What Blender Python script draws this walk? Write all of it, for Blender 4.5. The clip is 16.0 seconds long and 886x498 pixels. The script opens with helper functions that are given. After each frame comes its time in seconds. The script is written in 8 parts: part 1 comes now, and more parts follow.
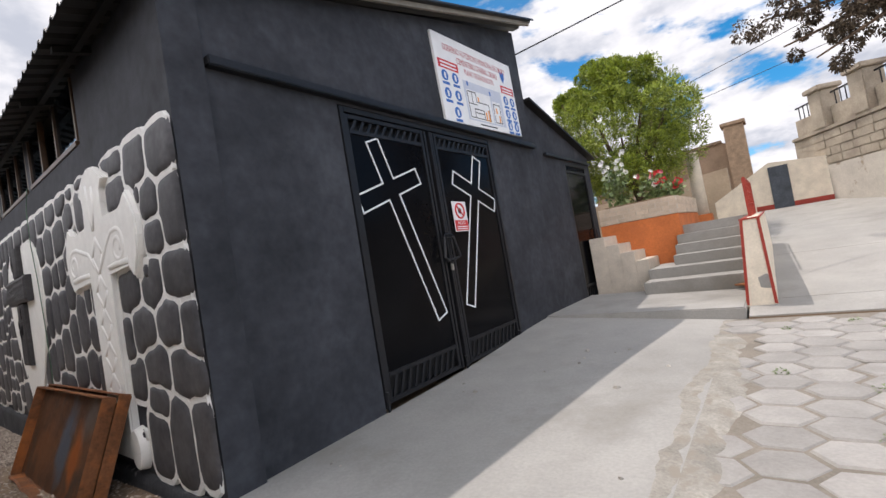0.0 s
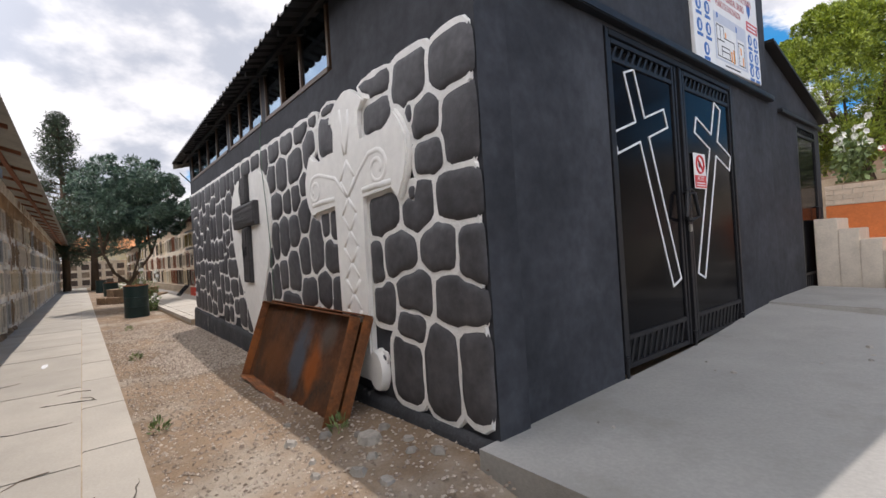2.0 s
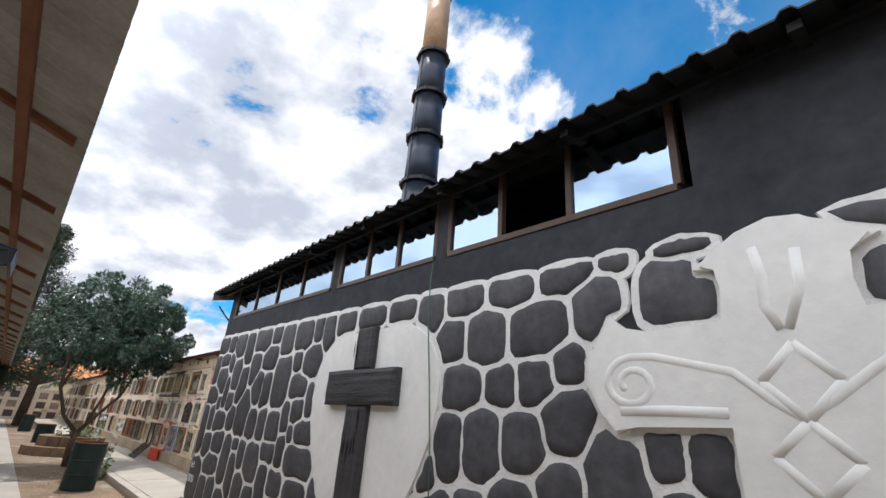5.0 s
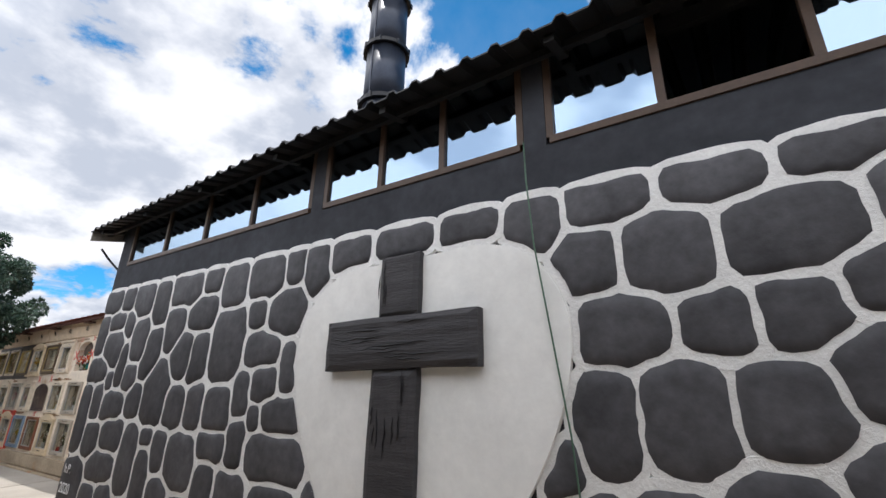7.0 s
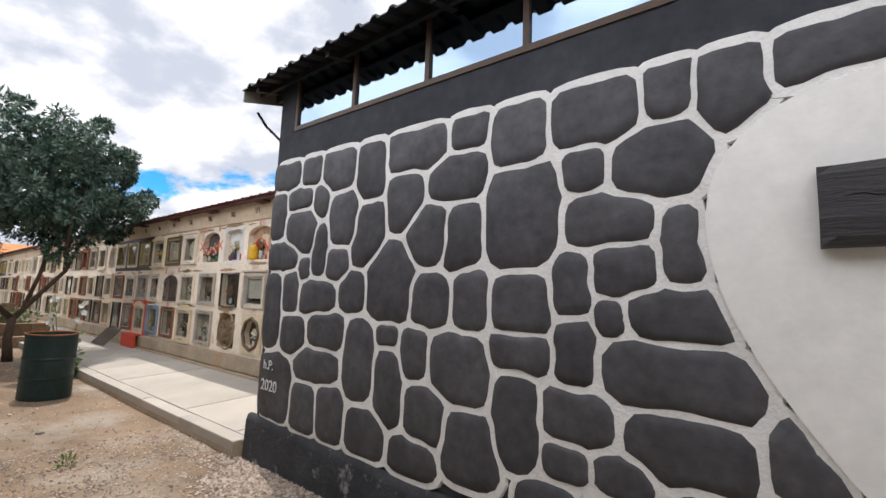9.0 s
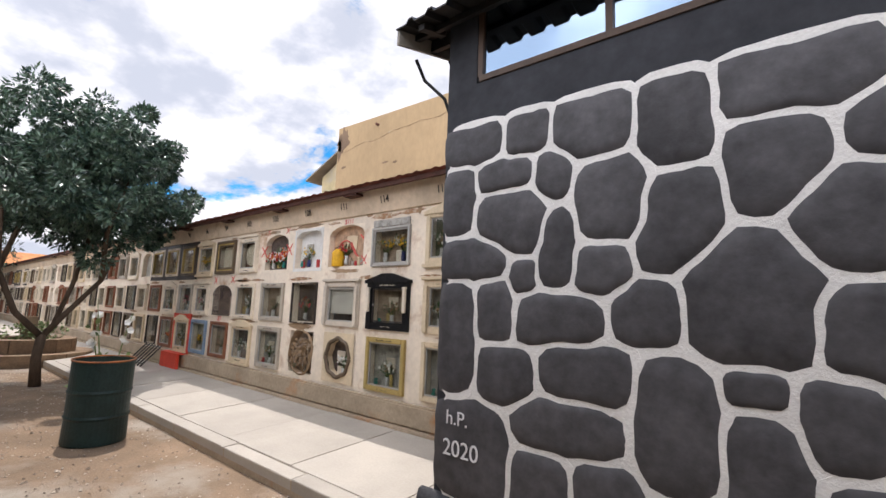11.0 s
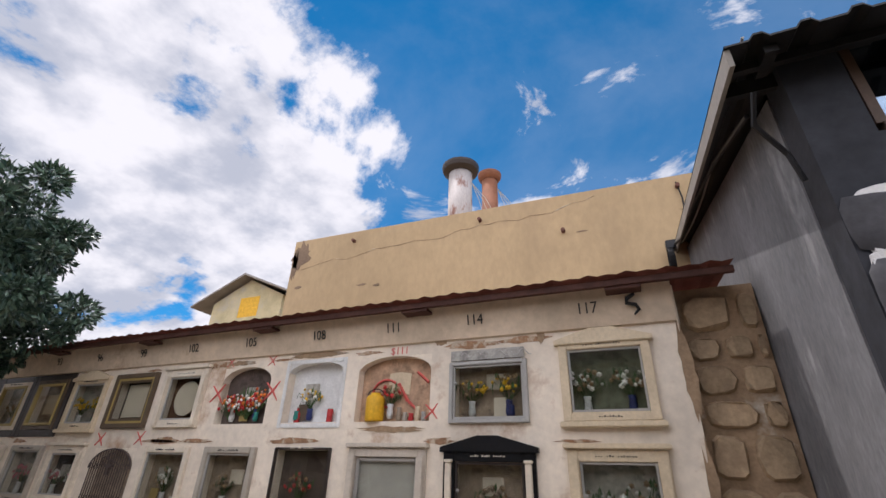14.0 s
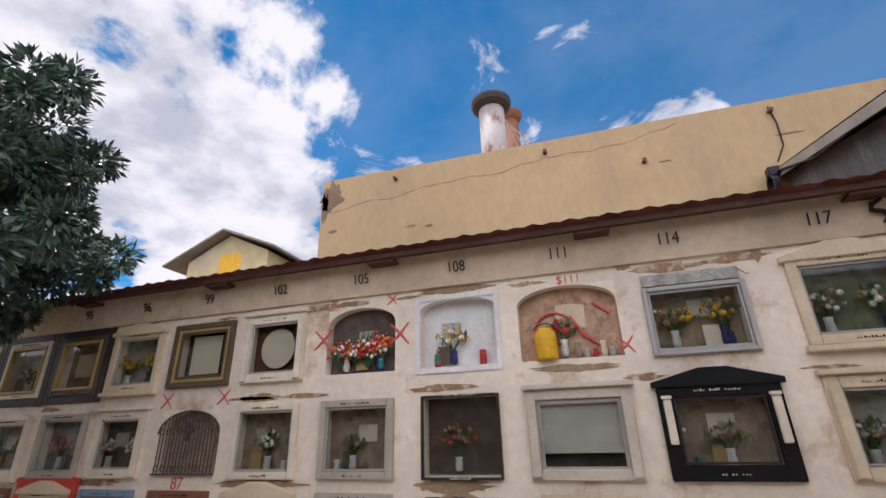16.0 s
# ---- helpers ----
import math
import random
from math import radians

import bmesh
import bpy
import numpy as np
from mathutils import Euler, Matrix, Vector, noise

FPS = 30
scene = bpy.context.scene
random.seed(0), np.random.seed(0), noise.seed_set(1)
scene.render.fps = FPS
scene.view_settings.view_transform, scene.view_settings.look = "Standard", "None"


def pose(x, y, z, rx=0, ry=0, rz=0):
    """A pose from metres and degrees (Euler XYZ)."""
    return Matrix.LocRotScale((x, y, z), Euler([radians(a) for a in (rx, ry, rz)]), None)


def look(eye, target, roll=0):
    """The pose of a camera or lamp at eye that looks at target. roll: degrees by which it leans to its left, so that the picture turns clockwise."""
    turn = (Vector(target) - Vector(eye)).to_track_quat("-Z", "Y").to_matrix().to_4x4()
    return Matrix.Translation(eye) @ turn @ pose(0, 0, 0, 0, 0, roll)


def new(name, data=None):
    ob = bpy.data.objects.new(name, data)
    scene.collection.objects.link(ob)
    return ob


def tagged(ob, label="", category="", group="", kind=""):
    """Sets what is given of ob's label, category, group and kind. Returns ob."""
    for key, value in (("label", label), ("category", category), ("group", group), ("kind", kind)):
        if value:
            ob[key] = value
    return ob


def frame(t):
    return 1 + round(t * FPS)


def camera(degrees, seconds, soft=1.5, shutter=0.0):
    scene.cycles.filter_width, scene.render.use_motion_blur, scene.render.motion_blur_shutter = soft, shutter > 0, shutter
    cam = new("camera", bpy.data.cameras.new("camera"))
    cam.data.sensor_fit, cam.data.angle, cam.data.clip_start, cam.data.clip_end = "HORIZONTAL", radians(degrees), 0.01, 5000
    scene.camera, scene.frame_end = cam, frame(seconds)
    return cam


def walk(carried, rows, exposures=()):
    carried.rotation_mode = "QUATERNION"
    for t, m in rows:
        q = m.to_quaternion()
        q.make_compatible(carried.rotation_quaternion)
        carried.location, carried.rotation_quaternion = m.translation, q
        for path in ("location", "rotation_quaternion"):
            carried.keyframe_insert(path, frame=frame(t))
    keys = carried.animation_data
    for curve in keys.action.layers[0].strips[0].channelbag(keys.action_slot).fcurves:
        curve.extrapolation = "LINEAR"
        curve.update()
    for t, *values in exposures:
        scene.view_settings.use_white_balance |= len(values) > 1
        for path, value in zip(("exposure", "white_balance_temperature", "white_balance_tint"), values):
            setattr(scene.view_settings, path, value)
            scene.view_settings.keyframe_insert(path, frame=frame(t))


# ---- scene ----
cam = camera(89.3, 16.0)
METRES, EYE, TILT, LEAN, TURN = 16.3, 1.5, 0.0, 0.0, 36.6
ROWS = [
    (0.0, 0.0, 0.0, 0.0, 0.37, 2.19, 9.61),
    (0.5, -0.0082, -0.0058, 0.0001, 2.38, 4.9, 7.41),
    (1.0, -0.0233, -0.0037, -0.0048, 5.04, 2.92, 4.01),
    (1.5, -0.0453, 0.0031, -0.0049, 7.12, 1.98, 4.43),
    (2.0, -0.0697, 0.0139, -0.0059, 14.5, 0.27, 3.62),
    (2.5, -0.1019, 0.0227, -0.006, 16.88, 0.52, 2.12),
    (3.0, -0.1328, 0.0368, -0.0051, 19.83, 1.58, -1.36),
    (3.5, -0.162, 0.0525, 0.0058, 20.16, 3.27, -7.99),
    (4.0, -0.1919, 0.0602, 0.0166, 14.65, 18.13, -6.92),
    (6.5, -0.3062, 0.1577, 0.0145, 2.43, 22.52, -3.74),
    (7.0, -0.3268, 0.1805, 0.0141, -3.23, 19.08, -0.99),
    (7.5, -0.358, 0.2033, 0.0137, -0.48, 17.63, -0.51),
    (8.0, -0.3889, 0.2231, 0.0126, 1.47, 14.93, -0.65),
    (8.5, -0.4187, 0.2468, 0.0108, 2.06, 10.27, -0.81),
    (9.0, -0.4505, 0.264, 0.0097, 2.27, 6.65, -2.17),
    (9.5, -0.4783, 0.2807, 0.0073, 2.52, 3.67, -0.81),
    (10.0, -0.5084, 0.3014, 0.0091, 3.15, 3.66, -0.56),
    (12.5, -0.6337, 0.4039, 0.0182, -4.4, 21.65, -7.2),
    (13.0, -0.6562, 0.4219, 0.0231, -10.58, 26.13, -5.12),
    (13.5, -0.6783, 0.4459, 0.0219, -13.35, 27.35, -1.72),
    (14.0, -0.7063, 0.4673, 0.0187, -13.67, 27.16, -1.72),
    (14.5, -0.7298, 0.4892, 0.0173, -12.96, 25.58, 0.03),
    (15.0, -0.7591, 0.5086, 0.018, -6.61, 24.89, 0.33),
    (15.5, -0.7842, 0.5272, 0.0188, -7.98, 23.78, 1.23),
    (16.0, -0.8036, 0.5489, 0.016, -18.54, 22.08, 1.45),
]
walk(cam, [(t, pose(0, 0, EYE, TILT, LEAN, TURN) @ pose(METRES * x, METRES * y, METRES * z, 90 + pitch, roll, yaw)) for t, x, y, z, yaw, pitch, roll in ROWS],
     exposures=[(0.0, 0.82, 6450, 15), (1.0, 0.70, 6450, 15), (1.5, 0.74, 6450, 15), (2.0, 0.84, 6430, 15), (3.0, 1.16, 6350, 14), (4.0, 1.06, 6200, 12), (6.3, 0.76, 6200, 12), (7.5, 0.94, 6200, 12), (9.0, 1.0, 6350, 13), (9.5, 1.08, 6400, 14), (12.5, 0.86, 6250, 16), (13.0, 0.72, 6250, 16), (13.5, 0.66, 6250, 17), (14.5, 0.66, 6250, 18), (16.0, 0.66, 6250, 19)])

# ---- daylight: high sun in the north-west, broken bright cloud ----
SUN_AZ, SUN_EL = 162.0, 71.4      # degrees; azimuth from +x towards +y
world = bpy.data.worlds.new("day")
scene.world = world
world.use_nodes = True
wn, wl = world.node_tree.nodes, world.node_tree.links
wn.clear()


def wnode(kind, **kw):
    n = wn.new(kind)
    for k, v in kw.items():
        n.inputs[k].default_value = v
    return n


def wmath(op, a, b=None, clamp=False):
    n = wn.new("ShaderNodeMath")
    n.operation, n.use_clamp = op, clamp
    for i, v in enumerate((a, b)):
        if v is None:
            continue
        if isinstance(v, (int, float)):
            n.inputs[i].default_value = v
        else:
            wl.new(v, n.inputs[i])
    return n.outputs[0]


def wdot(vec, c):
    n = wn.new("ShaderNodeVectorMath")
    n.operation = "DOT_PRODUCT"
    wl.new(vec, n.inputs[0])
    n.inputs[1].default_value = Vector(c).normalized()
    return n.outputs["Value"]


def wramp(v, lo, hi):
    n = wn.new("ShaderNodeMapRange")
    n.interpolation_type = "SMOOTHSTEP"
    wl.new(v, n.inputs[0])
    n.inputs[1].default_value, n.inputs[2].default_value = lo, hi
    return n.outputs[0]


sky = wn.new("ShaderNodeTexSky")
sky.sky_type, sky.sun_disc = "NISHITA", False
sky.sun_elevation, sky.sun_rotation = radians(SUN_EL), radians(90 - SUN_AZ)
sky.altitude, sky.air_density, sky.dust_density, sky.ozone_density = 2800, 1.0, 0.1, 5.0
sky_bg = wnode("ShaderNodeBackground", Strength=0.086)
deep = wnode("ShaderNodeHueSaturation", Hue=0.482, Saturation=1.30, Value=1.08)
wl.new(sky.outputs[0], deep.inputs["Color"])
wl.new(deep.outputs[0], sky_bg.inputs[0])
wdir = wn.new("ShaderNodeTexCoord").outputs["Generated"]
wsep = wn.new("ShaderNodeSeparateXYZ")
wl.new(wdir, wsep.inputs[0])
up = wmath("ADD", wmath("MAXIMUM", wsep.outputs[2], 0.0), 0.35)
flat = wn.new("ShaderNodeCombineXYZ")
wl.new(wmath("DIVIDE", wsep.outputs[0], up), flat.inputs[0])
wl.new(wmath("DIVIDE", wsep.outputs[1], up), flat.inputs[1])
wl.new(wsep.outputs[2], flat.inputs[2])
big = wnode("ShaderNodeTexNoise", Scale=1.6, Detail=9.0, Roughness=0.6, Distortion=0.25)
fine = wnode("ShaderNodeTexNoise", Scale=3.4, Detail=6.0, Roughness=0.55)
for n in (big, fine):
    wl.new(flat.outputs[0], n.inputs["Vector"])
# the great bank of cumulus over the west, a clear patch over the north
bank = wramp(wdot(wdir, (-0.86, 0.12, 0.50)), 0.55, 0.93)
clear = wramp(wdot(wdir, (-0.05, 0.80, 0.60)), 0.78, 0.97)
east = wramp(wdot(wdir, (0.10, 0.97, 0.20)), 0.93, 0.99)
cover = wmath("ADD", big.outputs[0], wmath("MULTIPLY", bank, 0.165))
high = wramp(wsep.outputs[2], 0.40, 0.60)
low = wmath("MULTIPLY", wmath("SUBTRACT", 1.0, high), wramp(wdot(wdir, (-0.25, 0.95, 0.2)), 0.55, 0.9))
cover = wmath("SUBTRACT", cover, wmath("MULTIPLY", wmath("MULTIPLY", clear, high), 0.15))
cover = wmath("SUBTRACT", cover, wmath("MULTIPLY", wramp(wdot(wdir, (0.42, 0.78, 0.46)), 0.90, 0.975), 0.20))
cover = wmath("ADD", cover, wmath("MULTIPLY", low, 0.035))
cover = wmath("ADD", cover, wmath("MULTIPLY", east, 0.10))
# more cloud over the unseen south, added to lighten the shaded walls
south = wramp(wdot(wdir, (-0.1, -0.85, 0.5)), 0.0, 0.7)
cover = wmath("ADD", cover, wmath("MULTIPLY", south, 0.20))
cover = wmath("ADD", cover, wmath("MULTIPLY", wmath("SUBTRACT", fine.outputs[0], 0.5), 0.28))
mask = wramp(cover, 0.515, 0.58)
# small torn wisps in the clear patch
wisp = wnode("ShaderNodeTexNoise", Scale=4.6, Detail=8.0, Roughness=0.62, Distortion=0.5)
wl.new(flat.outputs[0], wisp.inputs["Vector"])
mask = wmath("MAXIMUM", mask, wmath("MULTIPLY", wramp(wisp.outputs[0], 0.55, 0.67), 0.85))
haze = wmath("MULTIPLY", wramp(big.outputs[0], 0.36, 0.62), 0.10)
mask = wmath("MAXIMUM", mask, haze)
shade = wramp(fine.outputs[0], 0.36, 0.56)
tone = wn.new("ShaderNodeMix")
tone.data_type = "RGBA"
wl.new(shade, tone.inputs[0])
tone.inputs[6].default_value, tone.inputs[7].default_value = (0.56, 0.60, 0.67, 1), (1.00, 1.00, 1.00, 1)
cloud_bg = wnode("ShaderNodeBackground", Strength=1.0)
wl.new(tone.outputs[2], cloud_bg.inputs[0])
# clouds away from the sun, out of view, are brightened as fill for the shade; those before it keep grey sides
south_gain = wramp(wdot(wdir, (0.25, -0.85, 0.25)), -0.25, 0.45)
wl.new(wmath("ADD", wmath("MULTIPLY", south_gain, 0.85), 0.60), cloud_bg.inputs[1])
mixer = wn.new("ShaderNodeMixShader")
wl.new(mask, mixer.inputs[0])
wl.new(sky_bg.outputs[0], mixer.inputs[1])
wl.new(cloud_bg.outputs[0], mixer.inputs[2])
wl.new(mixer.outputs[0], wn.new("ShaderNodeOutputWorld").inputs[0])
sun = new("sun", bpy.data.lights.new("sun", "SUN"))
sun.data.energy, sun.data.angle, sun.data.color = 1.85, radians(0.5), (1.0, 0.95, 0.87)
sun_way = Vector((math.cos(radians(SUN_EL)) * math.cos(radians(SUN_AZ)), math.cos(radians(SUN_EL)) * math.sin(radians(SUN_AZ)), math.sin(radians(SUN_EL))))
sun.matrix_world = look(sun_way * 60, (0, 0, 0))

# ---- materials ----
def paint(name, color, rough=0.8, var=0.25, scale=3.0, fine=40.0, bump=0.3, bump_scale=60.0, metal=0.0, second=None, second_at=(0.55, 0.7),
          second_scale=2.0, piece=0.0, spec=0.3, tilt=None):
    """A surface with broad stains, fine grain and relief; second: a colour that shows through in worn patches."""
    m = bpy.data.materials.new(name)
    m.use_nodes = True
    ns, ls = m.node_tree.nodes, m.node_tree.links
    b = ns["Principled BSDF"]
    b.inputs["Roughness"].default_value, b.inputs["Metallic"].default_value = rough, metal
    b.inputs["Specular IOR Level"].default_value = spec
    tc = ns.new("ShaderNodeTexCoord")
    vec = tc.outputs["Object"]
    if piece:
        info = ns.new("ShaderNodeObjectInfo")
        shift = ns.new("ShaderNodeVectorMath")
        shift.operation = "ADD"
        scl = ns.new("ShaderNodeMath")
        scl.operation = "MULTIPLY"
        scl.inputs[1].default_value = 37.0
        ls.new(info.outputs["Random"], scl.inputs[0])
        ls.new(vec, shift.inputs[0])
        ls.new(scl.outputs[0], shift.inputs[1])
        vec = shift.outputs[0]
    if tilt:
        mp = ns.new("ShaderNodeMapping")
        mp.inputs["Scale"].default_value = tilt
        ls.new(vec, mp.inputs[0])
        vec = mp.outputs[0]

    def noise_tex(s, d, r=0.6):
        n = ns.new("ShaderNodeTexNoise")
        n.inputs["Scale"].default_value, n.inputs["Detail"].default_value, n.inputs["Roughness"].default_value = s, d, r
        ls.new(vec, n.inputs["Vector"])
        return n.outputs[0]

    def mixed(fac, a, c):
        x = ns.new("ShaderNodeMix")
        x.data_type = "RGBA"
        for sock, v in ((x.inputs[0], fac), (x.inputs[6], a), (x.inputs[7], c)):
            if isinstance(v, (tuple, list)):
                sock.default_value = (*v[:3], 1)
            else:
                ls.new(v, sock)
        return x.outputs[2]

    def ramp(v, lo, hi):
        n = ns.new("ShaderNodeMapRange")
        n.inputs[1].default_value, n.inputs[2].default_value = lo, hi
        ls.new(v, n.inputs[0])
        return n.outputs[0]
    dark, light = [c * (1 - var) for c in color], [min(1, c * (1 + var * 0.7)) for c in color]
    col = mixed(ramp(noise_tex(scale, 6), 0.3, 0.7), dark, light)
    if fine:
        f = ns.new("ShaderNodeMix")
        f.data_type, f.blend_type = "RGBA", "MULTIPLY"
        f.inputs[0].default_value = 1.0
        ls.new(col, f.inputs[6])
        g = ns.new("ShaderNodeMapRange")
        g.inputs[1].default_value, g.inputs[2].default_value, g.inputs[3].default_value, g.inputs[4].default_value = 0.3, 0.7, 1 - var * 0.6, 1 + var * 0.35
        ls.new(noise_tex(fine, 3), g.inputs[0])
        ls.new(g.outputs[0], f.inputs[7])
        col = f.outputs[2]
    if second:
        col = mixed(ramp(noise_tex(second_scale, 8, 0.65), *second_at), col, second)
    if piece:
        p = ns.new("ShaderNodeMix")
        p.data_type, p.blend_type = "RGBA", "MULTIPLY"
        p.inputs[0].default_value = 1.0
        ls.new(col, p.inputs[6])
        g = ns.new("ShaderNodeMapRange")
        g.inputs[3].default_value, g.inputs[4].default_value = 1 - piece, 1 + piece
        ls.new(info.outputs["Random"], g.inputs[0])
        ls.new(g.outputs[0], p.inputs[7])
        col = p.outputs[2]
    ls.new(col, b.inputs["Base Color"])
    if bump:
        bp = ns.new("ShaderNodeBump")
        bp.inputs["Strength"].default_value, bp.inputs["Distance"].default_value = bump, 0.010
        ls.new(noise_tex(bump_scale, 5), bp.inputs["Height"])
        ls.new(bp.outputs[0], b.inputs["Normal"])
    return m


def glass(name, tint=(0.9, 0.95, 0.95), rough=0.02, mirror=0.0, sheen=(1.0, 1.0, 1.0)):
    """Thin window glass: clear with a mirror sheen by Fresnel."""
    m = bpy.data.materials.new(name)
    m.use_nodes = True
    ns, ls = m.node_tree.nodes, m.node_tree.links
    ns.clear()
    lw = ns.new("ShaderNodeLayerWeight")
    lw.inputs[0].default_value = 0.5
    fp, fr = ns.new("ShaderNodeMath"), ns.new("ShaderNodeMath")
    fp.operation, fr.operation = "POWER", "MULTIPLY_ADD"
    fp.inputs[1].default_value = 4.5
    ls.new(lw.outputs["Facing"], fp.inputs[0])
    ls.new(fp.outputs[0], fr.inputs[0])
    fr.inputs[1].default_value, fr.inputs[2].default_value = 0.55, 0.022
    tr, gl, mx = ns.new("ShaderNodeBsdfTransparent"), ns.new("ShaderNodeBsdfGlossy"), ns.new("ShaderNodeMixShader")
    tr.inputs[0].default_value = (*tint, 1)
    gl.inputs["Color"].default_value = (*sheen, 1)
    gl.inputs["Roughness"].default_value = rough
    if mirror:
        mx.inputs[0].default_value = mirror
    else:
        ls.new(fr.outputs[0], mx.inputs[0])
    ls.new(tr.outputs[0], mx.inputs[1])
    ls.new(gl.outputs[0], mx.inputs[2])
    ls.new(mx.outputs[0], ns.new("ShaderNodeOutputMaterial").inputs[0])
    return m


M = dict(
    plaster=paint("dark_plaster", (0.046, 0.048, 0.055), 0.70, 0.34, 1.6, 9, 0.25, 10, second=(0.085, 0.09, 0.10), second_at=(0.56, 0.85), second_scale=1.3, spec=0.12),
    stone=paint("painted_stone", (0.074, 0.072, 0.077), 0.58, 0.30, 3.5, 14, 0.45, 9, piece=0.16, spec=0.25),
    mortar=paint("white_mortar", (0.77, 0.755, 0.725), 0.8, 0.10, 5.0, 60, 0.7, 45),
    white=paint("white_render", (0.80, 0.785, 0.745), 0.75, 0.07, 1.5, 12, 0.3, 9),
    crosswood=paint("dark_wood_relief", (0.050, 0.047, 0.049), 0.6, 0.3, 3.0, 40, 0.6, 12, tilt=(1, 1, 8)),
    gate=paint("black_gloss_enamel", (0.005, 0.005, 0.006), 0.16, 0.3, 2.0, 30, 0.06, 5, spec=0.06),
    iron=paint("black_iron", (0.014, 0.014, 0.016), 0.45, 0.3, 6.0, 60, 0.15, 60),
    whiteline=paint("white_line_paint", (0.75, 0.75, 0.75), 0.5, 0.05, 8.0, 60, 0.05, 60),
    concrete=paint("concrete", (0.31, 0.295, 0.27), 0.85, 0.16, 1.1, 45, 0.3, 90, second=(0.205, 0.19, 0.165), second_at=(0.54, 0.78), second_scale=0.9),
    slab=paint("walk_slab", (0.40, 0.365, 0.315), 0.85, 0.12, 1.2, 50, 0.25, 90, second=(0.36, 0.33, 0.29), second_at=(0.58, 0.8), second_scale=1.1, piece=0.05),
    gravel=paint("gravel_earth", (0.235, 0.165, 0.108), 0.95, 0.32, 1.3, 70, 0.9, 60, second=(0.33, 0.285, 0.23), second_at=(0.50, 0.66), second_scale=0.6),
    pebble=paint("pebble", (0.30, 0.275, 0.24), 0.9, 0.3, 4.0, 30, 0.3, 60, piece=0.3),
    hexa=paint("hex_paver", (0.31, 0.29, 0.265), 0.85, 0.16, 4.0, 50, 0.4, 60, piece=0.14),
    roof=paint("dark_roof_sheet", (0.018, 0.017, 0.017), 0.5, 0.3, 2.0, 30, 0.1, 40, metal=0.0),
    frame_br=paint("brown_window_frame", (0.075, 0.045, 0.028), 0.45, 0.2, 8.0, 60, 0.05, 60),
    niche=paint("niche_white_plaster", (0.79, 0.69, 0.56), 0.85, 0.16, 1.1, 12, 0.4, 9, second=(0.46, 0.30, 0.19), second_at=(0.56, 0.68), second_scale=1.6),
    mud=paint("mud_plaster", (0.34, 0.235, 0.145), 0.95, 0.30, 2.0, 30, 0.8, 18, second=(0.60, 0.55, 0.46), second_at=(0.55, 0.66), second_scale=1.4),
    yellow=paint("yellow_render", (0.46, 0.33, 0.185), 0.9, 0.13, 0.6, 12, 0.25, 8, second=(0.36, 0.255, 0.15), second_at=(0.55, 0.75), second_scale=0.5, tilt=(1, 1, 0.5)),
    adobe=paint("adobe", (0.26, 0.18, 0.12), 0.95, 0.3, 1.2, 20, 0.7, 14),
    orange=paint("orange_paint", (0.58, 0.17, 0.05), 0.75, 0.2, 1.8, 30, 0.25, 30, second=(0.42, 0.13, 0.05), second_at=(0.55, 0.8)),
    cream=paint("cream_brick", (0.58, 0.47, 0.36), 0.85, 0.15, 4.0, 40, 0.3, 40, piece=0.08),
    red=paint("red_paint", (0.33, 0.045, 0.028), 0.6, 0.2, 5.0, 40, 0.1, 40),
    rust=paint("rusted_steel", (0.20, 0.080, 0.032), 0.7, 0.5, 3.0, 35, 0.5, 45, second=(0.36, 0.12, 0.03), second_at=(0.50, 0.66), second_scale=2.3),
    stack=paint("blue_steel_stack", (0.035, 0.042, 0.060), 0.35, 0.2, 3.0, 30, 0.05, 30, metal=0.4),
    stack_top=paint("scorched_steel", (0.34, 0.22, 0.13), 0.5, 0.25, 3.0, 30, 0.1, 30, metal=0.3),
    drum=paint("green_drum_enamel", (0.016, 0.035, 0.032), 0.45, 0.3, 5.0, 40, 0.15, 40),
    fieldstone=paint("rough_field_stone", (0.25, 0.175, 0.115), 0.95, 0.3, 5.0, 30, 0.9, 20, piece=0.3),
    bark=paint("bark", (0.11, 0.075, 0.05), 0.95, 0.35, 6.0, 40, 0.9, 30, tilt=(1, 1, 0.25)),
    leaf_dark=paint("dark_leaf", (0.035, 0.062, 0.042), 0.45, 0.45, 0.9, 8, 0, 30, spec=0.5),
    leaf_lime=paint("lime_leaf", (0.16, 0.22, 0.035), 0.5, 0.40, 0.9, 8, 0, 30),
    leaf_pine=paint("pine_needle", (0.035, 0.055, 0.028), 0.7, 0.35, 0.9, 8, 0, 30),
    tile=paint("roof_tile", (0.17, 0.075, 0.055), 0.8, 0.3, 4.0, 30, 0.3, 40),
    sheet=paint("corrugated_sheet", (0.26, 0.235, 0.20), 0.65, 0.2, 2.0, 30, 0.1, 40),
    inside=paint("niche_shade", (0.22, 0.19, 0.16), 0.9, 0.3, 4.0, 30, 0.2, 30),
    black=paint("black_paint", (0.012, 0.012, 0.013), 0.5, 0.2, 5.0, 30, 0, 30),
    glass=glass("window_glass"),
    # blue sheen: the look of reflected blue sky is put into the gloss colour
    solar=glass("reflective_window_glass", (0.25, 0.27, 0.3), 0.02, 0.42, (0.60, 0.78, 0.98)),
)

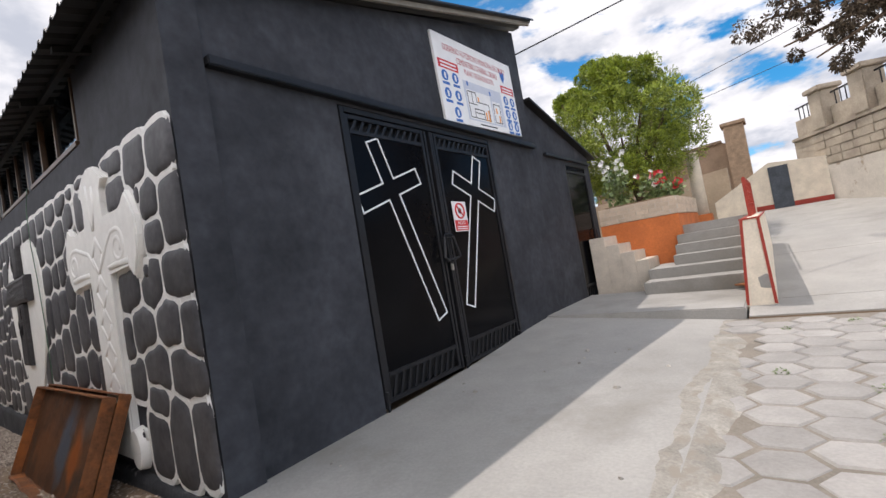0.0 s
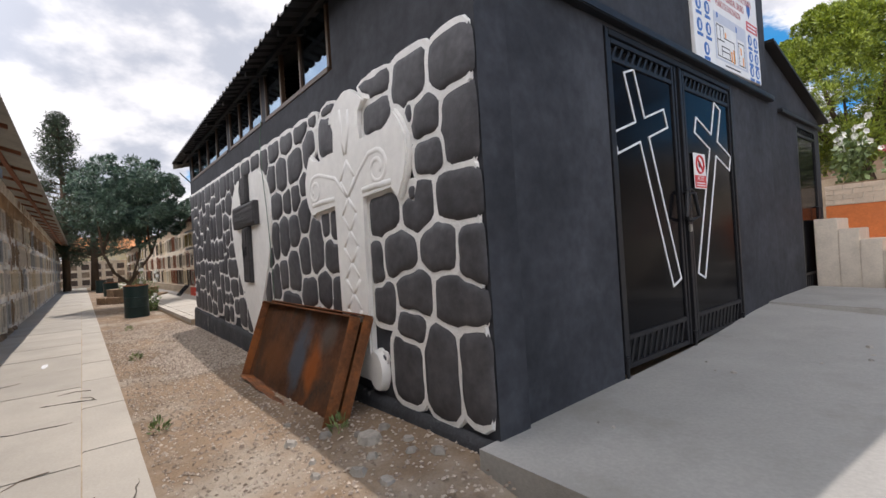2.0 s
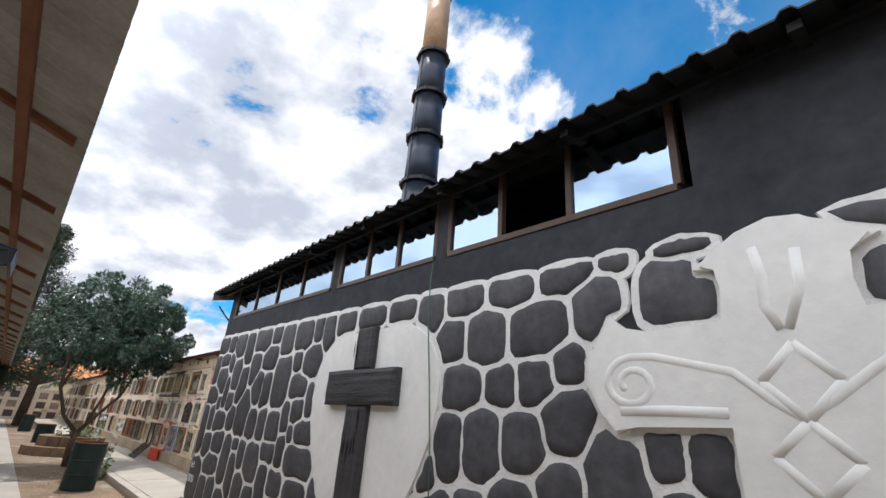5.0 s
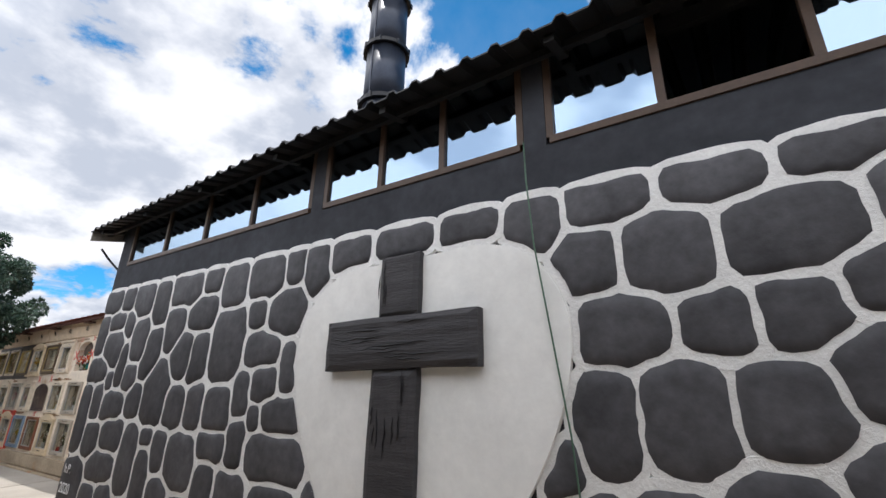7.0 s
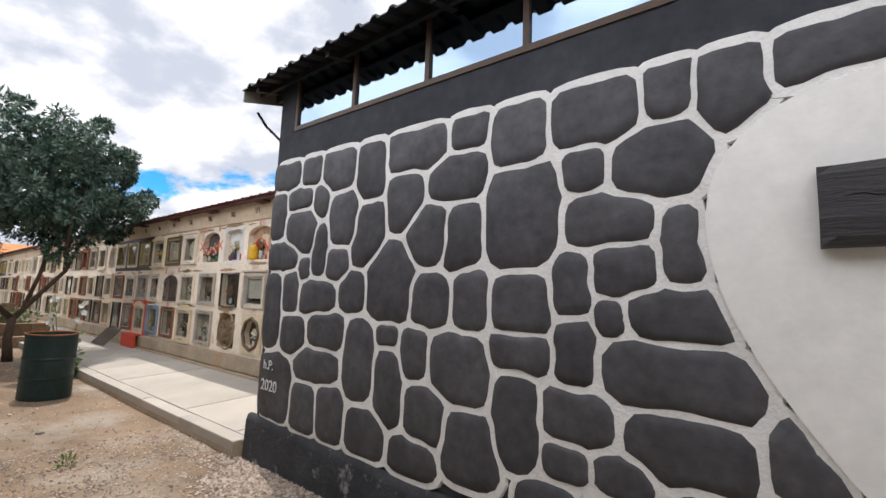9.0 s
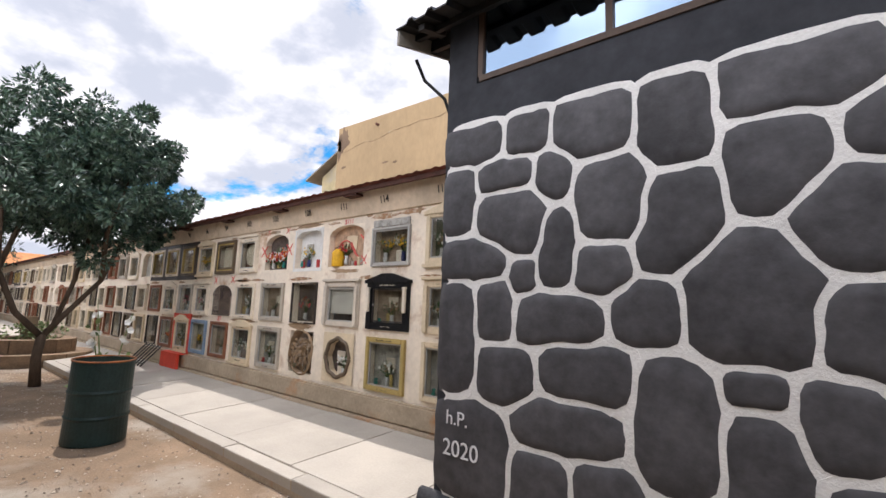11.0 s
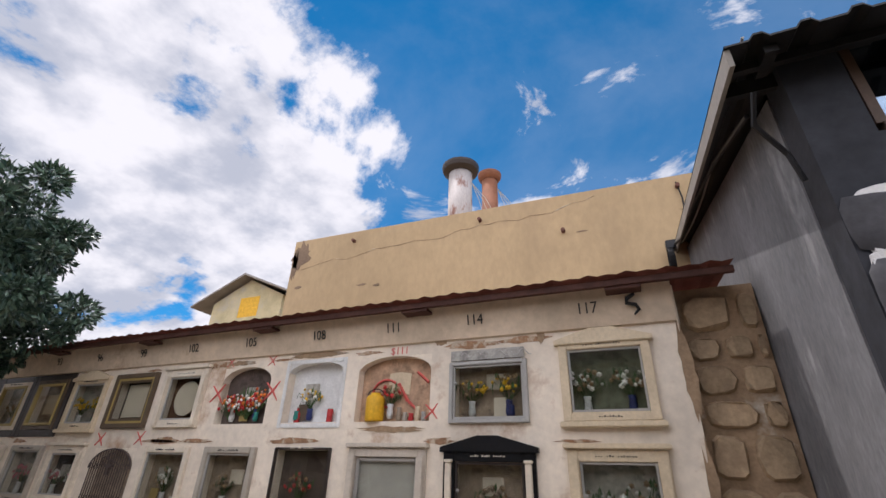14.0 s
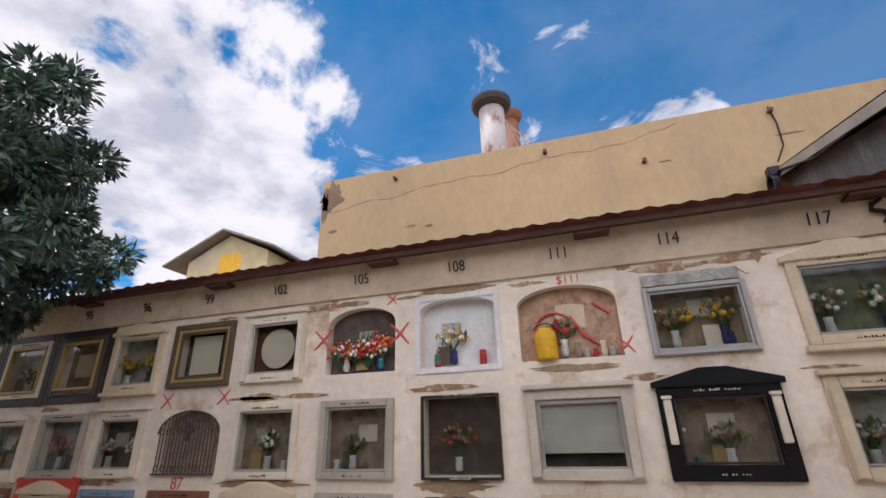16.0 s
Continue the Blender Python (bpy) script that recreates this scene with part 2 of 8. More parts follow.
# ---- mesh helpers ----
def finish(name, bm, mat, smooth=False):
    bmesh.ops.recalc_face_normals(bm, faces=bm.faces)
    me = bpy.data.meshes.new(name)
    bm.to_mesh(me)
    bm.free()
    for m in (mat if isinstance(mat, (list, tuple)) else [mat]):
        me.materials.append(m)
    if smooth:
        for p in me.polygons:
            p.use_smooth = True
    return me


def part(name, bm, mat, parent=None, label="", smooth=False, at=None):
    ob = new(name, finish(name, bm, mat, smooth))
    if parent:
        ob.parent = parent
    if at is not None:
        ob.matrix_basis = at
    if label:
        ob["label"] = label
    return ob


def base(name, m, label, category, group="", kind=""):
    ob = new(name)
    ob.empty_display_size = 0.1
    ob.matrix_basis = m
    return tagged(ob, label, category, group, kind)


def add_box(bm, x0, x1, y0, y1, z0, z1, bevel=0.0, slot=0):
    vs = [bm.verts.new((x, y, z)) for x in (x0, x1) for y in (y0, y1) for z in (z0, z1)]
    fs = [bm.faces.new([vs[i] for i in q]) for q in ((0, 1, 3, 2), (4, 6, 7, 5), (0, 4, 5, 1), (2, 3, 7, 6), (0, 2, 6, 4), (1, 5, 7, 3))]
    for f in fs:
        f.material_index = slot
    if bevel:
        es = list({e for f in fs for e in f.edges})
        bmesh.ops.bevel(bm, geom=es, offset=bevel, segments=2, affect="EDGES")
    return vs


def box(x0, x1, y0, y1, z0, z1, bevel=0.0):
    bm = bmesh.new()
    add_box(bm, x0, x1, y0, y1, z0, z1, bevel)
    return bm


def prism(outline, depth, bevel=0.0, axis="y", at=0.0):
    """An outline in the plane across axis, pushed out from at by depth. y: outline is (x, z); x: (y, z); z: (x, y)."""
    bm = bmesh.new()
    put = {"y": lambda a, b, d: (a, d, b), "x": lambda a, b, d: (d, a, b), "z": lambda a, b, d: (a, b, d)}[axis]
    lo = [bm.verts.new(put(a, b, at)) for a, b in outline]
    hi = [bm.verts.new(put(a, b, at + depth)) for a, b in outline]
    n = len(lo)
    caps = [bm.faces.new(lo[::-1]), bm.faces.new(hi)]
    for i in range(n):
        bm.faces.new((lo[i], lo[(i + 1) % n], hi[(i + 1) % n], hi[i]))
    if bevel:
        es = list({e for f in caps for e in f.edges})
        bmesh.ops.bevel(bm, geom=es, offset=bevel, segments=2, affect="EDGES")
    return bm


def lathe(profile, n=24):
    """A body turned about z from (radius, height) pairs."""
    bm = bmesh.new()
    rings = [[bm.verts.new((r * math.cos(2 * math.pi * i / n), r * math.sin(2 * math.pi * i / n), z)) for i in range(n)] for r, z in profile]
    for a, b in zip(rings, rings[1:]):
        for i in range(n):
            bm.faces.new((a[i], a[(i + 1) % n], b[(i + 1) % n], b[i]))
    bm.faces.new(rings[0][::-1])
    bm.faces.new(rings[-1])
    return bm


def tube(bm, pts, radii, n=7, cap=True):
    """A tapered pipe along points, into bm."""
    pts = [Vector(p) for p in pts]
    if isinstance(radii, (int, float)):
        radii = [radii] * len(pts)
    rings = []
    for i, p in enumerate(pts):
        d = (pts[min(i + 1, len(pts) - 1)] - pts[max(i - 1, 0)]).normalized()
        a = d.orthogonal().normalized() if i == 0 else (rings_a - d * rings_a.dot(d)).normalized()
        rings_a = a
        b = d.cross(a)
        rings.append([bm.verts.new(p + (a * math.cos(2 * math.pi * k / n) + b * math.sin(2 * math.pi * k / n)) * radii[i]) for k in range(n)])
    for r, s in zip(rings, rings[1:]):
        for k in range(n):
            bm.faces.new((r[k], r[(k + 1) % n], s[(k + 1) % n], s[k]))
    if cap:
        bm.faces.new(rings[0][::-1])
        bm.faces.new(rings[-1])
    return bm


def sstep(a, b, v):
    t = min(1.0, max(0.0, (v - a) / (b - a)))
    return t * t * (3 - 2 * t)


def ground_z(x, y):
    """The lie of the land: level along the niches, rising to the gate's apron and up the ramp in the north."""
    z = 0.02 + 0.16 * sstep(-7.5, -2.6, x) * sstep(-0.6, 1.2, y) + 0.05 * sstep(-14, -9, x) * sstep(0.4, 1.4, y)
    return z - 0.16 * sstep(-2.75, -2.3, x)


def apron_z(x, y):
    """The apron before the gate: it warps down towards the pavers below the landing."""
    k = sstep(3.6, 6.15, y)
    return 0.31 + 0.02 * (y - 1.15) + k * (0.09 - 0.175 * (x + 2.88) / 2.33)


# ---- ground ----
def make_ground():
    bm = bmesh.new()
    xs = [-2500, -600, -200, -90] + [-70 + i * 2 for i in range(20)] + [-30 + i * 0.5 for i in range(70)] + [6, 10, 20, 60, 200, 600, 2500]
    ys = [-2500, -600, -100, -30, -8, -4, -2.2] + [-1.2 + i * 0.2 for i in range(20)] + [3, 4, 5, 6, 8, 12, 30, 100, 600, 2500]
    grid = [[bm.verts.new((x, y, ground_z(x, y) + (0.012 * noise.noise((x * 1.7, y * 1.7, 0)) if -30 < x < 5 and -0.1 < y < 2.5 else 0))) for y in ys] for x in xs]
    for i in range(len(xs) - 1):
        for j in range(len(ys) - 1):
            bm.faces.new((grid[i][j], grid[i + 1][j], grid[i + 1][j + 1], grid[i][j + 1]))
    return tagged(part("ground", bm, M["gravel"], smooth=True), "gravelly brown earth between the concrete walks", "ground", kind="structure")


ground = make_ground()

# ---- crematorium block: W is the frame of its long stone wall, x along the wall from its far end, y into the wall ----
W0, W1 = Vector((-12.95, 1.575, 0)), Vector((-2.85, 1.29, 0))
W_LEN = (W1 - W0).length
W = Matrix.Translation(W0) @ Matrix.Rotation(math.atan2(W1.y - W0.y, W1.x - W0.x), 4, "Z")
ROOF_SLOPE = 0.25

def sill_z(x):
    return 3.36 - 0.031 * x


def eave_z(x):
    return 3.84 - 0.022 * x


# walls of the block, dark plaster
def wall_local(name, outline, depth, mat, label, axis="y", at=0.0):
    return tagged(part(name, prism(outline, depth, 0.0, axis, at), mat, at=W), label, "wall", kind="structure")


wall_south = wall_local("wall_south", [(0.13, -0.2), (W_LEN, -0.2), (W_LEN, sill_z(W_LEN)), (0.13, sill_z(0.13))], 0.25, M["plaster"], "dark grey plastered wall with painted stone facing")
wall_local("wall_south_upper", [(8.2, sill_z(8.2)), (W_LEN, sill_z(W_LEN)), (W_LEN, 3.80), (8.2, 3.82)], 0.25, M["plaster"], "dark grey plaster above the stone facing")
GW, GE = (2.69, 5.30), (8.0, 9.1)   # the two gates in the east wall, along y
R0 = 3.66                            # height of the east wall at its low end


def east_z(y):
    return R0 + ROOF_SLOPE * (y - 1.3)


def east_wall():
    bm = bmesh.new()
    def slab(y0, y1, z0, za, zb):
        p = prism([(y0, z0), (y1, z0), (y1, zb), (y0, za)], -0.25, 0, "x", -2.88)
        tmp = bpy.data.meshes.new("tmp")
        p.to_mesh(tmp)
        p.free()
        bm.from_mesh(tmp)
        bpy.data.meshes.remove(tmp)
    slab(1.545, GW[0], 0, east_z(1.545), east_z(GW[0]))
    slab(GW[0], GW[1], 3.06, east_z(GW[0]), east_z(GW[1]))
    slab(GW[1], 6.66, 0, east_z(GW[1]), east_z(6.66))
    return tagged(part("wall_east", bm, M["plaster"]), "dark grey plastered gable wall with a steel gate", "wall", kind="structure")


def annex():
    bm = bmesh.new()
    top = lambda y: 3.86 - 0.25 * (y - 6.66)
    for y0, y1, z0 in ((6.66, GE[0], 0), (GE[0], GE[1], 3.0), (GE[1], 9.35, 0)):
        p = prism([(y0, z0), (y1, z0), (y1, top(y1)), (y0, top(y0))], -0.25, 0, "x", -2.90)
        tmp = bpy.data.meshes.new("tmp")
        p.to_mesh(tmp)
        p.free()
        bm.from_mesh(tmp)
        bpy.data.meshes.remove(tmp)
    add_box(bm, -6, -3.15, 9.1, 9.35, 0, 3.15)
    tagged(part("wall_annex", bm, M["plaster"]), "lower dark grey plastered annex wall", "wall", kind="structure")
    tagged(part("roof_annex", prism([(6.67, 3.87), (9.5, 3.16), (9.5, 3.20), (6.67, 3.91)], -3.4, 0, "x", -2.78), M["roof"]), "dark sheet roof of the annex", "roof", kind="structure")


east_wall()
annex()
# west gable and back
bmw = prism([(1.83, -0.2), (6.7, -0.2), (6.7, 5.16), (1.83, 3.90)], 0.25, 0, "x", -12.82)
M["cement"] = paint("bare_cement_render", (0.17, 0.17, 0.175), 0.9, 0.30, 1.8, 30, 0.8, 14, second=(0.34, 0.34, 0.335), second_at=(0.56, 0.68), second_scale=1.6, tilt=(1, 1, 0.45))
tagged(part("wall_west", bmw, M["cement"]), "bare grey cement west gable wall with pale streaks", "wall", kind="structure")
tagged(part("wall_north", box(-12.57, -3.13, 6.41, 6.66, 0, 4.9), M["plaster"]), "dark plastered back wall", "wall", kind="structure")


def roof():
    """Trapezoid-ribbed sheet roof: ribs run up the slope."""
    bm = bmesh.new()
    n, pitch = 52, 0.2
    prof = []
    x0, x1 = -0.16, W_LEN + 0.13
    k = 0
    x = x0
    while x < x1:
        prof += [(x, 0.0), (x + 0.11, 0.0), (x + 0.135, 0.035), (x + 0.175, 0.035)]
        x += pitch
    prof.append((x1, 0.0))
    rows = []
    for thick in (0.0, -0.012):
        rows.append([[bm.verts.new((px, py, eave_z(px) + ROOF_SLOPE * 1.03 * (py + 0.32) + pz + thick)) for px, pz in prof] for py in (-0.32, 5.6)])
    for a, flip in ((rows[0], False), (rows[1], True)):
        for i in range(len(prof) - 1):
            q = (a[0][i], a[0][i + 1], a[1][i + 1], a[1][i])
            bm.faces.new(q[::-1] if flip else q)
    for i in range(len(prof) - 1):
        bm.faces.new((rows[0][0][i], rows[0][0][i + 1], rows[1][0][i + 1], rows[1][0][i]))
    ob = tagged(part("roof", bm, M["roof"], at=W), "dark ribbed steel sheet roof with a low eave", "roof", kind="structure")
    return ob


the_roof = roof()


def eave_frame():
    th = base("eave_frame", W.copy(), "black steel purlins and rafters under the eave", "roof frame")
    def beam(x0, x1, y0, y1, drop, h):
        bm = bmesh.new()
        vs = add_box(bm, x0, x1, y0, y1, 0, h)
        for v in vs:
            v.co.z += eave_z(v.co.x) + ROOF_SLOPE * 1.03 * (v.co.y + 0.32) - drop - h
        return bm
    part("purlin", beam(-0.14, W_LEN + 0.11, -0.13, -0.08, 0.016, 0.05), M["roof"], th)
    part("purlin", beam(-0.14, W_LEN + 0.11, 0.06, 0.12, 0.016, 0.10), M["roof"], th)
    for i in range(9):
        x = 0.05 + i * (W_LEN - 0.1) / 8
        part("rafter", beam(x - 0.03, x + 0.03, -0.25, 0.0, 0.02, 0.05), M["roof"], th)
    # verge boards along the gables
    part("verge", beam(-0.16, -0.135, -0.3, 5.5, 0.014, 0.12), M["sheet"], th, "weathered sheet verge")
    part("verge", beam(W_LEN + 0.04, W_LEN + 0.075, -0.3, 5.5, 0.014, 0.055), M["sheet"], th, "pale sheet edge")


eave_frame()


def window_strip(name, x0, x1, mullions, missing=()):
    th = base(name, W.copy(), "long clerestory window with brown metal frames", "window", kind="structure")
    z0, z1 = sill_z((x0 + x1) / 2), eave_z((x0 + x1) / 2) + 0.03
    def sl(x):
        return sill_z(x) + 0.002
    def bar(a, b, lo, hi, mat, nm, d0=0.0, d1=0.05):
        bm = bmesh.new()
        vs = add_box(bm, a, b, d0, d1, lo, hi)
        for v in vs:
            v.co.z += sl(v.co.x)
        return part(nm, bm, mat, th)
    H = 0.66
    bar(x0, x1, 0.0, 0.045, M["frame_br"], "window_sill", -0.012, 0.08)
    edges = [x0] + list(mullions) + [x1]
    for e in edges:
        bar(e - 0.022, e + 0.022, 0.045, H, M["frame_br"], "mullion")
    for i, (a, b) in enumerate(zip(edges, edges[1:])):
        if i in missing:
            continue
        bar(a + 0.022, b - 0.022, 0.045, H, M["solar"], "pane", 0.022, 0.028)


window_strip("window_1", 0.43, 4.03, (1.38, 2.28, 3.15))
window_strip("window_2", 4.22, 5.99, (4.83, 5.40))
window_strip("window_3", 6.18, 8.12, (6.78, 7.41), missing=(1,))


def pier(x0, x1):
    bm = bmesh.new()
    vs = add_box(bm, x0, x1, 0.0, 0.25, 0, 0.68)
    for v in vs:
        v.co.z += sill_z(v.co.x)
    tagged(part("window_pier", bm, M["plaster"], at=W), "dark plastered pier between the windows", "pier", kind="structure")


pier(0.13, 0.40)
pier(4.055, 4.195)
pier(6.015, 6.155)

# ---- stack ----
def stack():
    th = base("chimney_stack", pose(-10.25, 3.69, 0), "tall blue-black steel flue with flanged joints and a scorched tip", "chimney")
    zs = [4.3, 5.12, 6.2, 7.28, 8.36, 9.48]
    for i, (a, b) in enumerate(zip(zs, zs[1:])):
        r = 0.355 - 0.012 * i
        sec = part("flue_section", lathe([(r, a), (r - 0.01, b)], 36), M["stack"], th, smooth=True)
        fl = part("flange", lathe([(r - 0.02, b - 0.035), (r + 0.055, b - 0.035), (r + 0.055, b + 0.035), (r - 0.02, b + 0.035)], 36), M["iron"], th)
        for k in range(8):
            c, q = math.cos(k * math.pi / 4 + i), math.sin(k * math.pi / 4 + i)
            part("bolt", box((r + 0.05) * c - 0.018, (r + 0.05) * c + 0.018, (r + 0.05) * q - 0.018, (r + 0.05) * q + 0.018, b - 0.05, b + 0.05), M["iron"], fl)
        part("seam", box(-0.012, 0.012, -r - 0.006, -r + 0.02, a + 0.04, b - 0.04), M["stack"], sec)
    part("flue_tip", lathe([(0.275, 9.52), (0.27, 11.5), (0.25, 11.5), (0.25, 11.0)], 36), M["stack_top"], th, "heat-scorched bare steel tip", smooth=True)
    part("rain_ring", lathe([(0.26, 11.44), (0.295, 11.44), (0.295, 11.52), (0.26, 11.52)], 36), M["iron"], th)


stack()

# ---- walks ----
apron = bmesh.new()
ax, ay = [-2.88 + 2.33 * i / 6 for i in range(7)], [1.15 + 0.5 * j for j in range(11)]
top = [[apron.verts.new((x, y, apron_z(x, y))) for y in ay] for x in ax]
for i in range(6):
    for j in range(10):
        apron.faces.new((top[i][j], top[i + 1][j], top[i + 1][j + 1], top[i][j + 1]))
rim_v = [r[0] for r in top] + top[-1][1:] + [r[-1] for r in top[-2::-1]] + top[0][-2:0:-1]
low_v = [apron.verts.new((v.co.x, v.co.y, -0.2)) for v in rim_v]
for i in range(len(rim_v)):
    k = (i + 1) % len(rim_v)
    apron.faces.new((rim_v[i], low_v[i], low_v[k], rim_v[k]))
tagged(part("pavement_apron", apron, M["concrete"]), "smooth concrete apron before the steel gate", "pavement", kind="structure")
landing = box(-2.9, -0.44, 6.13, 8.2, 0, 0.52, 0.015)
for v in landing.verts:
    if v.co.z > 0.3:
        v.co.z -= 0.06 * (v.co.x + 2.9) / 2.46
tagged(part("pavement_landing", landing, M["concrete"]), "raised concrete landing below the steps", "landing", kind="structure")

# ---- painted stone facing on the long wall (wall frame: along, height) ----
# each stone: along, height, width, height of the stone; one list for each metre of wall from its far end
STONES_A = [(0.40, 2.89, 0.53, 0.34), (0.84, 2.86, 0.34, 0.31), (0.68, 2.60, 0.43, 0.22), (1.03, 2.54, 0.26, 0.33), (0.27, 2.45, 0.31, 0.51),
            (0.74, 2.27, 0.56, 0.41), (1.06, 2.08, 0.25, 0.51), (0.42, 2.05, 0.58, 0.30), (0.82, 1.91, 0.19, 0.23), (0.62, 1.69, 0.31, 0.39),
            (1.05, 1.65, 0.60, 0.32), (0.30, 1.50, 0.32, 0.76), (0.71, 1.28, 0.43, 0.38), (1.09, 1.06, 0.73, 0.32), (0.45, 0.79, 0.59, 0.63), (0.94, 0.67, 0.40, 0.43)]
STONES_B = [(1.26, 2.80, 0.48, 0.39), (1.72, 2.71, 0.37, 0.53), (1.39, 2.33, 0.46, 0.48), (1.72, 2.19, 0.43, 0.55), (1.32, 1.94, 0.35, 0.31),
            (2.01, 1.80, 0.56, 0.65), (1.55, 1.70, 0.37, 0.35), (2.01, 1.39, 0.27, 0.18), (1.22, 1.36, 0.59, 0.36), (1.67, 1.16, 0.39, 0.68),
            (2.04, 0.98, 0.32, 0.60), (1.35, 0.71, 0.40, 0.44), (1.80, 0.65, 0.51, 0.35)]
STONES_C = [(2.73, 2.83, 0.34, 0.29), (2.23, 2.80, 0.64, 0.45), (3.12, 2.71, 0.41, 0.46), (2.63, 2.51, 0.56, 0.37), (2.14, 2.42, 0.42, 0.56),
            (3.14, 2.21, 0.53, 0.69), (2.38, 2.14, 0.50, 0.48), (2.69, 2.10, 0.37, 0.51), (2.78, 1.68, 0.29, 0.43), (2.41, 1.66, 0.40, 0.39),
            (3.14, 1.37, 0.43, 0.23), (2.29, 1.28, 0.29, 0.39), (2.70, 1.22, 0.51, 0.47), (3.12, 0.99, 0.31, 0.53), (2.42, 0.87, 0.41, 0.43),
            (2.79, 0.76, 0.46, 0.43), (2.30, 0.59, 0.48, 0.26)]
STONES_D = [(3.98, 2.79, 0.24, 0.35), (3.60, 2.74, 0.52, 0.40), (3.54, 2.43, 0.26, 0.26), (3.95, 2.40, 0.49, 0.38), (3.67, 2.12, 0.48, 0.29),
            (4.05, 1.97, 0.21, 0.39), (3.76, 1.86, 0.33, 0.27), (3.47, 1.78, 0.23, 0.36), (3.15, 1.66, 0.40, 0.37), (4.05, 1.63, 0.51, 0.25),
            (3.69, 1.60, 0.15, 0.18), (3.50, 1.39, 0.23, 0.37), (4.02, 1.32, 0.76, 0.33), (3.52, 1.07, 0.40, 0.30), (4.03, 1.03, 0.55, 0.34),
            (3.75, 0.84, 0.28, 0.20), (3.45, 0.83, 0.25, 0.19)]
STONES_E = [(5.11, 2.77, 0.51, 0.25), (4.61, 2.77, 0.44, 0.30), (4.26, 2.70, 0.29, 0.45), (4.47, 1.10, 0.27, 0.37), (4.72, 0.97, 0.19, 0.2),
            (4.54, 0.67, 0.42, 0.42), (4.92, 0.60, 0.33, 0.38), (5.63, 2.77, 0.42, 0.25), (6.05, 2.67, 0.35, 0.38), (6.14, 1.45, 0.20, 0.25),
            (6.27, 1.16, 0.35, 0.39), (5.91, 1.08, 0.30, 0.38), (5.61, 0.87, 0.36, 0.42), (5.54, 0.51, 0.40, 0.22)]
STONES_F = [(6.45, 2.73, 0.44, 0.29), (6.92, 2.73, 0.43, 0.28), (7.16, 2.42, 0.48, 0.39), (6.31, 2.42, 0.36, 0.36), (6.69, 2.42, 0.40, 0.43),
            (7.13, 2.09, 0.34, 0.31), (6.45, 2.08, 0.42, 0.33), (6.86, 2.07, 0.30, 0.28), (7.35, 1.86, 0.38, 0.36), (7.04, 1.73, 0.37, 0.35),
            (6.69, 1.71, 0.33, 0.44), (6.35, 1.67, 0.26, 0.43), (7.30, 1.44, 0.36, 0.41), (6.98, 1.28, 0.42, 0.45), (6.60, 1.24, 0.32, 0.31), (6.82, 0.90, 0.56, 0.30)]
STONES_G = [(7.71, 2.78, 0.18, 0.16), (7.37, 2.75, 0.39, 0.26), (8.10, 2.78, 0.28, 0.15), (8.08, 2.51, 0.40, 0.41), (7.57, 2.51, 0.30, 0.37),
            (7.37, 2.19, 0.24, 0.27), (7.89, 1.74, 0.20, 0.28), (8.13, 1.69, 0.22, 0.37), (7.64, 1.55, 0.38, 0.57), (8.03, 1.42, 0.38, 0.33),
            (7.79, 1.12, 0.33, 0.35), (7.38, 1.07, 0.44, 0.31), (8.12, 1.06, 0.27, 0.37)]
STONES_H = [(8.96, 2.71, 0.51, 0.22), (9.44, 2.59, 0.40, 0.42), (8.94, 2.45, 0.43, 0.28), (8.97, 1.71, 0.52, 0.32), (9.45, 1.70, 0.40, 0.38),
            (9.21, 1.41, 0.45, 0.36), (8.84, 1.33, 0.23, 0.38), (9.35, 1.13, 0.43, 0.37), (8.92, 1.04, 0.38, 0.30), (9.30, 0.90, 0.38, 0.25),
            (8.87, 0.60, 0.25, 0.47), (9.20, 0.58, 0.39, 0.44), (9.42, 2.37, 0.10, 0.17), (9.40, 1.80, 0.13, 0.17)]
STONES_I = [(9.88, 2.54, 0.42, 0.33), (9.61, 2.30, 0.31, 0.28), (9.94, 2.15, 0.34, 0.47), (9.63, 2.02, 0.30, 0.23), (9.88, 1.73, 0.43, 0.33),
            (9.66, 1.44, 0.42, 0.34), (9.97, 1.37, 0.24, 0.40), (9.83, 1.10, 0.46, 0.33), (9.95, 0.67, 0.29, 0.52), (9.62, 0.64, 0.36, 0.55)]
HX, HZ0, HZ1, HR = 5.185, 0.30, 2.10, 1.045     # heart: middle, tip, widest height, half width


def heart_half(z):
    if z <= HZ0:
        return -1.0
    return HR * math.sin(math.pi / 2 * min(1, (z - HZ0) / (HZ1 - HZ0))) ** 1.15


def in_heart(x, z, grow=0.0):
    d = abs(x - HX)
    if z <= HZ1:
        return d < heart_half(z) + grow
    return min((d - 0.48) ** 2 / (0.565 + grow) ** 2 if d > 0.48 else 0, 1) + (z - HZ1) ** 2 / (0.53 + grow) ** 2 < 1


CROSS_ELL = [(8.8, 0.5, 0.10, 0.15)]
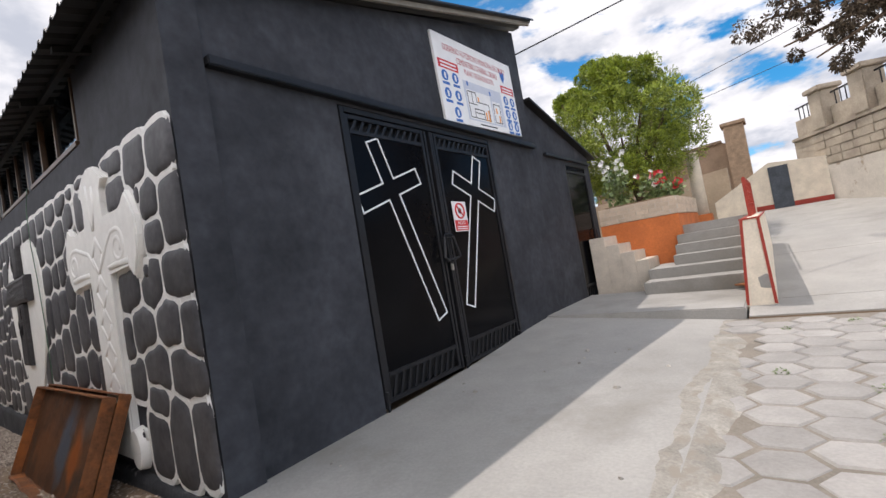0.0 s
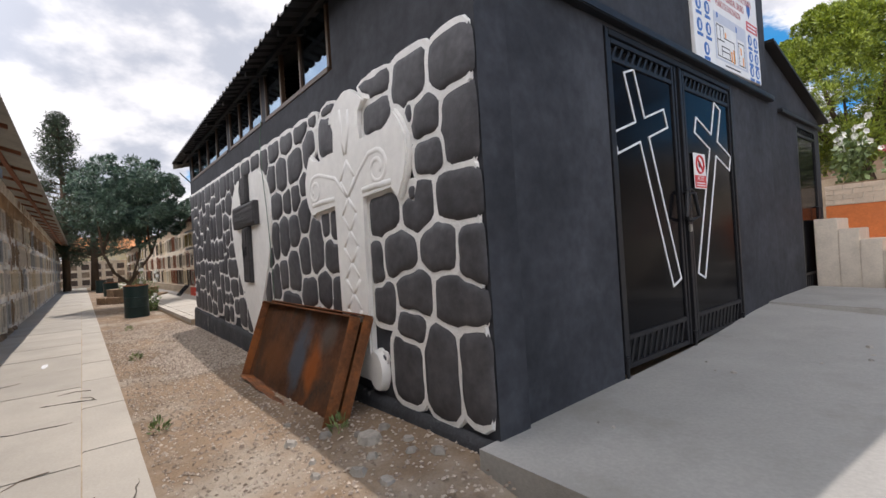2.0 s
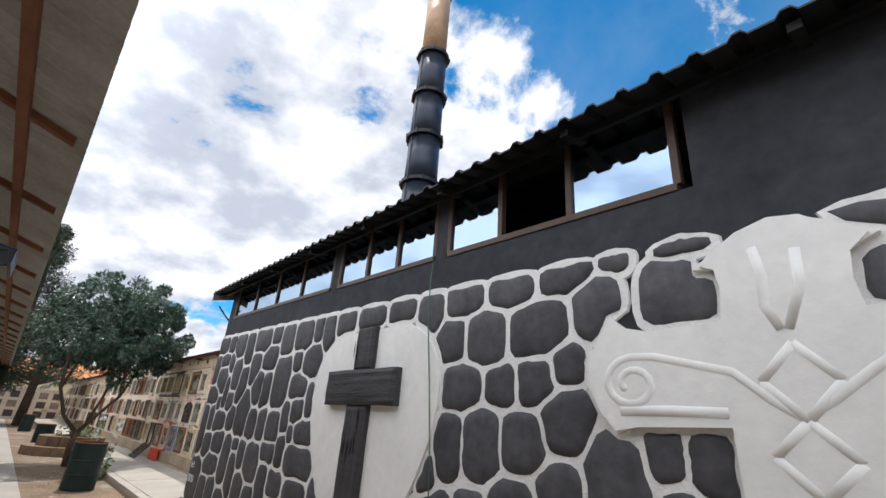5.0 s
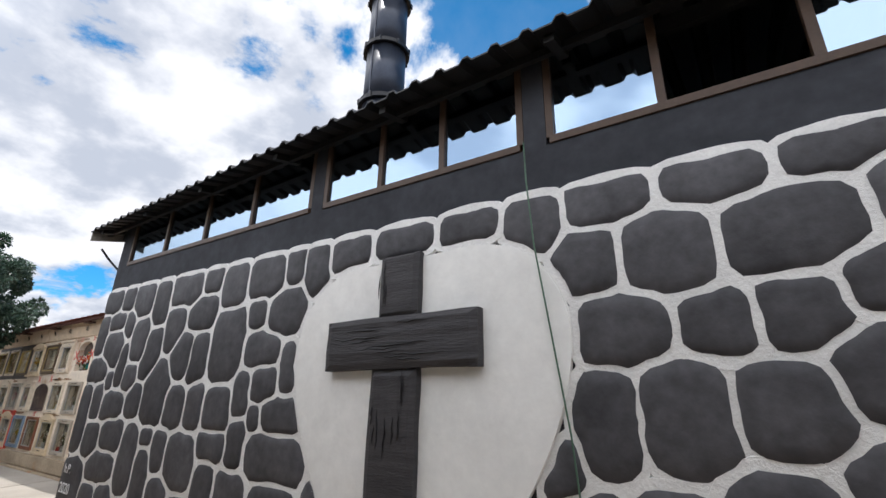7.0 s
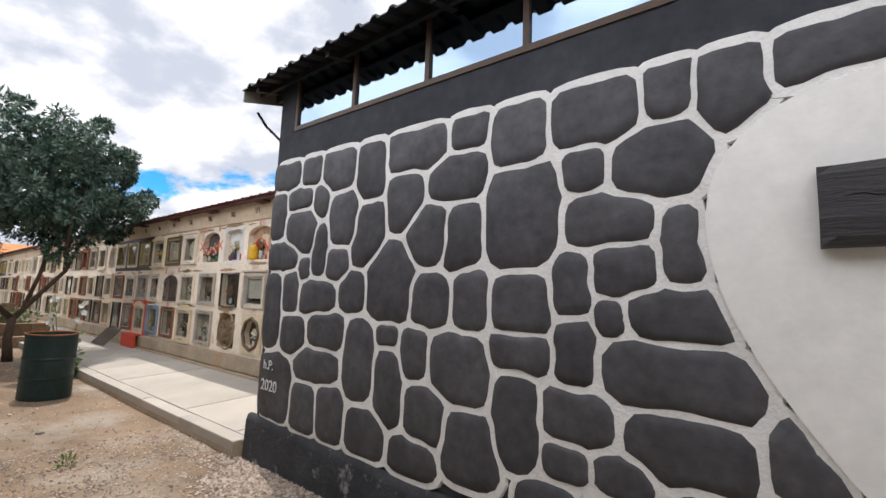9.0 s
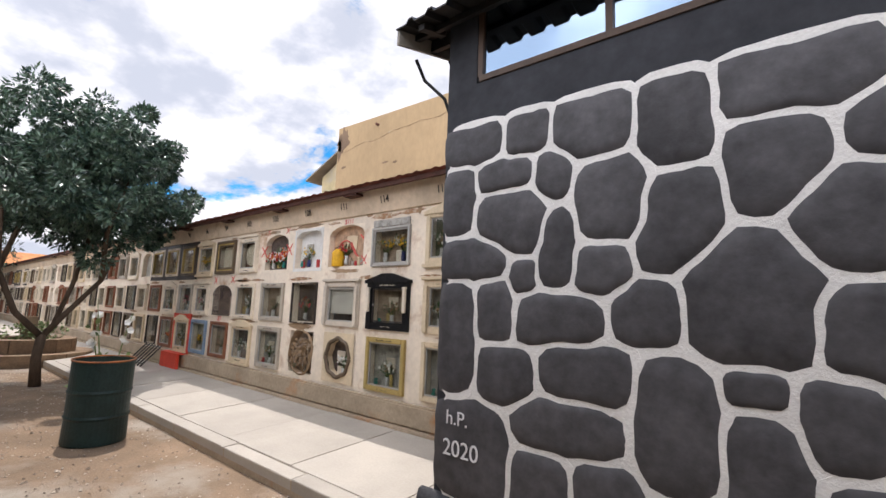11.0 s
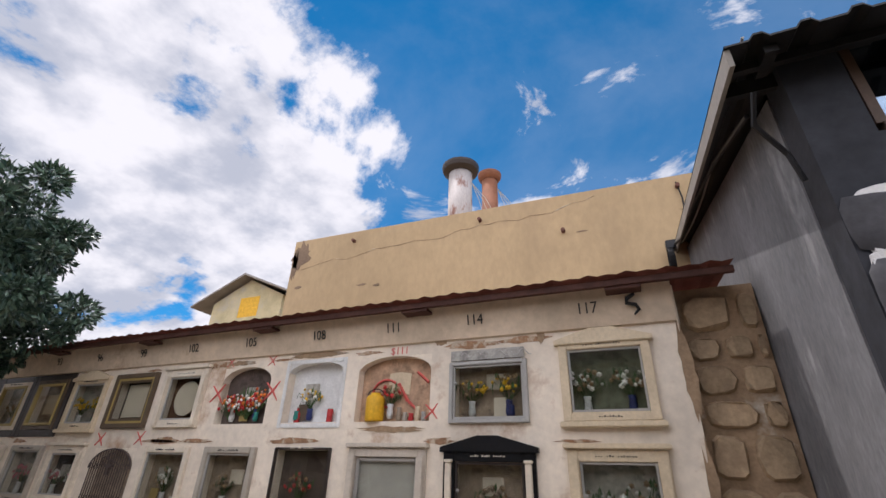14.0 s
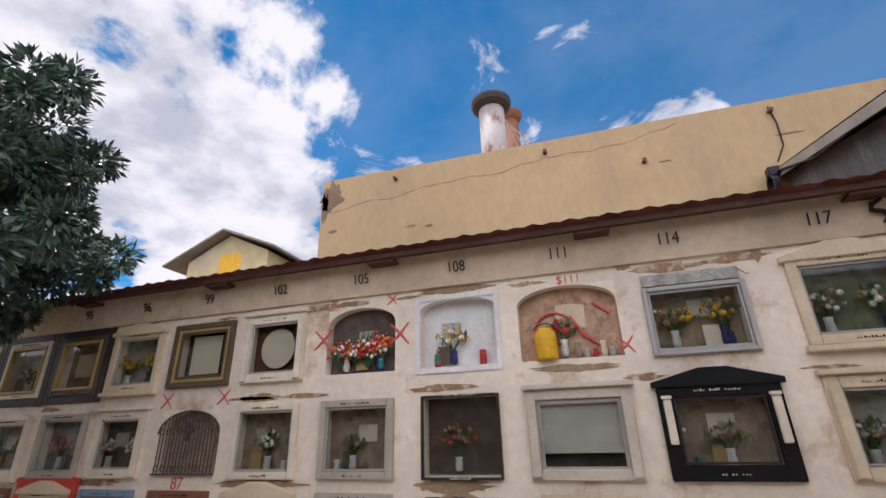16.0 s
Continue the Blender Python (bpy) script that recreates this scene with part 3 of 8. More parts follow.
# half timber-straight, half flame-edged outline of the cross
CROSS_OUT = [(8.24, 0.40), (8.24, 1.88), (7.80, 1.865), (7.68, 1.81), (7.60, 1.92), (7.53, 2.05), (7.53, 2.19), (7.61, 2.31), (7.68, 2.43), (7.76, 2.34), (7.90, 2.32), (8.26, 2.32),
             (8.28, 2.50), (8.26, 2.60), (8.15, 2.61), (8.24, 2.68), (8.36, 2.76), (8.50, 2.80), (8.62, 2.78), (8.72, 2.70), (8.86, 2.63), (8.745, 2.575), (8.73, 2.45), (8.745, 2.32),
             (9.12, 2.31), (9.20, 2.34), (9.27, 2.43), (9.35, 2.34), (9.415, 2.22), (9.425, 2.08), (9.385, 1.94), (9.28, 1.78), (9.23, 1.85), (9.205, 1.90), (8.745, 1.885), (8.735, 0.40)]


def in_cross(x, z, grow=0.0):
    if any(((x - a) / (c + grow)) ** 2 + ((z - b) / (d + grow)) ** 2 < 1 for a, b, c, d in CROSS_ELL):
        return True
    if not 7.45 < x < 9.5:
        return False
    inside = False
    for (ax, az), (bx, bz) in zip(CROSS_OUT, CROSS_OUT[1:] + CROSS_OUT[:1]):
        if (az > z) != (bz > z) and x < ax + (z - az) * (bx - ax) / (bz - az):
            inside = not inside
        if grow:
            dx, dz = bx - ax, bz - az
            k = min(1.0, max(0.0, ((x - ax) * dx + (z - az) * dz) / (dx * dx + dz * dz)))
            if (x - ax - k * dx) ** 2 + (z - az - k * dz) ** 2 < grow * grow:
                return True
    return inside


def foot_z(x):
    return 0.50 - 0.018 * x if x < 9 else 0.34


def top_z(x):
    return 3.03 - 0.028 * x


def free(x, z, grow):
    return 0.145 < x < W_LEN - 0.012 and foot_z(x) - 0.04 < z < top_z(x) and not in_heart(x, z, grow) and not in_cross(x, z, grow)


def stone_facing():
    rnd = random.Random(7)
    stones = STONES_A + STONES_B + STONES_C + STONES_D + STONES_E + STONES_F + STONES_G + STONES_H + STONES_I
    def norm(s, x, z):
        return ((abs(x - s[0]) / (s[2] / 2)) ** 3.6 + (abs(z - s[1]) / (s[3] / 2)) ** 3.6) ** (1 / 3.6)
    # stones low on the wall, half hidden, fill what is left of the courses
    for k in range(4000):
        x, z = rnd.uniform(0.2, W_LEN - 0.2), rnd.uniform(0.42, 1.3)
        w, h = rnd.uniform(0.26, 0.4), rnd.uniform(0.24, 0.36)
        if z - h / 2 < foot_z(x) - 0.02 or not all(free(x + a * w / 2, z + b * h / 2, 0.0) for a in (-1, 0, 1) for b in (-1, 0, 1)):
            continue
        if all(abs(x - s[0]) / (w + s[2]) * 2 > 0.93 or abs(z - s[1]) / (h + s[3]) * 2 > 0.93 for s in stones):
            stones.append((x, z, w, h))
    facing = base("stone_facing", W.copy(), "dark grey painted stones with raised white mortar joints", "stone facing", kind="structure")
    mortar = bmesh.new()
    n = 26
    for s in stones:
        near = [q for q in stones if q is not s and abs(q[0] - s[0]) < 1.0 and abs(q[1] - s[1]) < 1.0]
        ring, pad = [], []
        for k in range(n):
            a = 2 * math.pi * k / n
            c, d = math.cos(a), math.sin(a)
            step, r = 0.008, 0.02
            while r < 0.7:
                x, z = s[0] + r * c, s[1] + r * d
                own = norm(s, x, z)
                if own > 1.20 or not free(x, z, 0.022) or any(norm(q, x, z) < own for q in near):
                    break
                r += step
            g = 0.021 if own < 1.19 else 0.012
            side = not 0.145 < x < W_LEN - 0.012
            if side:
                g = 0.0
            ring.append(max(0.03, r - g))
            r2 = r - 0.04 if side else r + 0.036
            while r2 > 0.03 and not side and not (0.155 < s[0] + r2 * c < W_LEN - 0.02 and s[1] + r2 * d > foot_z(s[0]) - 0.06):
                r2 -= 0.006
            pad.append(r2)
        ring = [0.7 * ring[k] + 0.15 * ring[k - 1] + 0.15 * ring[(k + 1) % n] for k in range(n)]
        pad = [0.6 * pad[k] + 0.2 * pad[k - 1] + 0.2 * pad[(k + 1) % n] for k in range(n)]
        ring = [r * (1 + rnd.uniform(-0.012, 0.012)) for r in ring]
        dep = rnd.uniform(0.0, 0.006)
        bm = bmesh.new()
        def loop(b, rs, f, y, cx=s[0], cz=s[1]):
            return [b.verts.new((cx + f * rs[k] * math.cos(2 * math.pi * k / n), y, cz + f * rs[k] * math.sin(2 * math.pi * k / n))) for k in range(n)]
        l0, l1, l2 = loop(bm, ring, 1.03, -0.012), loop(bm, ring, 0.95, -0.025 - dep), loop(bm, ring, 0.66, -0.032 - dep)
        for u, v in ((l0, l1), (l1, l2)):
            for k in range(n):
                bm.faces.new((u[k], u[(k + 1) % n], v[(k + 1) % n], v[k]))
        bm.faces.new(l2)
        part("stone", bm, M["stone"], facing, smooth=True)
        y = -0.019 - rnd.uniform(0, 0.004)
        m0, m1 = loop(mortar, pad, 1.0, 0.0), loop(mortar, pad, 0.97, y)
        for k in range(n):
            mortar.faces.new((m0[k], m0[(k + 1) % n], m1[(k + 1) % n], m1[k]))
        mortar.faces.new(m1)
    part("mortar", mortar, M["mortar"], facing, "raised white painted joints")


stone_facing()
# plinth with a rough splash band
plinth = bmesh.new()
N_PL = 40
pl = []
for i in range(N_PL + 1):
    x = 0.02 + (W_LEN - 0.02) * i / N_PL
    z = foot_z(x) - 0.05 + 0.02 * noise.noise((x * 2, 0, 0))
    o = -0.055 - 0.015 * noise.noise((x * 1.5, 3, 0))
    pl.append([plinth.verts.new(p) for p in ((x, -0.001, z + 0.012), (x, o * 0.7, z), (x, o, z - 0.06), (x, o * 1.25, -0.15))])
for a, b in zip(pl, pl[1:]):
    for k in range(3):
        plinth.faces.new((a[k], b[k], b[k + 1], a[k + 1]))
M["plinth"] = paint("splashed_plinth", (0.045, 0.046, 0.050), 0.85, 0.35, 3.0, 40, 0.9, 25, second=(0.30, 0.29, 0.28), second_at=(0.60, 0.72), second_scale=5.0)
tagged(part("plinth", plinth, M["plinth"], at=W, smooth=True), "dark rough plinth with pale splashes along the ground", "plinth", kind="structure")


# ---- heart with a wooden-looking cross ----
def heart():
    th = base("heart_relief", W.copy(), "white plaster heart with a dark wood-grained cross", "wall relief")
    out = []
    for i in range(29):
        z = HZ0 + (HZ1 - HZ0) * (i / 28) ** 1.3
        out.append((HX + heart_half(z) if i else HX, z))
    for i in range(1, 17):
        a = math.pi * i / 16
        if i <= 8:
            out.append((HX + 0.48 + 0.565 * math.cos(a), HZ1 + 0.53 * math.sin(a)))
    out.append((HX, HZ1 + 0.52))
    left = [(2 * HX - x, z) for x, z in reversed(out[1:-1])]
    part("heart_panel", prism(out + left, -0.035, 0.012), M["white"], th, at=Matrix.Translation((0, 0, 0)), label="smooth white heart panel")
    for x0, x1, z0, z1, nm, y in ((4.545, 5.74, 1.925, 2.245, "cross_arm", -0.115), (4.985, 5.305, 2.247, 2.65, "cross_head", -0.095), (4.95, 5.31, 1.13, 1.923, "cross_post", -0.095)):
        bm = bmesh.new()
        horizontal = nm == "cross_arm"
        nx, nz = (24, 9) if horizontal else (9, 20)
        rows = []
        for i in range(nx + 1):
            for_row = []
            for j in range(nz + 1):
                u, v = i / nx, j / nz
                x, z = x0 + (x1 - x0) * u, z0 + (z1 - z0) * v
                grain = noise.noise((x * (1.2 if horizontal else 14), z * (14 if horizontal else 1.2), 5 if horizontal else 9))
                edge = min(u, 1 - u) * (x1 - x0), min(v, 1 - v) * (z1 - z0)
                rim = 0.018 * max(0, 1 - min(edge) / 0.03) ** 2
                wob = 0.010 * noise.noise((x * 3, z * 3, 2))
                for_row.append(bm.verts.new((x + (wob if u in (0, 1) else 0), y + rim + 0.008 * grain, z + (wob if v in (0, 1) else 0))))
            rows.append(for_row)
        for i in range(nx):
            for j in range(nz):
                bm.faces.new((rows[i][j], rows[i + 1][j], rows[i + 1][j + 1], rows[i][j + 1]))
        rim_v = [rows[i][0] for i in range(nx + 1)] + [rows[nx][j] for j in range(1, nz + 1)] + [rows[i][nz] for i in range(nx - 1, -1, -1)] + [rows[0][j] for j in range(nz - 1, 0, -1)]
        back = [bm.verts.new((v.co.x, -0.03, v.co.z)) for v in rim_v]
        for k in range(len(rim_v)):
            bm.faces.new((rim_v[k], rim_v[(k + 1) % len(rim_v)], back[(k + 1) % len(rim_v)], back[k]))
        part(nm, bm, M["crosswood"], th, "dark grey wood-grained beam")
    # cracks of the timber
    rnd = random.Random(3)
    cr = bmesh.new()
    for k in range(26):
        if k < 14:
            x, z, d = rnd.uniform(4.58, 5.4), rnd.uniform(1.95, 2.22), (1, 0)
            ln, y = rnd.uniform(0.15, 0.4), -0.118
        else:
            x, z, d = rnd.uniform(4.99, 5.26), rnd.uniform(1.15, 1.75) if k < 22 else rnd.uniform(2.29, 2.45), (0, 1)
            ln, y = rnd.uniform(0.1, 0.25), -0.099
        tube(cr, [(x + d[0] * ln * i / 5 + rnd.uniform(-0.006, 0.006), y, z + d[1] * ln * i / 5 + rnd.uniform(-0.006, 0.006)) for i in range(6)], [0.001, 0.004, 0.004, 0.005, 0.003, 0.001], 5)
    part("wood_cracks", cr, M["black"], th, "thin dark grain cracks")


heart()


# ---- large white cross in relief ----
def big_cross():
    th = base("cross_relief", W.copy(), "large white plaster cross with carved scrolls and lattice", "wall relief")
    bm = bmesh.new()
    def ell(b, cx, cz, rx, rz, y, n=28):
        lo = [b.verts.new((cx + rx * math.cos(2 * math.pi * k / n), 0, cz + rz * math.sin(2 * math.pi * k / n))) for k in range(n)]
        md = [b.verts.new((cx + (rx - 0.012) * math.cos(2 * math.pi * k / n), y + 0.012, cz + (rz - 0.012) * math.sin(2 * math.pi * k / n))) for k in range(n)]
        hi = [b.verts.new((cx + 0.86 * rx * math.cos(2 * math.pi * k / n), y, cz + 0.86 * rz * math.sin(2 * math.pi * k / n))) for k in range(n)]
        for p, q in ((lo, md), (md, hi)):
            for k in range(n):
                b.faces.new((p[k], p[(k + 1) % n], q[(k + 1) % n], q[k]))
        b.faces.new(hi)
    for i, (a, b_, c, d) in enumerate(CROSS_ELL):
        ell(bm, a, b_, c + 0.02, d + 0.02, -0.068 - 0.0015 * i)
    part("drip", bm, M["white"], th)
    part("cross_body", prism(CROSS_OUT, -0.064, 0.014), M["white"], th)
    # lattice of ribs down the post, scrolls on the arms
    rib = bmesh.new()
    zs = [2.21, 1.90, 1.62, 1.35, 1.09, 0.84]
    for a, b in zip(zs, zs[1:]):
        m, h = (a + b) / 2, (a - b) / 2
        w = 0.135
        for p in (((8.5 - w, m), (8.5, a)), ((8.5 + w, m), (8.5, a)), ((8.5 - w, m), (8.5, b)), ((8.5 + w, m), (8.5, b))):
            tube(rib, [(p[0][0], -0.034, p[0][1]), ((p[0][0] + p[1][0]) / 2, -0.036, (p[0][1] + p[1][1]) / 2), (p[1][0], -0.034, p[1][1])], 0.036, 10)
    part("lattice", rib, M["white"], th, smooth=True)
    for cx, cz, sgn in ((7.79, 2.06, -1), (9.01, 2.06, 1)):
        sc = bmesh.new()
        pts = [(8.48 - sgn * 0.03, -0.034, 1.88), (8.49 + sgn * 0.10, -0.036, 1.98), (8.5 + sgn * 0.24, -0.036, 2.10), (cx - sgn * 0.12, -0.036, 2.19)]
        for k in range(22):
            t = math.pi / 2 - sgn * k * 0.42
            r = 0.135 * (1 - k / 30)
            pts.append((cx + r * 1.15 * math.cos(t), -0.036, cz + r * math.sin(t)))
        tube(sc, pts, [0.03] + [0.036] * (len(pts) - 2) + [0.028], 10)
        part("scroll", sc, M["white"], th, smooth=True)
    for pts, r in ([[(x0, -0.044, 1.925), ((x0 + x1) / 2, -0.046, 1.93), (x1, -0.044, 1.925)], 0.032] for x0, x1 in ((7.72, 8.22), (8.76, 9.2))):
        ln = bmesh.new()
        tube(ln, pts, r, 10)
        part("moulding", ln, M["white"], th, smooth=True)
    for pts, r in (([(8.42, -0.036, 2.66), (8.44, -0.037, 2.52), (8.43, -0.037, 2.38), (8.47, -0.034, 2.27)], 0.036), ([(8.58, -0.036, 2.62), (8.57, -0.037, 2.45), (8.5, -0.034, 2.27)], 0.036)):
        ln = bmesh.new()
        tube(ln, pts, r, 10)
        part("moulding", ln, M["white"], th, smooth=True)


big_cross()
# painted mark and thin cable on the wall
def text_mesh(name, body, size, mat, m, parent=None, extrude=0.001, align="LEFT", width=1.0):
    cu = bpy.data.curves.new(name, "FONT")
    cu.body, cu.size, cu.extrude, cu.align_x = body, size, extrude, align
    tmp = bpy.data.objects.new(name, cu)
    scene.collection.objects.link(tmp)
    me = bpy.data.meshes.new_from_object(tmp.evaluated_get(bpy.context.evaluated_depsgraph_get()))
    bpy.data.objects.remove(tmp)
    bpy.data.curves.remove(cu)
    me.materials.clear()
    me.materials.append(mat)
    ob = new(name, me)
    if parent:
        ob.parent = parent
    ob.matrix_basis = m @ Matrix.Diagonal((width, 1, 1, 1))
    return ob


for body, z, s, x in (("h.P.", 0.93, 0.13, 0.25), ("2020", 0.73, 0.15, 0.23)):
    tagged(text_mesh("painted_writing", body, s, M["whiteline"], W @ pose(x, -0.041, z, 90), extrude=0.002), "white hand-painted date on a dark stone", "writing")
wire = bmesh.new()
tube(wire, [(6.02, -0.02, 3.22), (6.04, -0.055, 2.95), (6.07, -0.06, 2.55), (6.13, -0.05, 2.1), (6.2, -0.05, 1.6), (6.25, -0.055, 1.0), (6.24, -0.06, 0.5), (6.3, -0.07, 0.3)], 0.005, 6)
M["cable_green"] = paint("green_cable", (0.07, 0.13, 0.085), 0.5, 0.2, 5, 30, 0, 10)
tagged(part("thin_cable", wire, M["cable_green"], at=W), "thin green cable hanging down the stone wall", "cable")

# ---- steel gates ----
def flat_cross(th, cx, cz, lean, up, down, arm, w, drop):
    """An outlined cross of white tape on a door leaf: a double outline."""
    m = Matrix.Rotation(radians(lean), 2)
    out = [(-w, up), (w, up), (w, w + drop), (arm, w + drop), (arm, -w + drop), (w, -w + drop), (w, -down), (-w, -down), (-w, -w + drop), (-arm, -w + drop), (-arm, w + drop), (-w, w + drop)]
    t = 0.016
    inner = []
    n = len(out)
    for i, (x, z) in enumerate(out):
        px, pz = out[i - 1]
        qx, qz = out[(i + 1) % n]
        e1, e2 = Vector((x - px, z - pz)).normalized(), Vector((qx - x, qz - z)).normalized()
        n1, n2 = Vector((e1.y, -e1.x)), Vector((e2.y, -e2.x))
        off = (n1 + n2)
        inner.append((x + off.x * t, z + off.y * t))
    bm = bmesh.new()
    def put(p, d):
        v = m @ Vector(p)
        return bm.verts.new((d, cx + v.x, cz + v.y))
    a, b = [put(p, 0.012) for p in out], [put(p, 0.012) for p in inner]
    c, d = [put(p, 0.0) for p in out], [put(p, 0.0) for p in inner]
    for i in range(n):
        k = (i + 1) % n
        for q in ((a[i], a[k], b[k], b[i]), (c[i], c[k], a[k], a[i]), (d[i], d[k], b[k], b[i])):
            bm.faces.new(q)
    part("cross_outline", bm, M["whiteline"], th, "white outlined cross")


def gate():
    X = -2.90
    th = base("steel_gate", pose(X, 0, 0), "black enamelled double steel gate with white outlined crosses", "gate")
    y0, y1, z0, z1 = 2.70, 5.29, 0.37, 3.05
    ym = 3.95
    fr = bmesh.new()
    for a, b, c, d in ((y0, y0 + 0.05, z0, z1), (y1 - 0.05, y1, z0, z1), (y0 + 0.05, y1 - 0.05, z1 - 0.05, z1)):
        add_box(fr, -0.05, 0.03, a, b, c, d, 0.004)
    part("gate_frame", fr, M["iron"], th)
    for a, b, nm in ((y0 + 0.055, ym - 0.09, "left"), (ym + 0.10, y1 - 0.055, "right")):
        bm = bmesh.new()
        add_box(bm, -0.012, 0.004, a, b, z0 + 0.27, z1 - 0.22, 0.002)
        leaf = part("door_leaf", bm, M["gate"], th, "glossy black sheet steel leaf")
        ed = bmesh.new()
        for p, q, r, s in ((a, a + 0.04, z0 + 0.03, z1 - 0.06), (b - 0.04, b, z0 + 0.03, z1 - 0.06), (a + 0.04, b - 0.04, z1 - 0.10, z1 - 0.06), (a + 0.04, b - 0.04, z1 - 0.24, z1 - 0.20),
                           (a + 0.04, b - 0.04, z0 + 0.03, z0 + 0.07), (a + 0.04, b - 0.04, z0 + 0.25, z0 + 0.29)):
            add_box(ed, -0.02, 0.018, p, q, r, s, 0.003)
        part("leaf_frame", ed, M["iron"], leaf)
        back = bmesh.new()
        add_box(back, -0.05, -0.045, a, b, z0 + 0.05, z1 - 0.06)
        part("backing", back, M["black"], leaf)
        n = int((b - a) / 0.105)
        for zz, h in ((z0 + 0.07, 0.18), (z1 - 0.20, 0.10)):
            for k in range(n):
                y = a + 0.06 + (b - a - 0.12) * k / n
                sl = prism([(y, zz), (y + 0.035, zz), (y + 0.105, zz + h), (y + 0.07, zz + h)], 0.012, 0, "x", -0.006)
                part("slat", sl, M["iron"], leaf)
    for y in (ym - 0.075, ym + 0.0, ym + 0.05):
        part("stile", box(-0.02, 0.022 if y != ym else 0.035, y, y + 0.035, z0 + 0.02, z1 - 0.06, 0.004), M["iron"], th)
    # arched pull handles, chain and padlock
    hb = bmesh.new()
    for s in (-1, 1):
        tube(hb, [(0.02, ym + s * 0.03, 1.80), (0.07, ym + s * 0.08, 1.80), (0.08, ym + s * 0.14, 1.58), (0.05, ym + s * 0.04, 1.55), (0.02, ym + s * 0.02, 1.55)], 0.019, 8)
    tube(hb, [(0.06, ym - 0.08, 1.82), (0.07, ym, 1.84), (0.06, ym + 0.08, 1.82)], 0.012, 7)
    part("handle", hb, M["iron"], th)
    M["brass"] = paint("dull_lock_metal", (0.42, 0.40, 0.36), 0.4, 0.2, 8, 40, 0.05, 40, metal=0.6)
    part("padlock", box(0.03, 0.055, ym - 0.005, ym + 0.035, 1.44, 1.51, 0.006), M["brass"], th, "small steel padlock")
    # bolts at the foot
    for y in (y0 + 0.02, ym, y1 - 0.08):
        part("floor_bolt", lathe([(0.012, z0 - 0.03), (0.012, z0 + 0.12), (0.02, z0 + 0.12), (0.02, z0 + 0.14)], 10), M["iron"], th, at=pose(0.03, y, 0))
    flat_cross(th, 3.23, 2.318, 19.5, 0.50, 1.42, 0.475, 0.092, 0.0)
    flat_cross(th, 4.743, 2.335, -20.6, 0.473, 1.43, 0.468, 0.092, 0.0)
    # warning sign
    sg = base("warning_sign", pose(X + 0.020, 4.315, 2.04), "red and white no-entry notice fixed on the gate", "sign")
    part("plate", box(0, 0.004, -0.14, 0.14, -0.18, 0.17, 0.001), M["whiteline"], sg)
    M["signred"] = paint("sign_red", (0.55, 0.03, 0.03), 0.4, 0.06, 6, 30, 0, 10)
    part("red_band", box(0.004, 0.006, -0.13, 0.13, -0.17, -0.05), M["signred"], sg, "red caption band")
    rg = bmesh.new()
    tube(rg, [(0.006, 0.085 * math.cos(k * math.pi / 12), 0.06 + 0.085 * math.sin(k * math.pi / 12)) for k in range(25)], 0.011, 5)
    tube(rg, [(0.006, -0.06, 0.12), (0.006, 0.06, 0.0)], 0.010, 5)
    part("ring", rg, M["signred"], sg)
    part("symbol", lathe([(0.035, 0.0), (0.03, 0.002)], 12), M["black"], sg, at=pose(0.005, 0, 0.06, 0, 90, 0))
    text_mesh("caption", "ALTO", 0.06, M["whiteline"], pose(0.0062, 0, -0.10, 90, 0, 90), sg, 0.0005, "CENTER")
    for z in (-0.125, -0.15):
        part("caption_bar", box(0.006, 0.007, -0.1, 0.1, z - 0.006, z + 0.006), M["whiteline"], sg)


gate()
tagged(part("lintel_rail", box(-2.88, -2.80, 1.55, 6.64, 3.085, 3.155, 0.008), M["iron"]), "black steel rail along the gable wall above the gate", "rail")
tagged(part("lintel_rail", box(-2.90, -2.84, 7.1, 9.3, 3.03, 3.08, 0.006), M["iron"]), "short black steel rail above the small gate", "rail")


def small_gate():
    th = base("steel_gate", pose(-2.92, 0, 0), "narrow black sheet steel gate of the annex", "gate")
    part("door_leaf", box(-0.02, 0.0, 8.05, 9.08, 0.72, 2.86, 0.002), M["gate"], th)
    fr = bmesh.new()
    for a, b, c, d in ((8.0, 8.05, 0.46, 3.0), (9.05, 9.1, 0.46, 3.0), (8.05, 9.05, 2.95, 3.0), (8.05, 9.05, 0.68, 0.72), (8.05, 9.05, 2.82, 2.86)):
        add_box(fr, -0.04, 0.02, a, b, c, d, 0.003)
    part("gate_frame", fr, M["iron"], th)
    for k in range(9):
        for zz, h in ((0.50, 0.18), (2.86, 0.09)):
            part("slat", prism([(8.07 + k * 0.108, zz), (8.10 + k * 0.108, zz), (8.16 + k * 0.108, zz + h), (8.13 + k * 0.108, zz + h)], 0.012, 0, "x", -0.01), M["iron"], th)
    hd = bmesh.new()
    tube(hd, [(0.0, 8.98, 1.75), (0.07, 8.99, 1.72), (0.07, 8.99, 1.52), (0.0, 8.98, 1.5)], 0.012, 7)
    part("handle", hd, M["iron"], th)


small_gate()


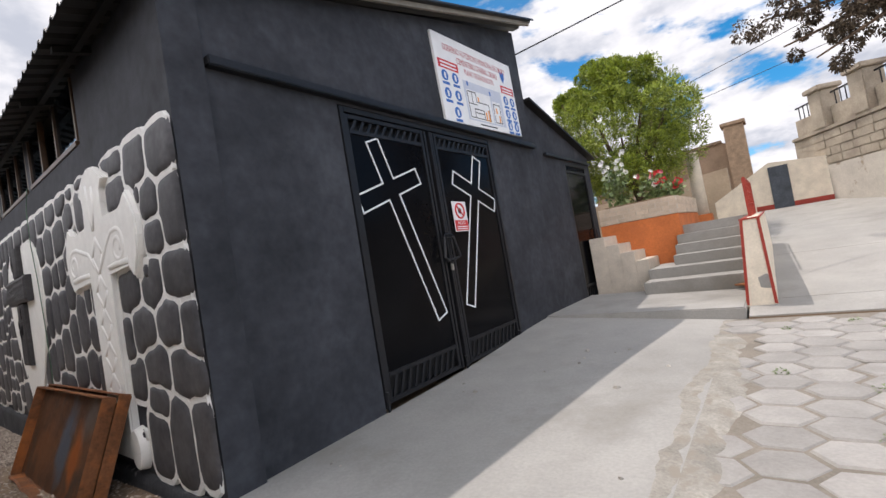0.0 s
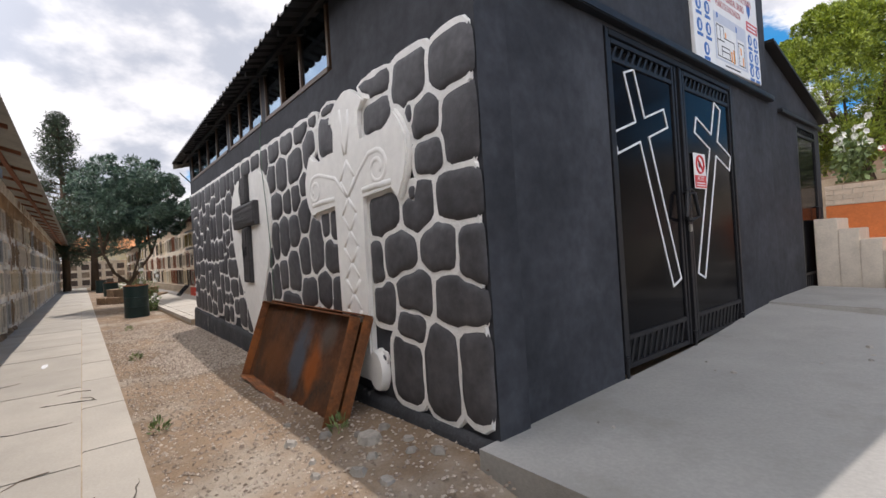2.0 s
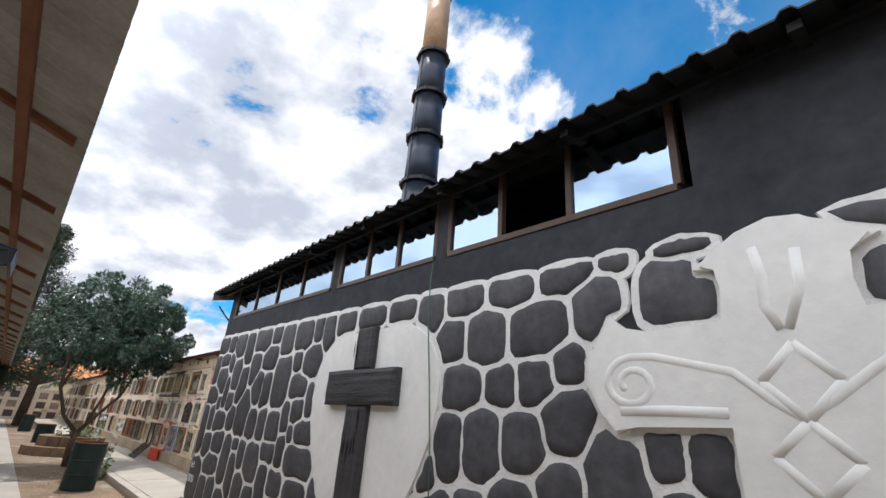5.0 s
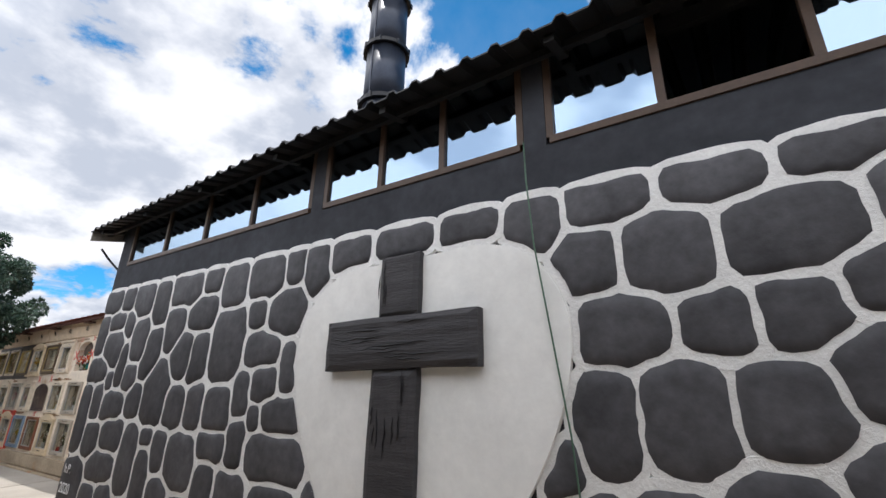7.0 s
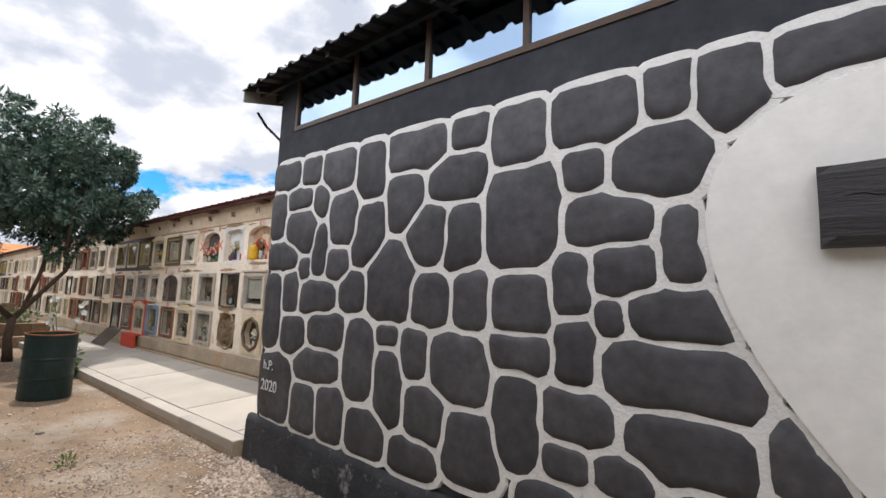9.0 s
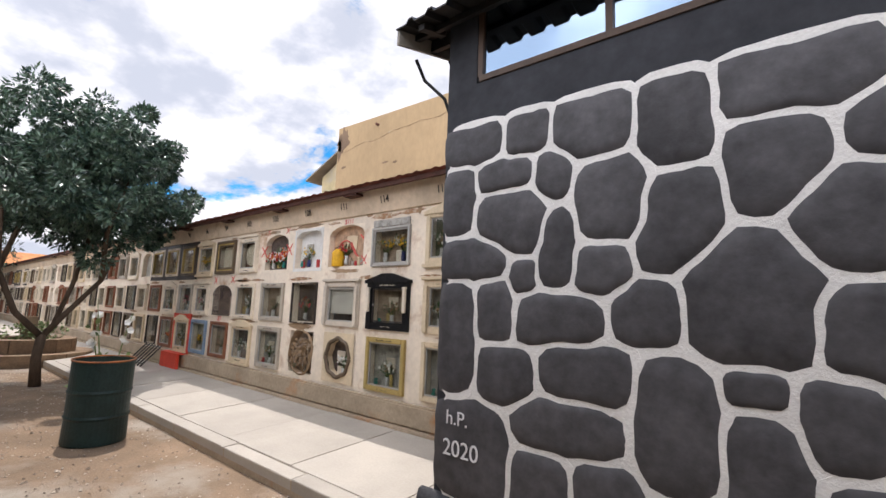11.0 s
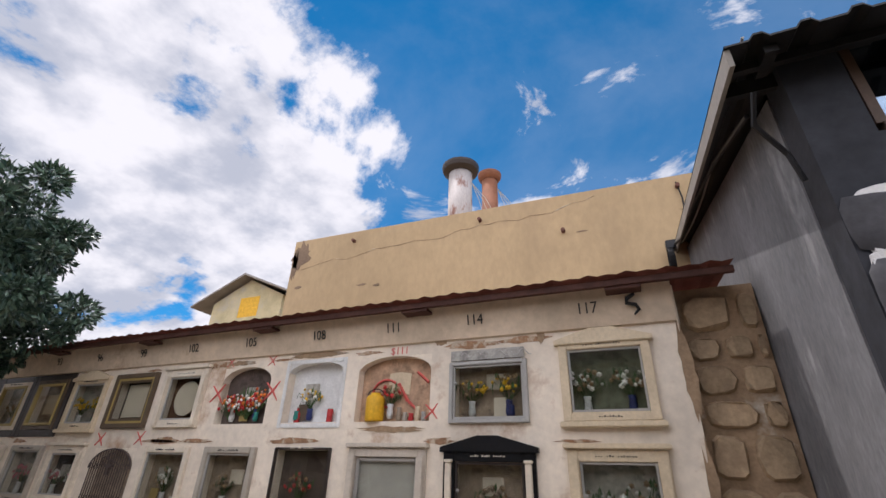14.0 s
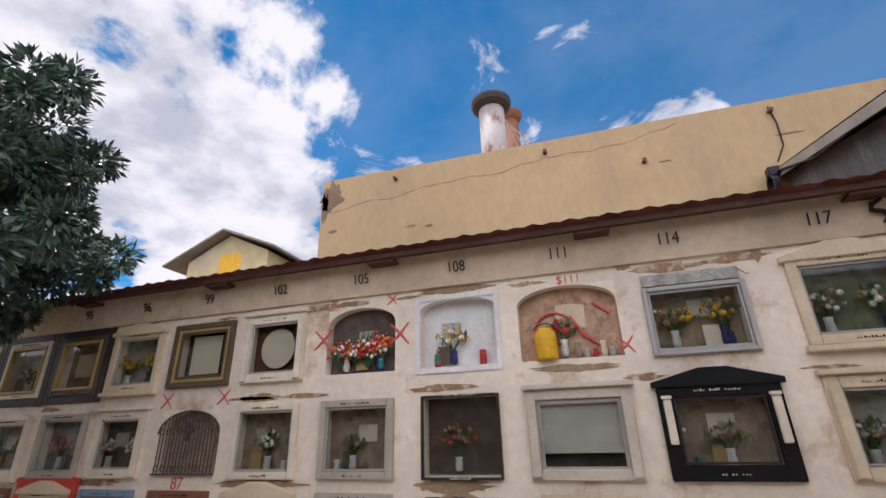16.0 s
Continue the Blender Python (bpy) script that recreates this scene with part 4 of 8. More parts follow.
# ---- evacuation plan board ----
def plan_board():
    th = base("evacuation_board", pose(-2.865, 5.29, 3.745, 2.0), "white printed evacuation plan board on the gable", "sign board")
    M["signblue"] = paint("sign_blue", (0.03, 0.13, 0.42), 0.4, 0.06, 6, 30, 0, 10)
    M["signgrey"] = paint("plan_grey", (0.52, 0.55, 0.63), 0.5, 0.05, 6, 30, 0, 10)
    M["signtext"] = paint("plan_red_text", (0.42, 0.10, 0.10), 0.5, 0.05, 6, 30, 0, 10)
    M["orange_mark"] = paint("plan_orange", (0.80, 0.33, 0.06), 0.5, 0.05, 6, 30, 0, 10)
    b = 0.985
    part("panel", box(-0.015, 0.02, -b, b, -0.54, 0.55, 0.004), M["whiteline"], th)
    for body, z, s in (("GOBIERNO AUTONOMO MUNICIPAL DE ORURO", 0.36, 0.115), ("CEMENTERIO GENERAL ORURO", 0.24, 0.115), ("PLANO DE EVACUACION", 0.13, 0.105)):
        text_mesh("heading", body, s, M["signtext"], pose(0.0215, 0.0, z, 90, 0, 90), th, 0.0006, "CENTER", 0.62)
    for y, z, w in ((-0.73, 0.17, 0.21), (0.76, 0.12, 0.19)):
        part("red_plate", box(0.02, 0.022, y - w, y + w, z - 0.055, z + 0.055), M["signred"], th)
        for dz in (0.02, -0.025):
            part("caption_bar", box(0.022, 0.0228, y - w * 0.8, y + w * 0.8, z + dz - 0.011, z + dz + 0.011), M["whiteline"], th)
    for y, z in ((-0.84, 0.01), (-0.62, 0.01), (-0.84, -0.21), (-0.62, -0.21), (-0.70, -0.43), (0.66, -0.06), (0.86, -0.06), (0.66, -0.26), (0.86, -0.26), (0.66, -0.44), (0.86, -0.44)):
        part("blue_disc", lathe([(0.068, 0.02), (0.066, 0.0225)], 18), M["signblue"], th, at=pose(0.0, y, z + 0.02, 90, 0, 90))
        part("disc_symbol", box(0.0228, 0.0236, y - 0.018, y + 0.02, z - 0.02, z + 0.055), M["whiteline"], th)
        part("blue_plate", box(0.02, 0.0222, y - 0.07, y + 0.07, z - 0.095, z - 0.062), M["signblue"], th)
    part("plan_field", box(0.02, 0.0214, -0.46, 0.52, -0.46, 0.05), M["signgrey"], th, "pale grey plan field")
    part("plan_sheet", box(0.0214, 0.0222, -0.42, 0.18, -0.44, -0.06), M["whiteline"], th)
    part("plan_sheet", box(0.0214, 0.0222, 0.22, 0.44, -0.44, -0.12), M["whiteline"], th)
    pl = bmesh.new()
    def line(y0, z0, y1, z1, t=0.006):
        add_box(pl, 0.0222, 0.0230, min(y0, y1) - t, max(y0, y1) + t, min(z0, z1) - t, max(z0, z1) + t)
    for l in ((-0.4, -0.42, -0.4, -0.08), (-0.4, -0.08, -0.2, -0.08), (-0.2, -0.08, -0.2, -0.2), (-0.2, -0.2, 0.1, -0.2), (0.1, -0.2, 0.1, -0.42), (-0.4, -0.42, 0.1, -0.42), (-0.4, -0.24, -0.2, -0.24), (-0.3, -0.08, -0.3, -0.24),
              (-0.28, -0.3, -0.05, -0.3), (-0.28, -0.3, -0.28, -0.4), (-0.05, -0.3, -0.05, -0.4), (-0.28, -0.35, -0.05, -0.35), (0.24, -0.42, 0.24, -0.16), (0.42, -0.42, 0.42, -0.16), (0.24, -0.16, 0.42, -0.16), (0.24, -0.42, 0.42, -0.42)):
        line(*l)
    part("plan_lines", pl, M["black"], th)
    for y, z, h in ((0.0, -0.37, 0.06), (0.07, -0.36, 0.08), (0.37, -0.36, 0.05), (0.31, -0.25, 0.04), (-0.15, -0.16, 0.03)):
        part("plan_mark", box(0.0231, 0.0237, y - 0.018, y + 0.018, z - h, z + h), M["orange_mark"], th)
    for y, z in ((-0.36, 0.02), (0.2, -0.02)):
        part("compass_mark", box(0.0231, 0.0237, y - 0.02, y + 0.02, z - 0.03, z + 0.03), M["signblue"], th)
    part("coat_mark", prism([(0.62, 0.30), (0.68, 0.22), (0.74, 0.30), (0.74, 0.38), (0.62, 0.38)], 0.0015, 0, "x", 0.02), M["signblue"], th, "small blue and white shield")
    part("foot_bar", box(0.02, 0.0215, -0.2, 0.25, -0.505, -0.49), M["black"], th)


plan_board()


# ---- rusted steel tray leaning on the wall ----
def tray():
    """Two shallow welded trays, one behind the other, leaning back against the wall."""
    th = base("steel_tray", pose(-5.47, 0.955, 0.085, 0, 0, -1.8), "pair of rusted shallow steel trays leaning on the stone wall", "steel tray")
    for k, (L, H, oy, x0, dep) in enumerate(((2.40, 0.87, -0.088, 0.0, 0.085), (2.42, 0.87, 0.005, 0.05, 0.075))):
        lean = Matrix.Translation((x0, oy, 0.03)) @ Matrix.Rotation(radians(-19.5), 4, "X")
        pan = bmesh.new()
        nx, nz = 20, 8
        g = [[pan.verts.new((-L / 2 + L * i / nx, dep + 0.006 * noise.noise((i * 0.5, j * 0.5, k)), H * j / nz)) for j in range(nz + 1)] for i in range(nx + 1)]
        for i in range(nx):
            for j in range(nz):
                pan.faces.new((g[i][j], g[i + 1][j], g[i + 1][j + 1], g[i][j + 1]))
        bmesh.ops.solidify(pan, geom=pan.faces[:], thickness=0.008)
        part("pan", pan, M["tray_pan"], th, "rust with a blue-grey worn patch", at=lean)
        rim = bmesh.new()
        for a, b, c, d in ((-L / 2 - 0.012, -L / 2, 0, H), (L / 2, L / 2 + 0.012, 0, H)):
            add_box(rim, a, b, 0, dep + 0.012, c, d, 0.003)
        add_box(rim, -L / 2, L / 2, 0, dep + 0.012, H, H + 0.012, 0.003)
        part("rim", rim, M["rust"], th, at=lean)
        low = bmesh.new()
        row = []
        for i in range(41):
            x = -L / 2 + L * i / 40
            w = 0.02 * noise.noise((x * 3, 1 + k, 0))
            row.append([low.verts.new(p) for p in ((x, -0.01 + w, -0.02 + w), (x, dep, -0.005), (x, dep, 0.008), (x, 0.0 + w, 0.0 + w))])
        for a, b in zip(row, row[1:]):
            for q in range(4):
                low.faces.new((a[q], b[q], b[(q + 1) % 4], a[(q + 1) % 4]))
        part("torn_lip", low, M["rust"], th, "buckled rusted lower lip", at=lean)


def tray_mat():
    m = paint("tray_rust", (0.20, 0.085, 0.038), 0.6, 0.5, 2.2, 30, 0.3, 40, second=(0.10, 0.062, 0.042), second_at=(0.5, 0.68), second_scale=2.6)
    ns, ls = m.node_tree.nodes, m.node_tree.links
    b = ns["Principled BSDF"]
    col = b.inputs["Base Color"].links[0].from_socket
    tc = ns.new("ShaderNodeTexCoord")
    for centre, size, c, soft in (((0.16, 0.09, 0.45), (0.36, 1.0, 0.66), (0.13, 0.17, 0.22), 0.85), ((0.55, 0.09, 0.36), (0.34, 1.0, 0.52), (0.52, 0.15, 0.03), 0.85), ((0.72, 0.09, 0.68), (0.34, 1.0, 0.34), (0.20, 0.17, 0.15), 0.75), ((-0.55, 0.09, 0.30), (0.70, 1.0, 0.40), (0.30, 0.115, 0.04), 0.6)):
        mp = ns.new("ShaderNodeMapping")
        mp.vector_type = "TEXTURE"
        mp.inputs["Location"].default_value, mp.inputs["Scale"].default_value = centre, size
        ls.new(tc.outputs["Object"], mp.inputs[0])
        ln = ns.new("ShaderNodeVectorMath")
        ln.operation = "LENGTH"
        ls.new(mp.outputs[0], ln.inputs[0])
        nz = ns.new("ShaderNodeTexNoise")
        nz.inputs["Scale"].default_value, nz.inputs["Detail"].default_value = 5.0, 7.0
        ls.new(tc.outputs["Object"], nz.inputs["Vector"])
        ad = ns.new("ShaderNodeMath")
        ad.operation = "ADD"
        ls.new(ln.outputs["Value"], ad.inputs[0])
        ls.new(nz.outputs[0], ad.inputs[1])
        mr = ns.new("ShaderNodeMapRange")
        mr.inputs[1].default_value, mr.inputs[2].default_value, mr.inputs[3].default_value, mr.inputs[4].default_value = 0.75, 1.15, soft, 0.0
        ls.new(ad.outputs[0], mr.inputs[0])
        x = ns.new("ShaderNodeMix")
        x.data_type = "RGBA"
        ls.new(mr.outputs[0], x.inputs[0])
        ls.new(col, x.inputs[6])
        x.inputs[7].default_value = (*c, 1)
        col = x.outputs[2]
    ls.new(col, b.inputs["Base Color"])
    return m


M["tray_pan"] = tray_mat()
tray()

# ---- niche wall in the north ----
NY, NX0, PITCH = 3.16, -13.42, 0.905
N_ROWS = ((0.65, 1.28), (1.43, 2.02), (2.27, 2.88))
N_COLS = 48
HALF = 0.31


COL_X = (-14.03, -15.03, -15.99, -16.935, -17.88, -18.83, -19.73, -20.64, -21.50)
WIDE = {(2, 2): 0.40, (4, 2): 0.355, (3, 2): 0.345, (6, 1): 0.375}    # half widths of the wider openings


def n_x(k):
    return COL_X[k] if k < 9 else COL_X[8] - PITCH * (k - 8)


def half_of(k, row):
    return WIDE.get((k, row), HALF)


def niche_wall():
    bm = bmesh.new()
    x1 = n_x(N_COLS - 1) - PITCH / 2
    add_box(bm, x1, NX0, NY + 0.42, NY + 2.4, 0, 3.3)
    for a, b in ((0.0, N_ROWS[0][0]), (N_ROWS[0][1], N_ROWS[1][0]), (N_ROWS[1][1], N_ROWS[2][0]), (N_ROWS[2][1], 3.30)):
        add_box(bm, x1, NX0, NY, NY + 0.42, a, b)
    for row, (a, b) in enumerate(N_ROWS):
        xr = NX0
        for k in range(N_COLS):
            add_box(bm, n_x(k) + half_of(k, row), xr, NY, NY + 0.42, a, b)
            xr = n_x(k) - half_of(k, row)
        add_box(bm, x1, xr, NY, NY + 0.42, a, b)
    w = tagged(part("wall_niches_north", bm, M["niche"]), "whitewashed wall of numbered burial niches", "wall", kind="structure")
    part("ledge", box(x1, NX0 - 0.02, NY - 0.10, NY, 0.30, 0.56, 0.02), M["mudledge"], w, "worn earthen ledge")
    part("footing", box(x1, NX0 - 0.02, NY - 0.16, NY - 0.001, 0.0, 0.295, 0.01), M["mudledge"], w)
    # leaning cornice that carries the numbers
    part("cornice", prism([(NY + 0.05, 2.97), (NY - 0.03, 2.99), (NY - 0.10, 3.30), (NY + 0.05, 3.31)], x1 - NX0 + 0.03, 0.0, "x", NX0 - 0.02), M["cornice"], w)


M["mudledge"] = paint("earthen_ledge", (0.40, 0.32, 0.23), 0.95, 0.25, 1.6, 25, 0.6, 16, second=(0.42, 0.19, 0.07), second_at=(0.56, 0.68), second_scale=0.9)
# cornice: a browner, darker beige than the niche plaster, with brown patches
M["cornice"] = paint("beige_cornice", (0.62, 0.495, 0.36), 0.9, 0.20, 1.4, 12, 0.35, 10, second=(0.33, 0.23, 0.15), second_at=(0.60, 0.72), second_scale=1.8)
niche_wall()


def tin_roof():
    th = base("roof_niches_north", pose(0, 0, 0), "red-brown corrugated tin roof over the niches", "roof", kind="structure")
    bm = bmesh.new()
    x0, x1 = n_x(N_COLS - 1) - 0.6, NX0 + 0.42
    n = int((x1 - x0) / 0.075)
    rows = []
    for y, z in ((NY - 0.30, 3.33), (NY + 2.6, 3.70)):
        rows.append([bm.verts.new((x0 + (x1 - x0) * i / n, y + (0.02 * noise.noise((i * 0.11, 0, 0)) if y < NY else 0), z + 0.022 * (i % 2) * (1 if i % 4 == 1 else 0.5))) for i in range(n + 1)])
    for i in range(n):
        bm.faces.new((rows[0][i], rows[0][i + 1], rows[1][i + 1], rows[1][i]))
    bmesh.ops.solidify(bm, geom=bm.faces[:], thickness=0.006)
    part("tin_sheet", bm, M["tile"], th)
    part("fascia", box(x0, x1, NY - 0.24, NY - 0.20, 3.262, 3.318, 0.004), M["fascia"], th)
    for k in range(12):
        x = n_x(0) + 0.25 - k * 1.9
        part("rafter_end", box(x - 0.16, x + 0.12, NY - 0.22, NY + 0.1, 3.235, 3.262, 0.004), M["fascia"], th)
    bk = box(-60, -21.2, NY + 1.4, NY + 4.2, 3.74, 3.86)
    tagged(part("roof_behind", bk, M["tile"]), "brown roof edge of the block behind", "roof", kind="structure")


M["fascia"] = paint("red_brown_fascia", (0.085, 0.035, 0.025), 0.7, 0.3, 4, 30, 0.2, 30)
tin_roof()

# frame finishes
for key, col, rough in (("f_white", (0.73, 0.64, 0.51), 0.7), ("w_white", (0.74, 0.73, 0.70), 0.75), ("f_cream", (0.66, 0.54, 0.37), 0.75), ("f_grey", (0.44, 0.39, 0.32), 0.7), ("f_dark", (0.045, 0.035, 0.03), 0.5), ("f_bronze", (0.12, 0.085, 0.055), 0.5),
                        ("f_rust", (0.24, 0.10, 0.055), 0.8), ("f_blue", (0.20, 0.27, 0.36), 0.7), ("f_redpaint", (0.62, 0.065, 0.035), 0.6), ("f_gold", (0.42, 0.31, 0.11), 0.5), ("f_alu", (0.40, 0.385, 0.355), 0.4), ("f_marble", (0.58, 0.51, 0.42), 0.5), ("f_black", (0.012, 0.012, 0.013), 0.25), ("f_panel", (0.56, 0.53, 0.48), 0.6)):
    M[key] = paint(key, col, rough, 0.16, 4.0, 40, 0.25, 35, second=tuple(c * 0.72 for c in col), second_at=(0.58, 0.75), second_scale=3.0)
for key, col in (("b_brown", (0.36, 0.275, 0.20)), ("b_grey", (0.42, 0.40, 0.36)), ("b_pale", (0.46, 0.43, 0.37)), ("b_dark", (0.12, 0.09, 0.075)), ("b_green", (0.20, 0.21, 0.14)), ("b_tan", (0.52, 0.34, 0.22)), ("b_rust", (0.20, 0.10, 0.06))):
    M[key] = paint(key, col, 0.8, 0.35, 6.0, 30, 0.4, 20, second=tuple(c * 0.55 for c in col), second_at=(0.52, 0.62), second_scale=7.0)
for key, col in (("p_red", (0.50, 0.03, 0.03)), ("p_white", (0.75, 0.74, 0.68)), ("p_yellow", (0.75, 0.45, 0.03)), ("p_orange", (0.75, 0.20, 0.03)), ("p_pink", (0.62, 0.18, 0.22)), ("p_dry", (0.30, 0.20, 0.11)),
                 ("p_leaf", (0.06, 0.11, 0.035)), ("v_blue", (0.03, 0.04, 0.14)), ("v_white", (0.62, 0.62, 0.60)), ("v_yellow", (0.72, 0.40, 0.02)), ("v_teal", (0.03, 0.22, 0.18)), ("v_red", (0.45, 0.04, 0.04))):
    M[key] = paint(key, col, 0.55, 0.22, 9.0, 40, 0.1, 40)
M["n_glass"] = glass("niche_glass", (0.86, 0.87, 0.85), 0.03)


def rect_ring(bm, w, z0, z1, t, y0, y1, bevel=0.006):
    """A flat frame round an opening, its outside at half width w."""
    add_box(bm, -w, -w + t, y0, y1, z0, z1, bevel)
    add_box(bm, w - t, w, y0, y1, z0, z1, bevel)
    add_box(bm, -w + t, w - t, y0, y1, z1 - t, z1, bevel)
    add_box(bm, -w + t, w - t, y0, y1, z0, z0 + t, bevel)


def bouquet(th, rnd, x, z, cols, size=0.10, n=10, y=0.10, dry=False):
    """Flower heads of six bent petals on stems with leaf blades."""
    lf = bmesh.new()
    for k in range(n):
        a, r = rnd.uniform(-1.25, 1.25), size * rnd.uniform(0.7, 1.5)
        p = Vector((x + r * math.sin(a), y + rnd.uniform(-0.06, 0.04), z + 0.05 + r * math.cos(a)))
        tube(lf, [(x + rnd.uniform(-0.015, 0.015), y, z - 0.01), (p + Vector((x, y, z))) / 2 + Vector((0, 0, 0.01)), p], 0.003, 4)
        w = Vector((math.cos(a), 0, -math.sin(a))) * 0.014
        vs = [lf.verts.new(q) for q in (p, p + w + Vector((0, -0.01, -0.03)), p + Vector((0, -0.015, -0.07)), p - w + Vector((0, -0.01, -0.03)))]
        lf.faces.new(vs)
    part("leaves", lf, M["p_dry"] if dry else M["p_leaf"], th)
    for c in cols:
        fl = bmesh.new()
        for k in range(max(3, 2 * n // len(cols))):
            a, r = rnd.uniform(-1.2, 1.2), size * rnd.uniform(0.35, 1.25)
            p = Vector((x + r * math.sin(a), y - rnd.uniform(0.0, 0.07), z + 0.05 + r * math.cos(a)))
            s = rnd.uniform(0.014, 0.030)
            mid = fl.verts.new(p + Vector((0, -0.012, 0)))
            rim = [fl.verts.new(p + Vector((s * (1 if j % 2 else 0.62) * math.cos(j * math.pi / 6), 0.010 * (j % 2), s * (1 if j % 2 else 0.62) * math.sin(j * math.pi / 6)))) for j in range(12)]
            back = fl.verts.new(p + Vector((0, 0.02, 0)))
            for j in range(12):
                fl.faces.new((mid, rim[j], rim[(j + 1) % 12]))
                fl.faces.new((back, rim[(j + 1) % 12], rim[j]))
        part("blossoms", fl, M[c], th)


def vase(th, x, z, mat, h=0.13, r=0.032, y=0.12):
    part("vase", lathe([(r * 0.7, 0), (r, h * 0.3), (r * 0.75, h * 0.75), (r * 0.95, h), (r * 0.7, h)], 12), M[mat], th, at=pose(x, y, z), smooth=True)


def plaque(th, x, z, w, h, mat, y=0.15):
    part("plaque", box(x - w, x + w, y, y + 0.012, z, z + h, 0.003), M[mat], th)


def arch_fill(th, mat, z0, z1, rise=0.14, y0=0.0, y1=0.40, half=HALF):
    """The two corners above a round-headed niche."""
    for s in (-1, 1):
        out = [(s * half, z1), (s * half, z1 - rise)]
        for i in range(1, 9):
            a = math.pi / 2 * i / 8
            out.append((s * half * math.cos(a), z1 - rise + rise * math.sin(a)))
        part("arch_shoulder", prism(out, y1 - y0, 0.0, "y", y0 + 0.001), M[mat], th)


LOOKS = {
    "pediment": "burial niche with a pedimented plaster frame and glass door", "plain": "burial niche with a flat frame and glass door", "marble": "burial niche framed in carved marble behind glass",
    "arch": "open round-headed burial niche with flowers and graffiti", "white_arch": "open white niche with a vase of flowers", "grille": "arched burial niche closed by a wrought iron grille",
    "granite": "burial niche framed in black granite with white columns", "black": "burial niche closed by a dark glass door", "hole": "broken burial niche with dry flowers", "quatrefoil": "burial niche with a round scalloped opening",
    "tan_arch": "open round-headed burial niche with a sprayed tan back", "picture": "burial niche in a carved bronze frame with a gilt inner frame", "alu": "burial niche with an aluminium glazed door", "double": "burial niche in a dark double wooden frame", "sealed": "burial niche sealed with a grey panel in a marble frame"}


